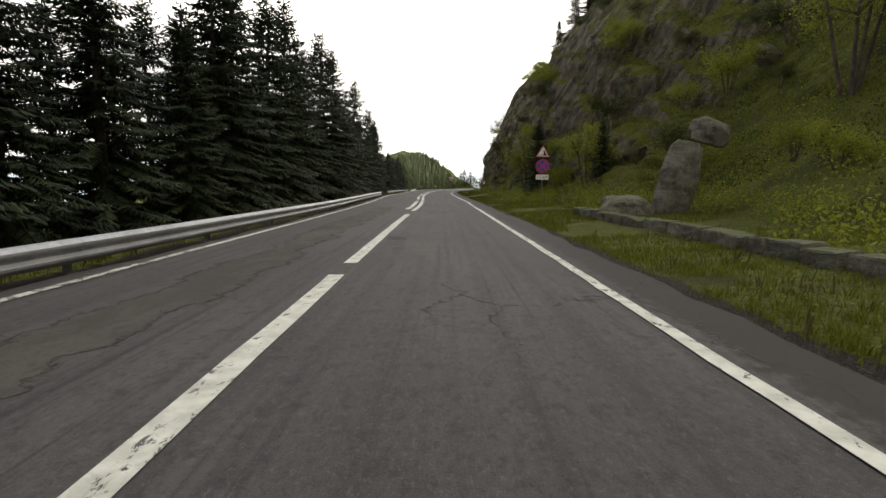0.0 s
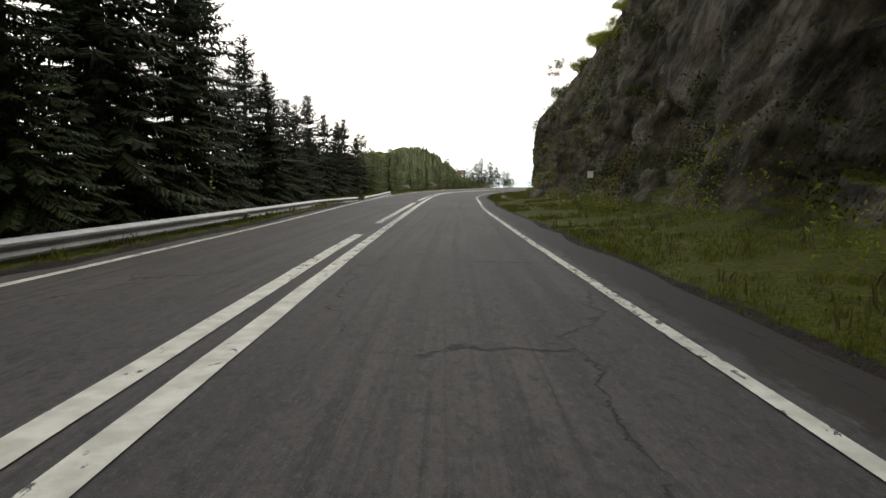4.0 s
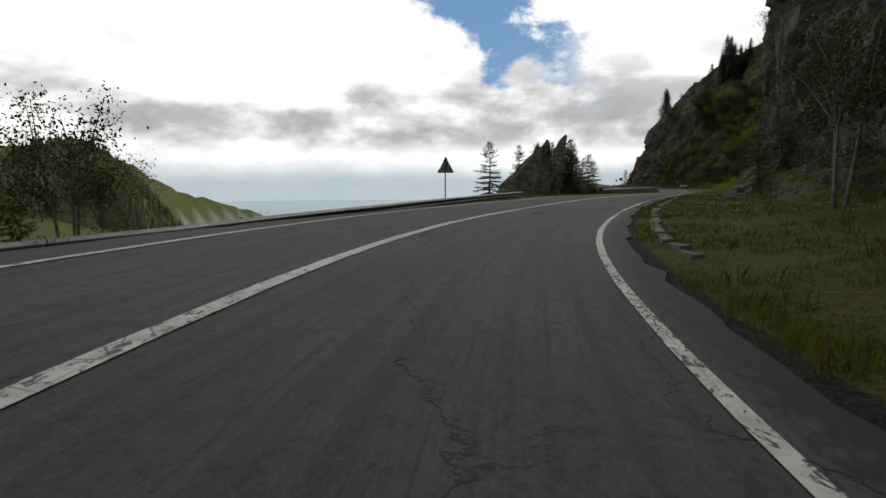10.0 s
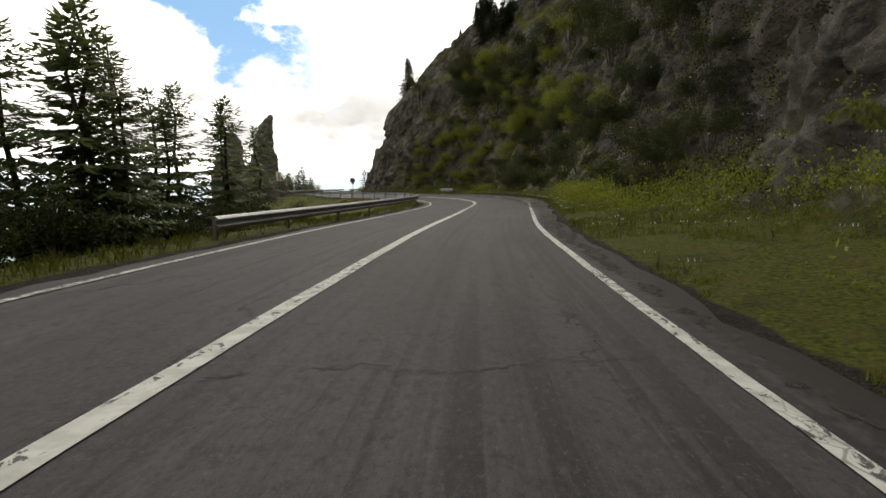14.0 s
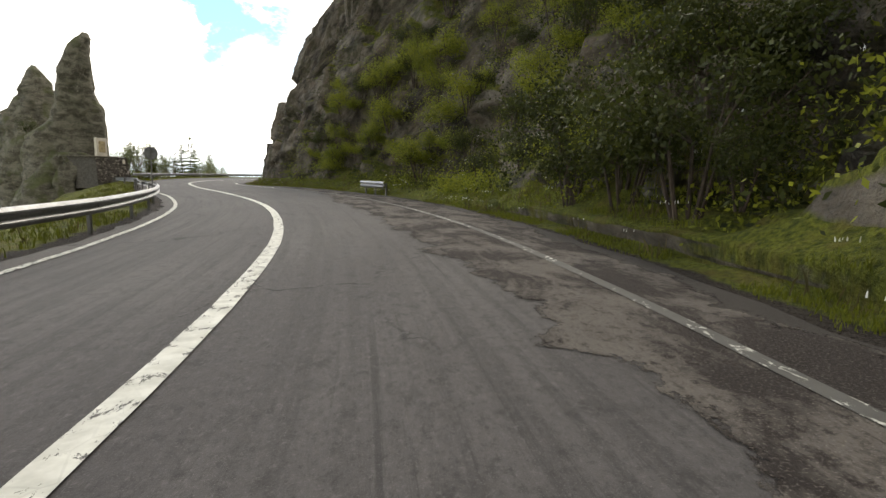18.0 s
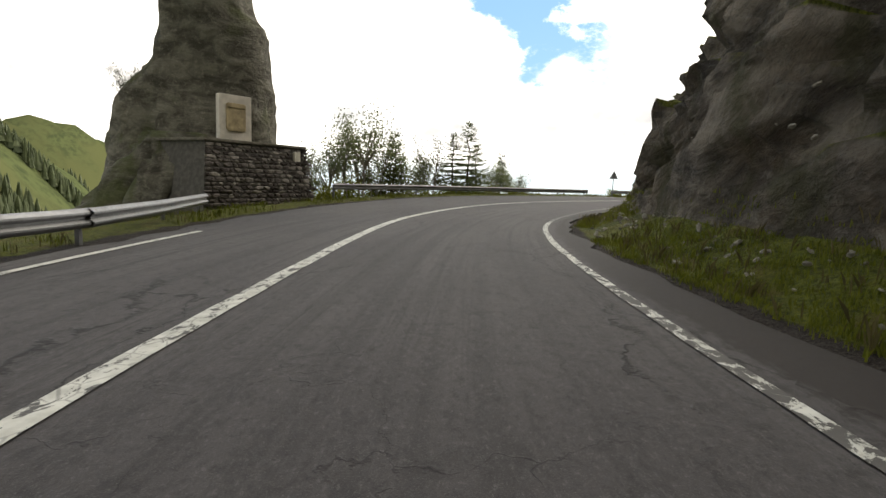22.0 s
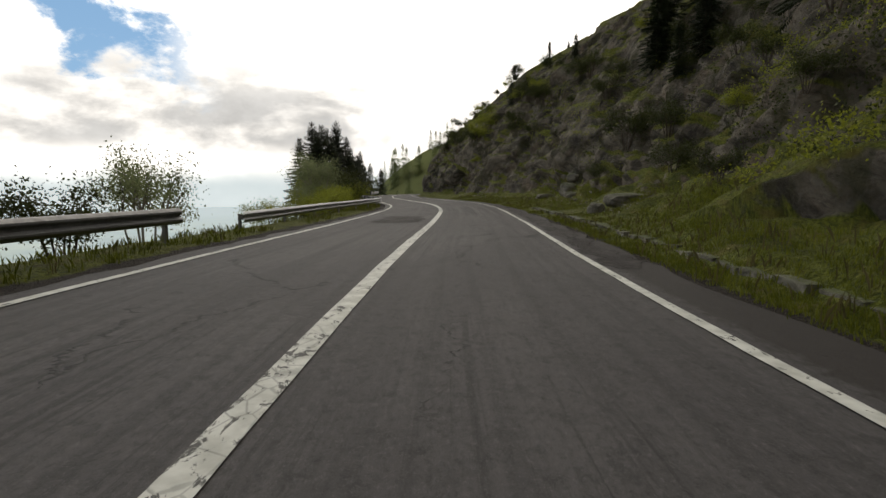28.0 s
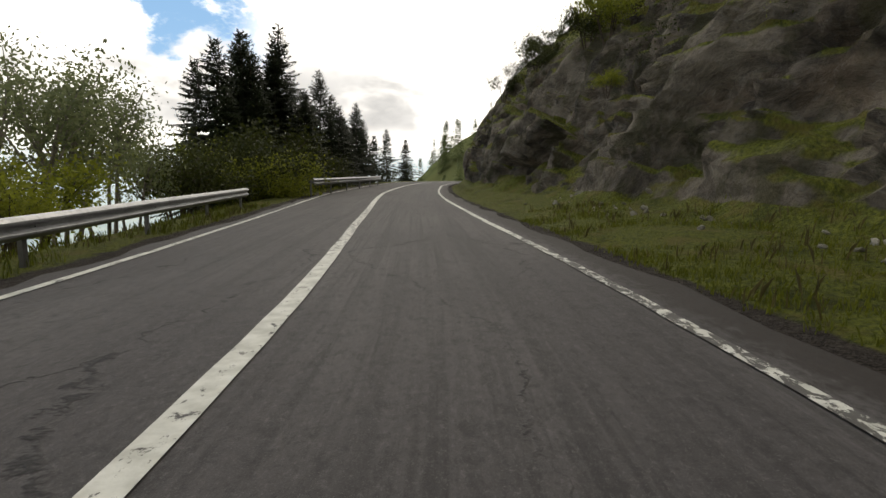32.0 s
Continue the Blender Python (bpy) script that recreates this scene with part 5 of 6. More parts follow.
        spruce_at(a, u, slope_z(a, u) + (rng.uniform(4.5, 9) if a < 366 else rng.uniform(1.5, 3.0)), rng)


plant_all()
for _src in SPRUCES + YOUNG + [b for b, _h in BUSHES + SAPLINGS]:
    for _child in list(_src.children):
        bpy.data.objects.remove(_child)
    bpy.data.objects.remove(_src)


def far_forest():
    """Woods too far to count: many small cones with ragged skirts, haze in their colour."""
    rng = np.random.default_rng(8)
    vs, fs, n = [], [], 0
    spots = []
    while len(spots) < 7000:
        x, y = rng.uniform(-700, 900), rng.uniform(120, 1100)
        spots.append((x, y))
    spots += [(rng.uniform(-170, 70), rng.uniform(360, 780)) for k in range(6000)]
    spots = np.array(spots)
    z = land_height(spots[:, 0], spots[:, 1])
    wood = grain(np.stack([spots[:, 0] * 0.012, spots[:, 1] * 0.012, z * 0], 1), 77)
    keep = (z > -85) & ((wood > 0.05) | (spots[:, 0] > 300) | ((np.abs(spots[:, 0] + 50) < 120) & (wood > -0.25))) & (np.hypot(spots[:, 0] - 95, spots[:, 1] - 165) > np.where(spots[:, 0] > 150, 520, 260))
    for (x, y), zz in zip(spots[keep], z[keep]):
        h, turn = rng.uniform(9, 17), rng.uniform(0, 6.28)
        for a, b, r in ((0.0, 0.5, 0.20), (0.28, 0.75, 0.15), (0.55, 1.0, 0.10)):
            k = np.arange(6)
            rr = r * h * (1 + 0.35 * (k % 2))
            ring = np.stack([x + np.cos(turn + k * 1.047) * rr, y + np.sin(turn + k * 1.047) * rr, np.full(6, zz + a * h - 0.5)], 1)
            vs.append(ring), vs.append([(x, y, zz + b * h)])
            fs += [(n + j, n + (j + 1) % 6, n + 6) for j in range(6)]
            n += 7
    ob = new("far_forest", mesh_of("far_forest", np.concatenate(vs), fs, HAZED_WOOD))
    tagged(ob, "distant spruce woods on the hillsides", "forest", kind="stuff")


far_forest()


def young_wood():
    """Trees below the road and on the hill beyond the last bend, too many to tell apart."""
    rng = random.Random(21)
    kinds = [spruce_crown(8.0, 2.3, 70 + k, 0.42, 0.02, 0.7) for k in range(3)]
    spots = []
    for k in range(60):
        a, u = rng.uniform(70, 150), -rng.uniform(15, 30)
        x, y = at(a, u)
        z = bank_z(a, u)
        spots.append((float(x), float(y), z - 0.2, max(1.5, rng.uniform(0.2, 2.8) - z)))
    for k in range(70):
        x, y = rng.uniform(275, 400), rng.uniform(290, 400)
        z = float(land_height(np.array([x]), np.array([y]))[0])
        if z > -32:
            spots.append((x, y, z - 0.5, rng.uniform(8, 13)))
    vs, fs, n = [], [], 0
    for x, y, z, h in spots:
        v, f = kinds[rng.randrange(3)]
        c, s, k = math.cos(x * 7), math.sin(x * 7), h / 8.0
        w = np.stack([(v[:, 0] * c - v[:, 1] * s) * k + x, (v[:, 0] * s + v[:, 1] * c) * k + y, v[:, 2] * k + z], 1)
        vs.append(w), fs.append(f + n)
        n += len(v)
    ob = new("young_wood", mesh_of("young_wood", np.concatenate(vs), np.concatenate(fs), NEEDLE_YOUNG))
    tagged(ob, "young spruces on the slopes below the road", "wood", kind="stuff")


young_wood()


def tufts(name, label, spots, low, high, blades, mat, seed):
    """Grass: bent blades in tufts at the spots (x, y, z)."""
    rng = np.random.default_rng(seed)
    p = np.repeat(np.asarray(spots, dtype=float), blades, 0)
    n = len(p)
    p[:, :2] += rng.normal(0, 0.07, (n, 2))
    h = rng.uniform(low, high, n)[:, None]
    az, lean = rng.uniform(0, 6.28, n), rng.uniform(0.1, 0.6, n)
    d = np.stack([np.cos(az), np.sin(az), az * 0], 1)
    side = np.stack([-np.sin(az), np.cos(az), az * 0], 1) * (0.007 + 0.012 * h)
    up = np.array([0, 0, 1.0])
    mid = p + up * h * 0.6 + d * h * 0.25 * lean[:, None]
    tip = p + up * h * 0.95 + d * h * 0.8 * lean[:, None]
    v = np.stack([p - side, p + side, mid + side * 0.7, tip, mid - side * 0.7], 1).reshape(-1, 3)
    v[:, 2] -= 0.02
    ob = new(name, mesh_of(name, v, np.arange(len(v)).reshape(-1, 5), mat))
    tagged(ob, label, "grass", kind="stuff")


def grass_spots(n, s0, s1, inner, rng, reach):
    s = rng.uniform(s0, s1, n)
    if inner:
        a = ROAD_R(s) + 0.22
        hard = np.interp(s, [44, 52, 140, 150, 258, 264, 326, 332, 356, 362], [1, 0, 0, 1, 1, 0, 0, 1, 1, 0])
        b = FOOT(s) + np.where(hard > 0.5, reach, np.minimum(reach, 0.1))
        u = a + (b - a) * rng.uniform(0, 1, n) ** 1.3
        us, zs = slope_points(s)
        z = np.array([np.interp(u[k], us[k], zs[k]) for k in range(n)])
    else:
        u = ROAD_L(s) - 0.45 - reach * rng.uniform(0, 1, n) ** 1.2
        d = ROAD_L(s) - u
        z = np.interp(d, [0, 1.6, 2.2, 3.0, 4.0, 5.5], [0, 0, -0.08, -0.35, -0.8, -1.6]) - SINK(s) * np.clip((d - 0.3) / 0.8, 0, 1)
    z = z + banked(s, u)
    x, y = at(s, u)
    thin = grain(np.stack([x * 0.5, y * 0.5, x * 0], 1), 15) > -0.35
    if inner:
        on_kerb = (np.abs(u - ROAD_R(s) - 1.25) < 0.24) & (s > 70) & (s < 141)
        thin &= ~on_kerb | (rng.uniform(0, 1, n) < 0.25)
    return np.stack([x, y, z], 1)[thin]


_rng = np.random.default_rng(3)
tufts("verge_grass", "green grass on the inner verge", np.concatenate([grass_spots(33000, -8, 372, True, _rng, 1.2), grass_spots(14000, -8, 44, True, _rng, 13)]), 0.03, 0.12, 9, BLADE, 1)
tufts("outer_grass", "green grass along the guard rails", grass_spots(10000, -8, 378, False, _rng, 3.4), 0.05, 0.22, 7, BLADE, 2)
tufts("dry_grass", "pale dry grass stalks", np.concatenate([grass_spots(3500, -8, 372, True, _rng, 1.5), grass_spots(1500, -8, 378, False, _rng, 3)]), 0.08, 0.28, 4, BLADE_DRY, 3)
_f = grass_spots(700, 150, 250, True, _rng, 3)
tufts("meadow_flowers", "small white flowers in the grass", _f + np.array([0, 0, 0.22]), 0.03, 0.06, 5, FLOWER, 4)


def undergrowth(name, label, spans, mat, seed, size):
    """Low leafy growth over the banks: small leaves in loose heaps."""
    rng = np.random.default_rng(seed)
    heaps = []
    inward = SIDE_UV[:, 0] - FOOT(SIDE_UV[:, 1])
    clear = SIDE_UV[:, 0] > ROAD_R(SIDE_UV[:, 1]) + 1.1
    for n, s0, s1, lo, hi in spans:
        here = np.nonzero((SIDE_UV[:, 1] > s0) & (SIDE_UV[:, 1] < s1) & (inward > lo) & (inward < hi) & clear)[0]
        p = SIDE[rng.choice(here, n)] + rng.normal(0, 0.12, (n, 3))
        keep = grain(p * 0.35, seed) > -0.1
        heaps.append(p[keep])
    c = np.repeat(np.concatenate(heaps), 46, 0)
    n = len(c)
    c = c + rng.normal(0, 1, (n, 3)) * np.array([0.30, 0.30, 0.22]) + np.array([0, 0, 0.22])
    a = rng.normal(0, 1, (n, 3))
    a /= np.linalg.norm(a, axis=1)[:, None]
    b = np.cross(a, rng.normal(0, 1, (n, 3)))
    b /= np.linalg.norm(b, axis=1)[:, None]
    l = size * rng.uniform(0.6, 1.3, n)[:, None]
    v = np.stack([c - a * l, c + b * l * 0.5, c + a * l, c - b * l * 0.5], 1).reshape(-1, 3)
    ob = new(name, mesh_of(name, v, np.arange(len(v)).reshape(-1, 4), mat))
    tagged(ob, label, "undergrowth", kind="stuff")


undergrowth("undergrowth", "low green leafy growth on the banks", [(850, 222, 262, -0.6, 4.5), (220, 196, 222, -0.6, 4.5), (450, -4, 25, -0.5, 9), (150, 25, 60, -0.5, 0.8), (420, -4, 46, -3.2, 0.2), (380, 284, 375, 2.2, 8), (500, 150, 192, 0.5, 6), (420, 179, 208, -2.6, 0.6), (260, 44, 100, -1.5, 0.5),
                                                                       (260, 60, 142, 0.0, 3.0), (420, 314, 342, 1.4, 6), (420, 204, 240, -1.6, 0)], LEAF, 51, 0.048)
undergrowth("dark_undergrowth", "dark tangled growth on the banks", [(1600, 192, 262, -0.3, 6), (450, -4, 25, 0.5, 11), (350, 25, 75, 5, 12), (650, 284, 380, 2.5, 9), (700, 150, 192, 1.5, 7), (1300, 60, 142, 0.0, 4.0)], LEAF_DARK, 52, 0.055)


# ---------------------------------------------------------------- rocks
def rock_mesh(name, seed, sx, sy, sz, mat, rough=0.35, cuts=3, sharp=0.5):
    bm = bmesh.new()
    bmesh.ops.create_icosphere(bm, subdivisions=cuts, radius=1.0)
    p = np.array([tuple(v.co) for v in bm.verts])
    level = blocks(p * 1.3 + seed * 3.7, seed)
    k = 1 + rough * (sharp * level * 0.6 + 0.5 * layers(p * 1.1 + seed, 3, seed) + 0.12 * layers(p * 4.0 + seed, 2, seed + 5))
    # flatten as broken stone is
    q = np.clip(p * k[:, None], -0.80, 0.82)
    for v, c in zip(bm.verts, q):
        v.co = Vector((c[0] * sx, c[1] * sy, c[2] * sz))
    me = bpy.data.meshes.new(name)
    bm.to_mesh(me)
    bm.free()
    me.materials.append(mat)
    return me


_boulders = [rock_mesh("boulder", k, 1, 1, 1, ROCK) for k in range(6)]


def boulder(p, sx, sy, sz, turn, kind, label, tilt=0.0):
    ob = new("boulder", _boulders[kind])
    ob.matrix_basis = Matrix.LocRotScale(p, Euler((radians(tilt), radians(tilt * 0.5), radians(turn))), (sx, sy, sz))
    tagged(ob, label, "boulder", "boulders")


def put_rocks():
    rng = random.Random(9)
    # (station, offset, sizes, height, turn, tilt, label)
    big = ((17.3, 7.4, 0.75, 0.45, 1.75, 1.1, 20, 12, "tall grey slab of rock standing on end"), (17.0, 5.7, 1.1, 0.7, 0.55, 0.35, 30, 6, "low pale boulder in the grass"),
           (18.2, 8.8, 0.9, 0.5, 0.5, 2.9, 35, 18, "pale slab lying on the bank"), (27.1, 16.2, 1.6, 0.6, 0.6, 7.3, 30, 30, "grey slab lying high in the grass"),
           (31.8, 8.6, 0.45, 0.35, 0.4, 0.5, 10, 8, "small pale stone at the foot of the cliff"), (44.0, 5.6, 0.5, 0.35, 0.2, 0.15, 10, 0, "flat stone in the verge grass"),
           (88.5, 5.0, 0.6, 0.45, 0.45, 0.35, 40, 10, "broken grey stone below the cliff"), (86.6, 5.4, 0.5, 0.35, 0.3, 0.2, 60, 10, "broken stone below the cliff"),
           (121.5, 4.0, 0.55, 0.35, 0.35, 0.3, 40, 20, "grey stone leaning at the cliff foot"), (132.5, 3.1, 0.5, 0.35, 0.16, 0.12, 20, 0, "flat pale stone in the grass"), (135.2, 4.6, 0.35, 0.25, 0.22, 0.2, 0, 0, "small pale stone in the grass"),
           (175.0, 6.6, 0.75, 0.6, 0.6, 0.55, 30, 8, "big pale boulder in the grass"), (173.5, 6.8, 0.5, 0.3, 0.3, 0.3, 70, 10, "broken stone beside a boulder"), (168.8, 6.2, 0.35, 0.3, 0.28, 0.25, 20, 4, "small grey stone in the grass"),
           (170.6, 5.2, 0.6, 0.35, 0.22, 0.15, 15, 0, "flat stone at the edge of the verge"),
           (111.0, -8.4, 1.1, 0.7, 0.55, 0.1, 20, 5, "grey boulder at the outer edge"), (116.0, -8.9, 1.0, 0.6, 0.4, 0.05, 30, 5, "low boulder at the outer edge"), (121.5, -9.6, 1.3, 0.8, 0.9, 0.0, 10, 10, "tall boulder beyond the verge"),
           (129.0, -11.4, 0.9, 0.5, 0.35, 0.0, 25, 0, "flat rock at the outer edge"), (134.5, -13.4, 1.0, 0.6, 0.5, -0.1, 25, 0, "rock below the outer edge"),
           (338.5, 6.4, 1.3, 0.6, 0.35, 0.60, 12, 5, "layered pale slab on the grass bank"), (337.6, 4.9, 0.35, 0.3, 0.32, 0.3, 30, 5, "small grey stone on the bank"), (352.0, 7.3, 0.7, 0.55, 0.55, 0.9, 20, 10, "squared boulder on the ledge"),
           (353.2, 7.9, 0.5, 0.4, 0.35, 1.7, 60, 10, "boulder lying on another"), (350.2, 7.0, 0.6, 0.4, 0.25, 0.6, 10, 5, "flat stone on the ledge"), (355.0, 6.6, 0.8, 0.4, 0.22, 0.45, 5, 0, "flat stone on the grass ledge"),
           (311.0, 4.9, 0.9, 0.5, 0.5, 0.4, 40, 20, "pale tilted rock in the bank"), (309.0, 4.3, 0.5, 0.4, 0.35, 0.3, 20, 10, "pale rock in the bank"), (314.0, 5.6, 0.8, 0.6, 0.6, 0.6, 60, 10, "brown rock in the bank"),
           (371.0, 5.6, 0.7, 0.4, 0.3, 0.25, 20, 5, "pale boulder in the grass"), (373.5, 4.8, 0.8, 0.5, 0.35, 0.3, 60, 5, "broken pale rock below the slope"), (369.0, 5.4, 0.4, 0.3, 0.2, 0.2, 20, 5, "pale stone in the grass"),
           (366.2, 5.8, 0.45, 0.3, 0.3, 0.35, 80, 5, "pale stone in the grass"), (238.6, 7.4, 0.7, 0.4, 1.1, 1.6, 30, 15, "leaning grey rock on the bank"), (229.0, 6.2, 0.6, 0.4, 0.9, 1.1, 40, 15, "grey rock in the bank"))
    for s, u, sx, sy, sz, z, turn, tilt, label in big:
        boulder(spot(s, u, z), sx, sy, sz, heading(s) + turn, rng.randrange(6), label, tilt)
    # rubble below the cliffs
    stones = []
    for k in range(1500):
        a = rng.choice((rng.uniform(28, 48), rng.uniform(80, 132), rng.uniform(166, 186), rng.uniform(262, 312), rng.uniform(262, 312), rng.uniform(284, 306), rng.uniform(335, 374)))
        u = float(FOOT(a)) + rng.gauss(-0.45, 0.4)
        if u > float(ROAD_R(a)) + 0.35:
            stones.append((a, u, 0.025 + 0.065 * rng.random() ** 2.0))
    small = [rock_mesh("stone", 20 + k, 1, 1, 0.7, RUBBLE, 0.4, 1) for k in range(4)]
    vs, fs, n = [], [], 0
    for a, u, r in stones:
        me = small[rng.randrange(4)]
        m = Matrix.LocRotScale(spot(a, u, slope_z(a, u) - float(banked(a, u)) + 0.02), Euler((rng.random(), rng.random(), rng.random() * 6)), (r * 1.3, r, r * 0.8))
        vs += [tuple(m @ v.co) for v in me.vertices]
        fs += [tuple(i + n for i in p.vertices) for p in me.polygons]
        n = len(vs)
    ob = new("rubble", mesh_of("rubble", np.array(vs), fs, RUBBLE))
    tagged(ob, "loose grey stones at the foot of the cliff", "rubble", kind="stuff")


put_rocks()


def pinnacle(name, label, rings, mat, seed, rough=0.5):
    """A standing rock: rings of (x, y, z, half width, half depth, turn), roughened."""
    fine = []
    rings = [np.array(r, dtype=float) for r in rings]
    for a, b in zip(rings, rings[1:]):
        n = max(3, int(abs(b[2] - a[2]) / 0.35))
        fine += [a + (b - a) * k / n for k in range(n)]
    fine.append(rings[-1])
    sides = 56
    az = np.arange(sides) * math.tau / sides
    verts = []
    for x, y, z, a, b, turn in fine:
        # a blocky outline rather than a round one
        c, s = np.cos(az), np.sin(az)
        k = 1 / (np.abs(c) ** 2.8 + np.abs(s) ** 2.8) ** (1 / 2.8)
        px, py = c * k * a, s * k * b
        t = radians(turn)
        verts.append(np.stack([x + px * math.cos(t) - py * math.sin(t), y + px * math.sin(t) + py * math.cos(t), np.full(sides, z)], 1))
    v = np.concatenate(verts)
    mid = np.repeat(np.array([r[:3] for r in fine]), sides, 0)
    out = v - mid
    out[:, 2] = 0
    size = np.linalg.norm(out, axis=1)[:, None]
    out /= size + 1e-6
    q = v @ np.array(Euler((0.35, 0.2, 0.4)).to_matrix()).T
    push = 0.55 * layers(v * 0.28, 3, seed) + 0.5 * blocks(q * np.array([0.5, 0.5, 0.22]), seed + 1) + 0.22 * blocks(q * np.array([1.3, 1.3, 0.6]), seed + 4) + 0.10 * layers(v * 2.2, 3, seed + 9)
    v = v + out * push[:, None] * rough * np.minimum(1, size / 1.2)
    v[:, 2] += 0.25 * layers(v * 0.8, 2, seed + 12) * rough
    n = len(fine)
    quad = []
    for r in range(n - 1):
        for k in range(sides):
            j = (k + 1) % sides
            quad.append((r * sides + k, r * sides + j, (r + 1) * sides + j, (r + 1) * sides + k))
    quad.append(tuple((n - 1) * sides + k for k in range(sides)))
    ob = new(name, mesh_of(name, v, quad, mat, True))
    tagged(ob, label, "rock", "standing rocks")


def ring(origin, turn, z, lo, hi, near, far):
    """A ring from its extent across (lo to hi) and back (near to far), measured from the origin along turned axes."""
    a, c, s = (lo + hi) / 2, math.cos(radians(turn)), math.sin(radians(turn))
    b = (near + far) / 2
    return (origin[0] + a * c - b * s, origin[1] + a * s + b * c, z, (hi - lo) / 2, (far - near) / 2, turn)


def spire_ring(*q):
    return ring((103.5, 238.6), -30, *q)


def fin_ring(*q):
    return ring((42.3, 169.95), -54, *q)


pinnacle("rock_spire", "tall grey rock spire beside the road", [spire_ring(-7, -8, 2.6, -1.8, 6.5), spire_ring(0, -4.8, 2.3, -1.2, 4.4), spire_ring(2.5, -4.5, 2.15, -0.5, 3.9), spire_ring(4.0, -4.2, 2.1, -0.5, 3.7),
          spire_ring(5.6, -2.3, 2.0, -0.6, 3.5), spire_ring(6.6, -1.9, 1.9, -0.8, 3.2), spire_ring(7.8, -1.8, 1.6, -1.0, 3.0), spire_ring(9.8, -1.7, 1.45, -1.2, 2.2), spire_ring(11.8, -0.6, 1.5, -1.3, 0.9),
          spire_ring(12.8, 0.3, 1.5, -1.3, 0.2), spire_ring(13.3, 0.8, 1.35, -1.1, -0.3)], ROCK_DARK, 3, 0.45)
pinnacle("rock_spire", "smaller rock tooth behind the spire", [(102.9, 248.2, -4, 3.8, 3.6, 10), (102.9, 248.2, 3.5, 2.4, 2.4, 10), (103.4, 248.1, 7.0, 1.9, 1.6, 10), (103.8, 247.9, 9.6, 1.2, 1.1, 5), (103.6, 247.7, 11.0, 0.4, 0.6, 0), (103.6, 247.7, 11.5, 0.15, 0.2, 0)], ROCK_DARK, 7, 0.6)
pinnacle("rock_shoulder", "low mossy rock shoulder beside the pedestal", [spire_ring(-5, -4.6, 1.4, -3.0, 1), spire_ring(0, -4.2, 1.2, -2.6, 0.5), spire_ring(1.3, -3.7, 1.0, -2.2, 0.2), spire_ring(2.0, -3.0, 0.9, -1.8, -0.2), spire_ring(2.6, -2.0, 0.6, -1.4, -0.6)], ROCK_DARK, 19, 0.9)
pinnacle("rock_fin", "leaning dark rock fin with mossy back", [fin_ring(-6, -8.0, 1.1, -1.6, 3.6), fin_ring(-0.3, -5.0, 0.75, -1.1, 2.4), fin_ring(1.1, -4.2, 0.75, -0.9, 2.0), fin_ring(1.9, -3.5, 0.8, -0.8, 1.7), fin_ring(2.4, -2.9, 0.75, -0.75, 1.5), fin_ring(3.0, -2.2, 0.6, -0.7, 1.2), fin_ring(3.6, -1.75, 0.6, -0.6, 0.9), fin_ring(4.1, -0.95, 0.6, -0.55, 0.7), fin_ring(4.65, -0.35, 0.35, -0.4, 0.4), fin_ring(4.9, -0.15, 0.15, -0.2, 0.2)], ROCK_DARK, 11, 0.55)


# ---------------------------------------------------------------- guard rails
RAIL_SHAPE = [(0.0, 0.44), (0.03, 0.455), (0.08, 0.50), (0.083, 0.53), (0.02, 0.575), (0.02, 0.615), (0.083, 0.66), (0.08, 0.69), (0.03, 0.735), (0.0, 0.75)]
_post_bm = bmesh.new()
for _x0, _x1, _y0, _y1 in ((-0.05, 0.05, -0.004, 0.004), (-0.05, -0.042, 0.0, 0.06), (0.042, 0.05, 0.0, 0.06)):
    box(_post_bm, _x0, _y0, -0.9, _x1, _y1, 0.68)
box(_post_bm, -0.04, -0.12, 0.52, 0.04, 0.0, 0.66, 0.006)
POST = bpy.data.meshes.new("post")
_post_bm.to_mesh(POST)
_post_bm.free()
POST.materials.append(STEEL_DARK)
_bolt = bmesh.new()
tube(_bolt, (0, 0, 0), (0, -0.02, 0), 0.018, 0.014, 6)
BOLT = bpy.data.meshes.new("bolt")
_bolt.to_mesh(BOLT)
_bolt.free()
BOLT.materials.append(STEEL)


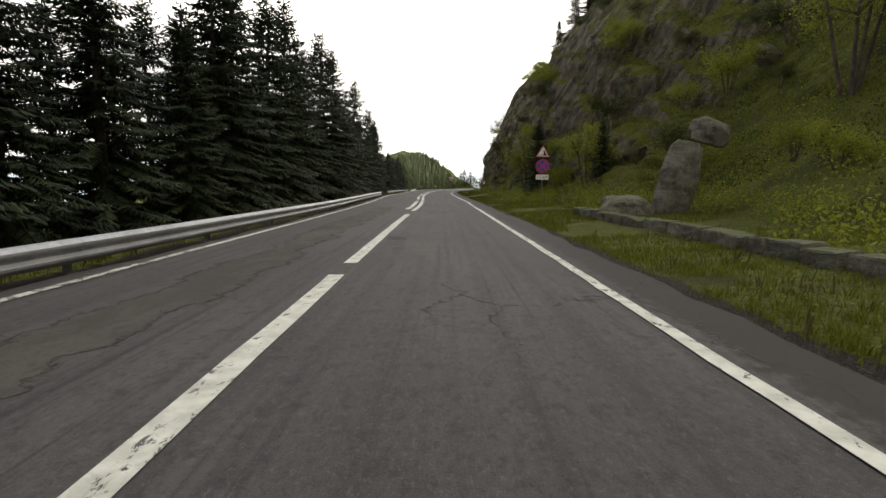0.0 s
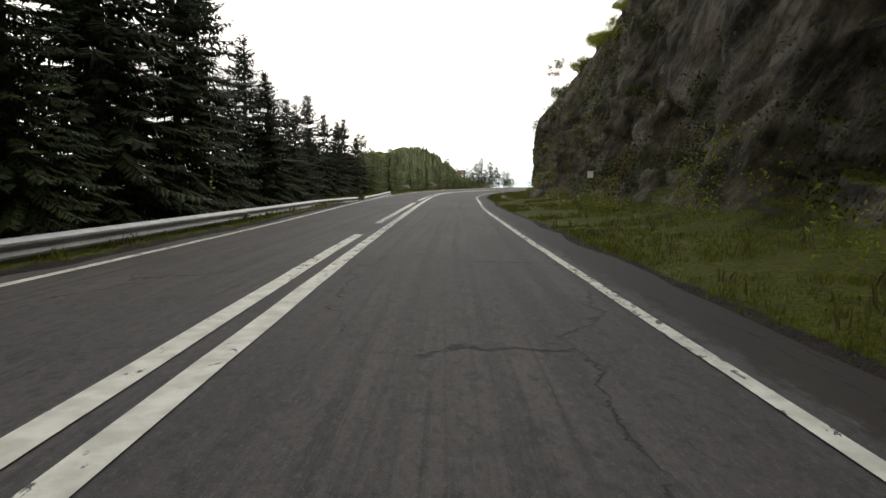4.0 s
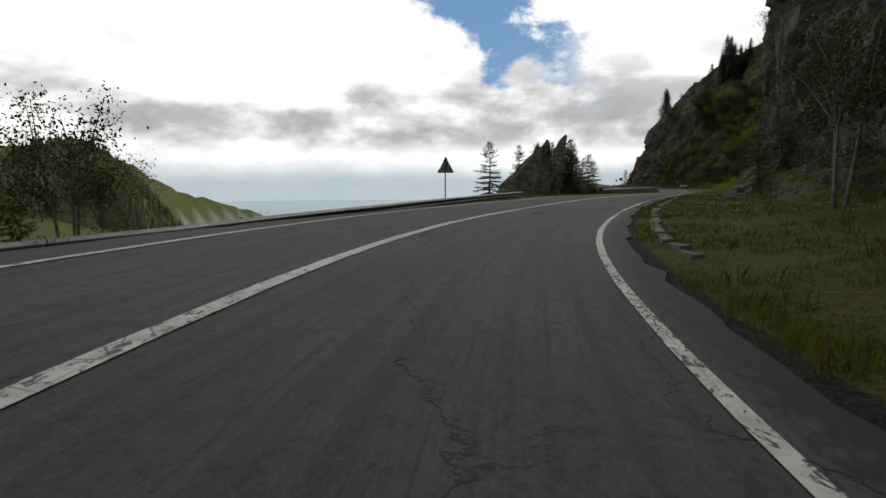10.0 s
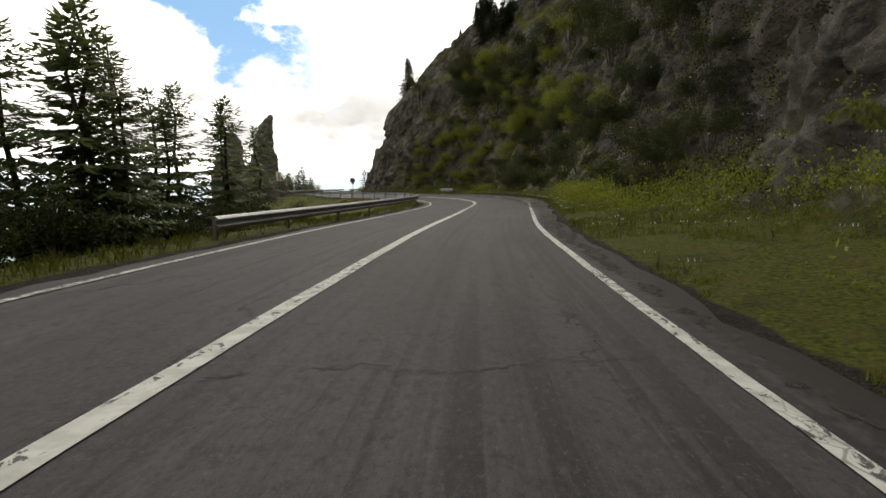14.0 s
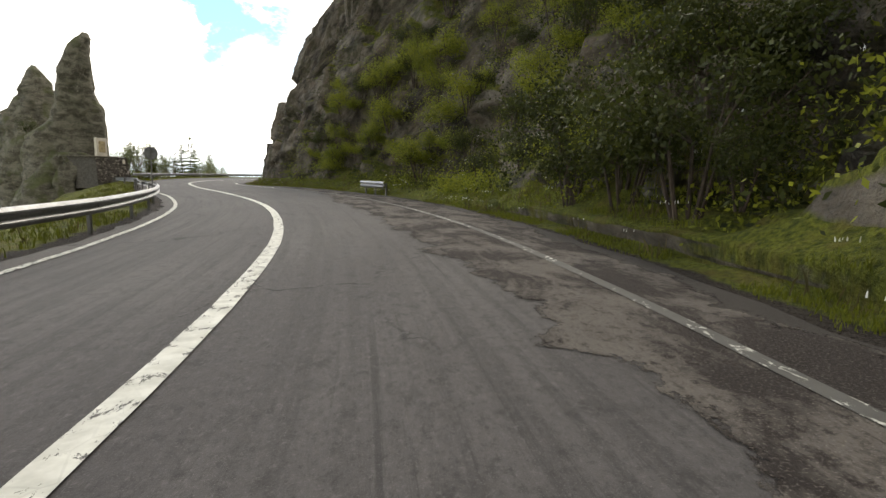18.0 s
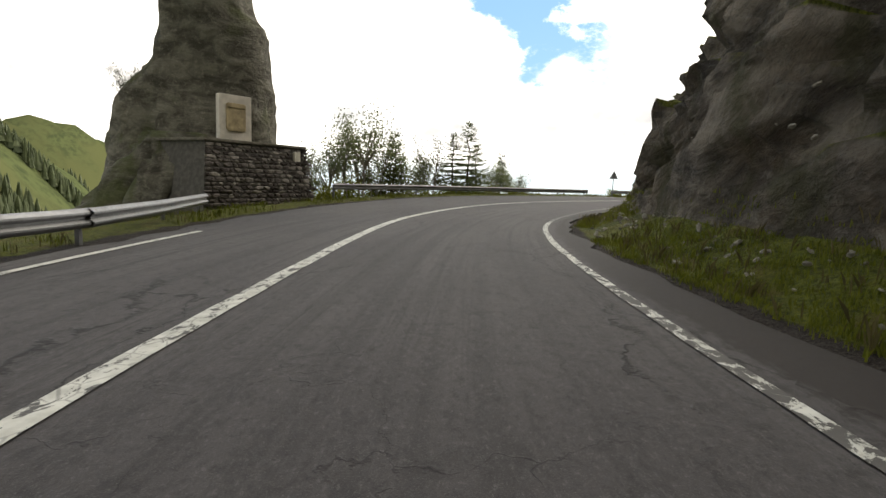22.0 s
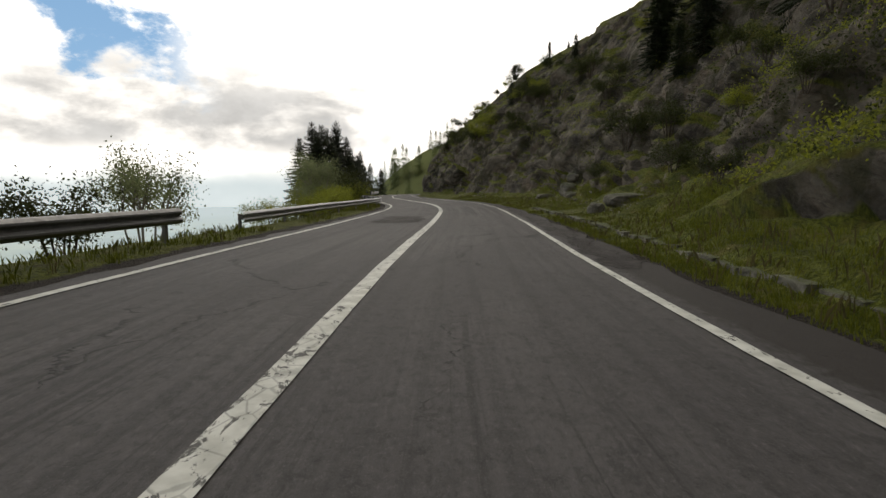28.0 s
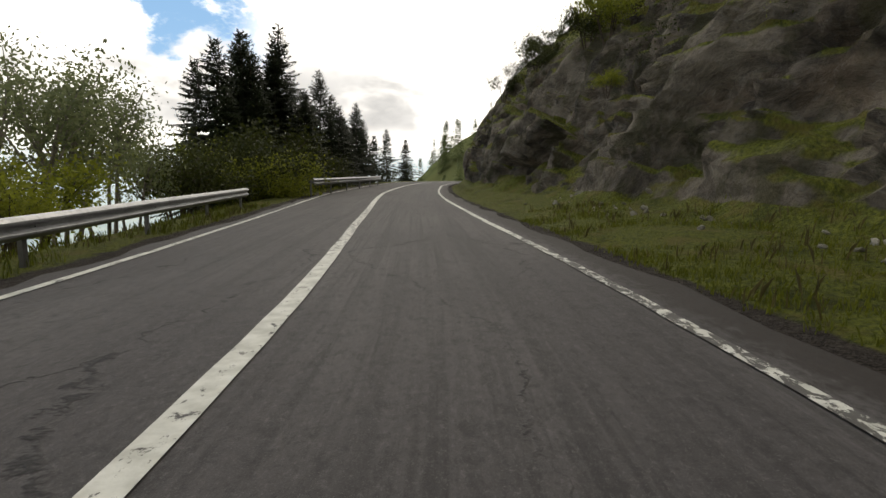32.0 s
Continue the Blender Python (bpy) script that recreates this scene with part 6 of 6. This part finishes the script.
def guard_rail(points, label, side=1, mat=None, lift=(0.0, 0.0), gap=4.0):
    """A steel rail on posts along the points (x, y); side: 1 with the road to its right going along, -1 to its left."""
    p = np.array(points, dtype=float)
    d = np.concatenate([[0], np.cumsum(np.linalg.norm(np.diff(p, axis=0), axis=1))])
    root = empty("guard_rail", pose(p[0][0], p[0][1], 0), label, "guard rail", "guard rails")
    inv = root.matrix_world.inverted()
    n = max(1, int(round(d[-1] / gap)))
    ends = np.linspace(0, d[-1], n + 1)

    def spline(t):
        return np.stack([np.interp(t, d, p[:, 0]), np.interp(t, d, p[:, 1])], -1)
    for k in range(n):
        t = np.linspace(ends[k], min(d[-1], ends[k + 1] + 0.25), 5)
        c = spline(t)
        tan = np.gradient(c, axis=0)
        tan /= np.linalg.norm(tan, axis=1)[:, None]
        out = np.stack([tan[:, 1], -tan[:, 0]], 1) * side
        shape = RAIL_SHAPE + [(x - 0.008, z) for x, z in RAIL_SHAPE[::-1]]
        m = len(shape)
        v = []
        for j in range(5):
            h = np.interp(t[j] / d[-1], [0, 1], lift)
            for x, z in shape:
                q = c[j] + out[j] * (x + 0.003 * (k % 2))
                v.append((q[0], q[1], z + h))
        f = [(j * m + a, j * m + (a + 1) % m, (j + 1) * m + (a + 1) % m, (j + 1) * m + a) for j in range(4) for a in range(m)]
        f += [tuple(range(m))[::-1], tuple(4 * m + a for a in range(m))]
        v = np.array(v) - np.array([p[0][0], p[0][1], 0])
        part_mesh("rail_section", mesh_of("rail_section", v, f, mat or STEEL), root)
    for k in range(n + 1):
        t = min(max(ends[k], 0.25), d[-1] - 0.25)
        c, c2 = spline(np.array([t]))[0], spline(np.array([min(t + 0.2, d[-1]), max(t - 0.2, 0)]))
        tan = c2[0] - c2[1]
        tan /= np.linalg.norm(tan)
        h = float(np.interp(t / d[-1], [0, 1], lift))
        out = np.array([tan[1], -tan[0]]) * side
        turn = math.degrees(math.atan2(out[1], out[0])) + 90
        q = c - out * 0.13
        post = part_mesh("post", POST, root, "", pose(q[0] - p[0][0], q[1] - p[0][1], h, 0, 0, turn))
        b = c + out * 0.022
        part_mesh("bolt", BOLT, root, "", pose(b[0] - p[0][0], b[1] - p[0][1], 0.595 + h, 0, 0, turn))
    return root


def line_of(*su):
    out = []
    for (s0, u0), (s1, u1) in zip(su, su[1:]):
        n = max(1, int(abs(s1 - s0) / 2))
        out += [tuple(float(c) for c in at(s0 + (s1 - s0) * k / n, u0 + (u1 - u0) * k / n)) for k in range(n)]
    return out + [tuple(float(c) for c in at(*su[-1]))]


guard_rail(line_of((-30, -4.8), (8, -4.6), (22, -4.55), (35, -4.8), (47.8, -4.9)), "long galvanised guard rail beside dark spruces", 1, None, (-0.41, -0.29))
guard_rail(line_of((58, -5.4), (70, -5.8), (77, -6.1), (83, -5.6)), "galvanised guard rail dipping towards its end", 1, None, (-0.35, -0.46))
guard_rail(line_of((83.3, -5.3), (89, -5.3), (95.5, -5.6)), "short bent galvanised guard rail", 1, None, (-0.46, -0.36))
guard_rail(line_of((130.8, -8.6), (132.6, -7.9), (136, -7.5), (139, -7.0), (142, -6.4), (150, -6.1), (160, -6.2), (170.5, -6.7)), "galvanised guard rail round the outer bend", 1, STEEL_DARK, (-0.50, -0.18))
guard_rail(line_of((191.3, -6.0), (200, -5.5), (212, -5.0), (222, -4.8), (232, -4.6), (243, -5.2), (253, -5.6), (262, -5.8), (268, -6.0), (271, -6.9), (274.5, -8.6)), "long galvanised guard rail leading to the monument", 1, None, (-0.18, -0.27))
guard_rail(line_of((283.4, -10.4), (290, -9.8), (298, -8.4), (303, -7.3), (307.3, -6.4)), "galvanised guard rail on the outer bend", 1, STEEL_DARK, (0.03, 0.03))
guard_rail(line_of((310.9, -5.7), (319, -5.7), (328, -5.5)), "short guard rail beside the warning sign", 1, STEEL_DARK, (0.04, 0.0))
guard_rail(line_of((332, -6.0), (341, -6.1), (350, -5.6), (358, -4.95), (366, -5.4), (377.2, -6.2)), "galvanised guard rail above the plain", 1, None, (-0.24, -0.26))
guard_rail([(202.4, 282.6), (212, 287.6), (221.2, 292.3)], "short guard rail on the far bend")
guard_rail([(98.15, 197.35), (99.9, 200.3)], "very short new white guard rail", -1, None, (0, 0), 1.8)


# ---------------------------------------------------------------- signs
def disc_mesh(bm, r, y0, y1, n=28):
    return prism(bm, [(math.cos(k * math.tau / n) * r, math.sin(k * math.tau / n) * r) for k in range(n)], y0, y1)


def triangle(side):
    h = side * 0.866
    pts = []
    for cx, cz, a in ((0, h, 90), (-side / 2, 0, 210), (side / 2, 0, 330)):
        for da in (50, 25, 0, -25, -50):
            pts.append((cx * 0.93 + 0.03 * math.cos(radians(a + da)), (cz - h / 3) * 0.93 + h / 3 + 0.03 * math.sin(radians(a + da))))
    return pts


def sign_pole(root, top, r=0.03):
    bm = bmesh.new()
    tube(bm, (0, 0.04, -0.5), (0, 0.04, top), r, r, 10)
    part("pole", bm, STEEL_DARK, root)


def warning_back(p, turn, low, label, side=0.9):
    """A triangular sign seen from behind: bare metal, with its bracket."""
    root = empty("warning_sign", pose(p[0], p[1], p[2], 0, 0, turn), label, "road sign", "road signs")
    sign_pole(root, low + side * 0.7)
    bm = prism(bmesh.new(), [(x, z + low) for x, z in triangle(side)], 0.0, 0.006)
    part("plate", bm, GREY_PAINT, root, "bare grey back of the plate")
    bm = prism(bmesh.new(), [(x, z + low) for x, z in triangle(side * 0.97)], -0.010, -0.002)
    part("face", bm, RED, root)
    for z in (low + 0.16, low + 0.42):
        part("bracket", box(bmesh.new(), -0.16, 0.007, z, 0.16, 0.03, z + 0.035, 0.004), STEEL_DARK, root)


def lettering(text, size, parent, m, mat):
    cu = bpy.data.curves.new("writing", "FONT")
    cu.body, cu.size, cu.extrude = text, size, 0.002
    cu.align_x, cu.align_y = "CENTER", "CENTER"
    tmp = bpy.data.objects.new("writing", cu)
    me = bpy.data.meshes.new_from_object(tmp)
    me.materials.clear()
    me.materials.append(mat)
    bpy.data.objects.remove(tmp)
    part_mesh("writing", me, parent, "", m)


def rockfall_sign(p, turn):
    root = empty("road_sign", pose(p[0], p[1], p[2], 0, 0, turn), "rockfall warning over blue no-stopping disc on a pole", "road sign", "road signs")
    sign_pole(root, 3.35)
    low = 2.75
    tri = part("warning_triangle", prism(bmesh.new(), [(x, z + low) for x, z in triangle(0.86)], -0.012, 0.0), RED, root, "red-edged warning triangle")
    part("field", prism(bmesh.new(), [(x * 0.76, (z - 0.25) * 0.76 + 0.25 + low) for x, z in triangle(0.86)], -0.017, -0.012), WHITE, tri)
    part("symbol", prism(bmesh.new(), [(0.02, low + 0.12), (0.24, low + 0.12), (0.13, low + 0.24), (0.07, low + 0.40), (0.03, low + 0.42), (0.05, low + 0.28)], -0.021, -0.017), BLACK, tri)
    for x, z in ((-0.03, 0.30), (-0.07, 0.21), (-0.03, 0.15), (-0.12, 0.13)):
        part("symbol", prism(bmesh.new(), [(x - 0.02, low + z - 0.015), (x + 0.02, low + z - 0.02), (x + 0.025, low + z + 0.015), (x - 0.01, low + z + 0.025)], -0.021, -0.017), BLACK, tri)
    disc = part("disc", disc_mesh(bmesh.new(), 0.37, -0.012, 0.0), RED, root, "red-rimmed blue disc")
    disc.matrix_basis = pose(0, 0, 2.32)
    part("field", disc_mesh(bmesh.new(), 0.315, -0.017, -0.012), BLUE, disc)
    for a in (45, -45):
        bar = part("cross_bar", box(bmesh.new(), -0.32, -0.021, -0.035, 0.32, -0.017, 0.035), RED, disc)
        bar.matrix_basis = pose(0, -0.0005 * (a > 0), 0, 0, a, 0)
    plate = part("distance_plate", box(bmesh.new(), -0.33, -0.012, 1.62, 0.33, 0.0, 1.88, 0.004), WHITE, root, "white plate with a distance")
    lettering("12 km", 0.22, plate, pose(0, -0.0125, 1.75, 90, 0, 0), BLACK)


rockfall_sign((4.89, 28.7, -0.2), 0)
warning_back((23.41, 154.78, -0.1), 125, 1.75, "triangular sign seen from its grey back")
warning_back((136.74, 251.14, -0.1), 105, 1.90, "triangular sign seen from behind at the rail", 0.82)


def round_back(p, turn, height):
    root = empty("round_sign", pose(p[0], p[1], p[2], 0, 0, turn), "round road sign seen from its grey back", "road sign", "road signs")
    sign_pole(root, height + 0.3)
    d = part("plate", disc_mesh(bmesh.new(), 0.33, 0.0, 0.006), GREY_PAINT, root)
    d.matrix_basis = pose(0, 0, height)
    f = part("face", disc_mesh(bmesh.new(), 0.32, -0.01, -0.002), RED, root)
    f.matrix_basis = pose(0, 0, height)
    for z in (height - 0.15, height + 0.12):
        part("bracket", box(bmesh.new(), -0.14, 0.007, z, 0.14, 0.03, z + 0.03, 0.004), STEEL_DARK, root)


round_back((94.77, 210.19, -0.2), 150, 2.17)


def chevron_board(p, turn, width, label):
    root = empty("chevron_board", pose(p[0], p[1], p[2], 0, 0, turn), label, "road sign", "road signs")
    for x in (-width * 0.42, 0, width * 0.42):
        bm = bmesh.new()
        tube(bm, (x, 0.04, -2.5), (x, 0.04, 2.3), 0.028, 0.028, 8)
        part("pole", bm, STEEL_DARK, root)
    board = part("board", box(bmesh.new(), -width / 2, -0.012, 1.60, width / 2, 0.0, 2.45, 0.005), WHITE, root, "white board with red arrows")
    n = 3
    for k in range(n):
        x = -width / 2 + width * (k + 0.18) / n
        w = width / n * 0.46
        part("arrow", prism(bmesh.new(), [(x, 1.68), (x + w, 1.68), (x + w * 2.0, 2.025), (x + w, 2.37), (x, 2.37), (x + w, 2.025)], -0.017, -0.012), RED, board)


chevron_board((0.36, 140.39, 0.64), -64, 2.9, "red and white chevron board on tall posts")
chevron_board((0.92, 140.32, 0.64), 98, 2.0, "second chevron board set at an angle")


# ---------------------------------------------------------------- milestone, plate, monument
def milestone(p, turn):
    root = empty("milestone", pose(p[0], p[1], p[2], 0, 0, turn), "red and white rounded milestone on a rough base", "milestone")
    part("base", box(bmesh.new(), -0.42, -0.34, -0.55, 0.42, 0.34, 0.0, 0.08), CONCRETE, root, "rough mossy concrete base")
    part("foot_band", box(bmesh.new(), -0.225, -0.15, 0.0, 0.225, 0.15, 0.23, 0.015), RED, root, "red band at the foot")
    part("body", box(bmesh.new(), -0.215, -0.14, 0.23, 0.215, 0.14, 0.74, 0.012), WHITE, root, "white painted body")
    arch = [(0.22 * math.cos(a), 0.74 + 0.22 * math.sin(a)) for a in np.linspace(0, math.pi, 13)]
    part("cap", prism(bmesh.new(), arch, -0.145, 0.145), RED, root, "rounded red cap")
    part("writing", box(bmesh.new(), -0.14, -0.143, 0.52, 0.14, -0.1405, 0.58), BLACK, root)
    part("writing", box(bmesh.new(), -0.10, -0.143, 0.40, 0.10, -0.1405, 0.46), BLACK, root)


milestone((13.82, 130.55, 0.18), -20)
_root = empty("marker_plate", pose(*spot(77.1, 5.72, 1.36), 0, 0, -20), "small white plate fixed to the cliff", "marker", "")
part("bracket", box(bmesh.new(), -0.02, 0.0, 0.10, 0.02, 1.2, 0.14), STEEL_DARK, _root)
part("plate", box(bmesh.new(), -0.12, -0.012, 0.0, 0.12, 0.0, 0.29, 0.004), WHITE, _root)


def monument():
    """A stone pedestal with sloping faces, a marble stele on it."""
    front_a, front_b, top = Vector((103.3, 235.1, 0)), Vector((107.75, 238.15, 0)), 2.22
    along = (front_b - front_a).normalized()
    back = Vector((-along.y, along.x, 0))
    length, depth = (front_b - front_a).length, 3.2
    turn = math.degrees(math.atan2(along.y, along.x))
    root = empty("monument_pedestal", pose(front_a.x, front_a.y, 0, 0, 0, turn), "rough stone pedestal below the rock spire", "pedestal")
    bm = bmesh.new()
    lean = 0.35
    base = [(-0.05, -0.0), (length + 0.05, -0.0), (length + 0.05, depth), (-0.05, depth)]
    crest = [(lean, lean), (length - lean, lean), (length - lean, depth - 0.1), (lean, depth - 0.1)]
    a = [bm.verts.new((x, y, -0.6)) for x, y in base]
    b = [bm.verts.new((x, y, top)) for x, y in crest]
    bm.faces.new(b), bm.faces.new(a[::-1])
    for k in range(4):
        bm.faces.new((a[k], a[(k + 1) % 4], b[(k + 1) % 4], b[k]))
    part("core", bm, MORTAR, root)
    part("coping", box(bmesh.new(), lean - 0.12, lean - 0.12, top, length - lean + 0.12, depth, top + 0.10, 0.02), CONCRETE, root, "pale concrete coping")
    rng = random.Random(4)
    stones = [rock_mesh("stone", 60 + k, 1, 1, 1, WALLSTONE, 0.55, 1, 0.9) for k in range(6)]

    def face(origin, right, up_lean, width, taper):
        z = -0.1
        while z < top - 0.08:
            h = rng.uniform(0.11, 0.22)
            f = (z + h / 2) / top
            x = taper * f
            while x < width - taper * f:
                w = rng.uniform(0.15, 0.46)
                c = origin + right * (x + w / 2) + up_lean * f + Vector((0, 0, z + h / 2))
                ob = part_mesh("stone", stones[rng.randrange(6)], root)
                ob.matrix_basis = Matrix.LocRotScale(c, Euler((0, rng.uniform(-0.08, 0.08), math.atan2(right.y, right.x))), (w * 0.62, 0.06 + rng.uniform(-0.02, 0.02), h * 0.62))
                x += w
            z += h
    face(Vector((0, 0, 0)), Vector((1, 0, 0)), Vector((0, lean, 0)), length, lean)
    face(Vector((length, 0, 0)), Vector((0, 1, 0)), Vector((-lean, 0, 0)), depth, 0.1)
    part("tablet", box(bmesh.new(), length - 0.95, 0.16, top - 0.55, length - 0.62, 0.26, top - 0.15, 0.01), MARBLE, root, "small white tablet")
    # the stele
    st = empty("stele", pose(104.45, 236.75, top + 0.1, 0, 0, turn - 8), "pale marble stele with a yellowed plaque", "stele")
    part("slab", box(bmesh.new(), -0.66, -0.12, 0, 0.66, 0.12, 1.68, 0.02), MARBLE, st)
    part("plaque", box(bmesh.new(), -0.40, -0.145, 0.40, 0.40, -0.122, 1.34, 0.008), PLAQUE, st, "yellowed writing plaque")
    for z0, z1 in ((1.20, 1.37), (0.34, 0.49)):
        part("ornament", box(bmesh.new(), -0.36, -0.18, z0, 0.36, -0.147, z1, 0.02), PLAQUE, st, "worn bronze relief band")
    for k in range(5):
        part("writing", box(bmesh.new(), -0.27, -0.1480, 0.60 + k * 0.11, 0.27 - 0.05 * (k % 2), -0.1455, 0.63 + k * 0.11), PLAQUE, st)


monument()


# ---------------------------------------------------------------- kerbs and low walls
def kerb(name, label, s0, s1, off, size, mat, gap, rng, jitter, lost=0.0):
    """A row of blocks along the inner edge of the road, each a piece of its own."""
    root = empty(name, Matrix(), label, "kerb")
    root["kind"] = "structure"
    bm = bmesh.new()
    box(bm, -0.5, -0.5, -0.5, 0.5, 0.5, 0.5, 0.07)
    for v in bm.verts:
        v.co += Vector((rng.uniform(-0.03, 0.03), rng.uniform(-0.03, 0.03), rng.uniform(-0.03, 0.03)))
    me = bpy.data.meshes.new("kerb_stone")
    bm.to_mesh(me)
    bm.free()
    me.materials.append(mat)
    s = s0
    while s < s1:
        if rng.random() < lost:
            s += gap
            continue
        u = off(s) + rng.uniform(-jitter, jitter)
        p = spot(s, float(u), size[2] / 2 - 0.12 + rng.uniform(-jitter, jitter) * 0.5)
        ob = part_mesh("kerb_stone", me, root)
        ob.matrix_basis = Matrix.LocRotScale(p, Euler((radians(rng.uniform(-4, 4)), radians(rng.uniform(-5, 5)), radians(heading(s) + rng.uniform(-4, 4)))), (size[0], gap * rng.uniform(0.86, 0.98), size[2]))
        s += gap


_k = random.Random(12)
kerb("low_wall", "low mossy stone edging below the grassy bank", -20, 19, lambda s: ROAD_R(s) + 2.3, (0.35, 1, 0.46), ROCK_DARK, 0.7, _k, 0.05)
kerb("concrete_kerb", "broken old concrete kerb beside the grass", 143, 179, lambda s: ROAD_R(s) + 0.75, (0.22, 1, 0.21), CONCRETE, 1.1, _k, 0.06, 0.05)
kerb("broken_kerb", "sunken broken kerb overgrown with grass", 90, 141, lambda s: ROAD_R(s) + 1.25, (0.26, 1, 0.20), CONCRETE, 0.9, _k, 0.07, 0.12)
kerb("drain_kerb", "worn broken concrete edge of the roadside drain", 284, 306, lambda s: ROAD_R(s) + 0.75, (0.24, 1, 0.17), CONCRETE, 0.8, _k, 0.09, 0.35)
kerb("stone_edging", "low mossy stone edging along the ledge", 316, 346, lambda s: ROAD_R(s) + 0.9, (0.26, 1, 0.24), ROCK_DARK, 0.75, _k, 0.05)
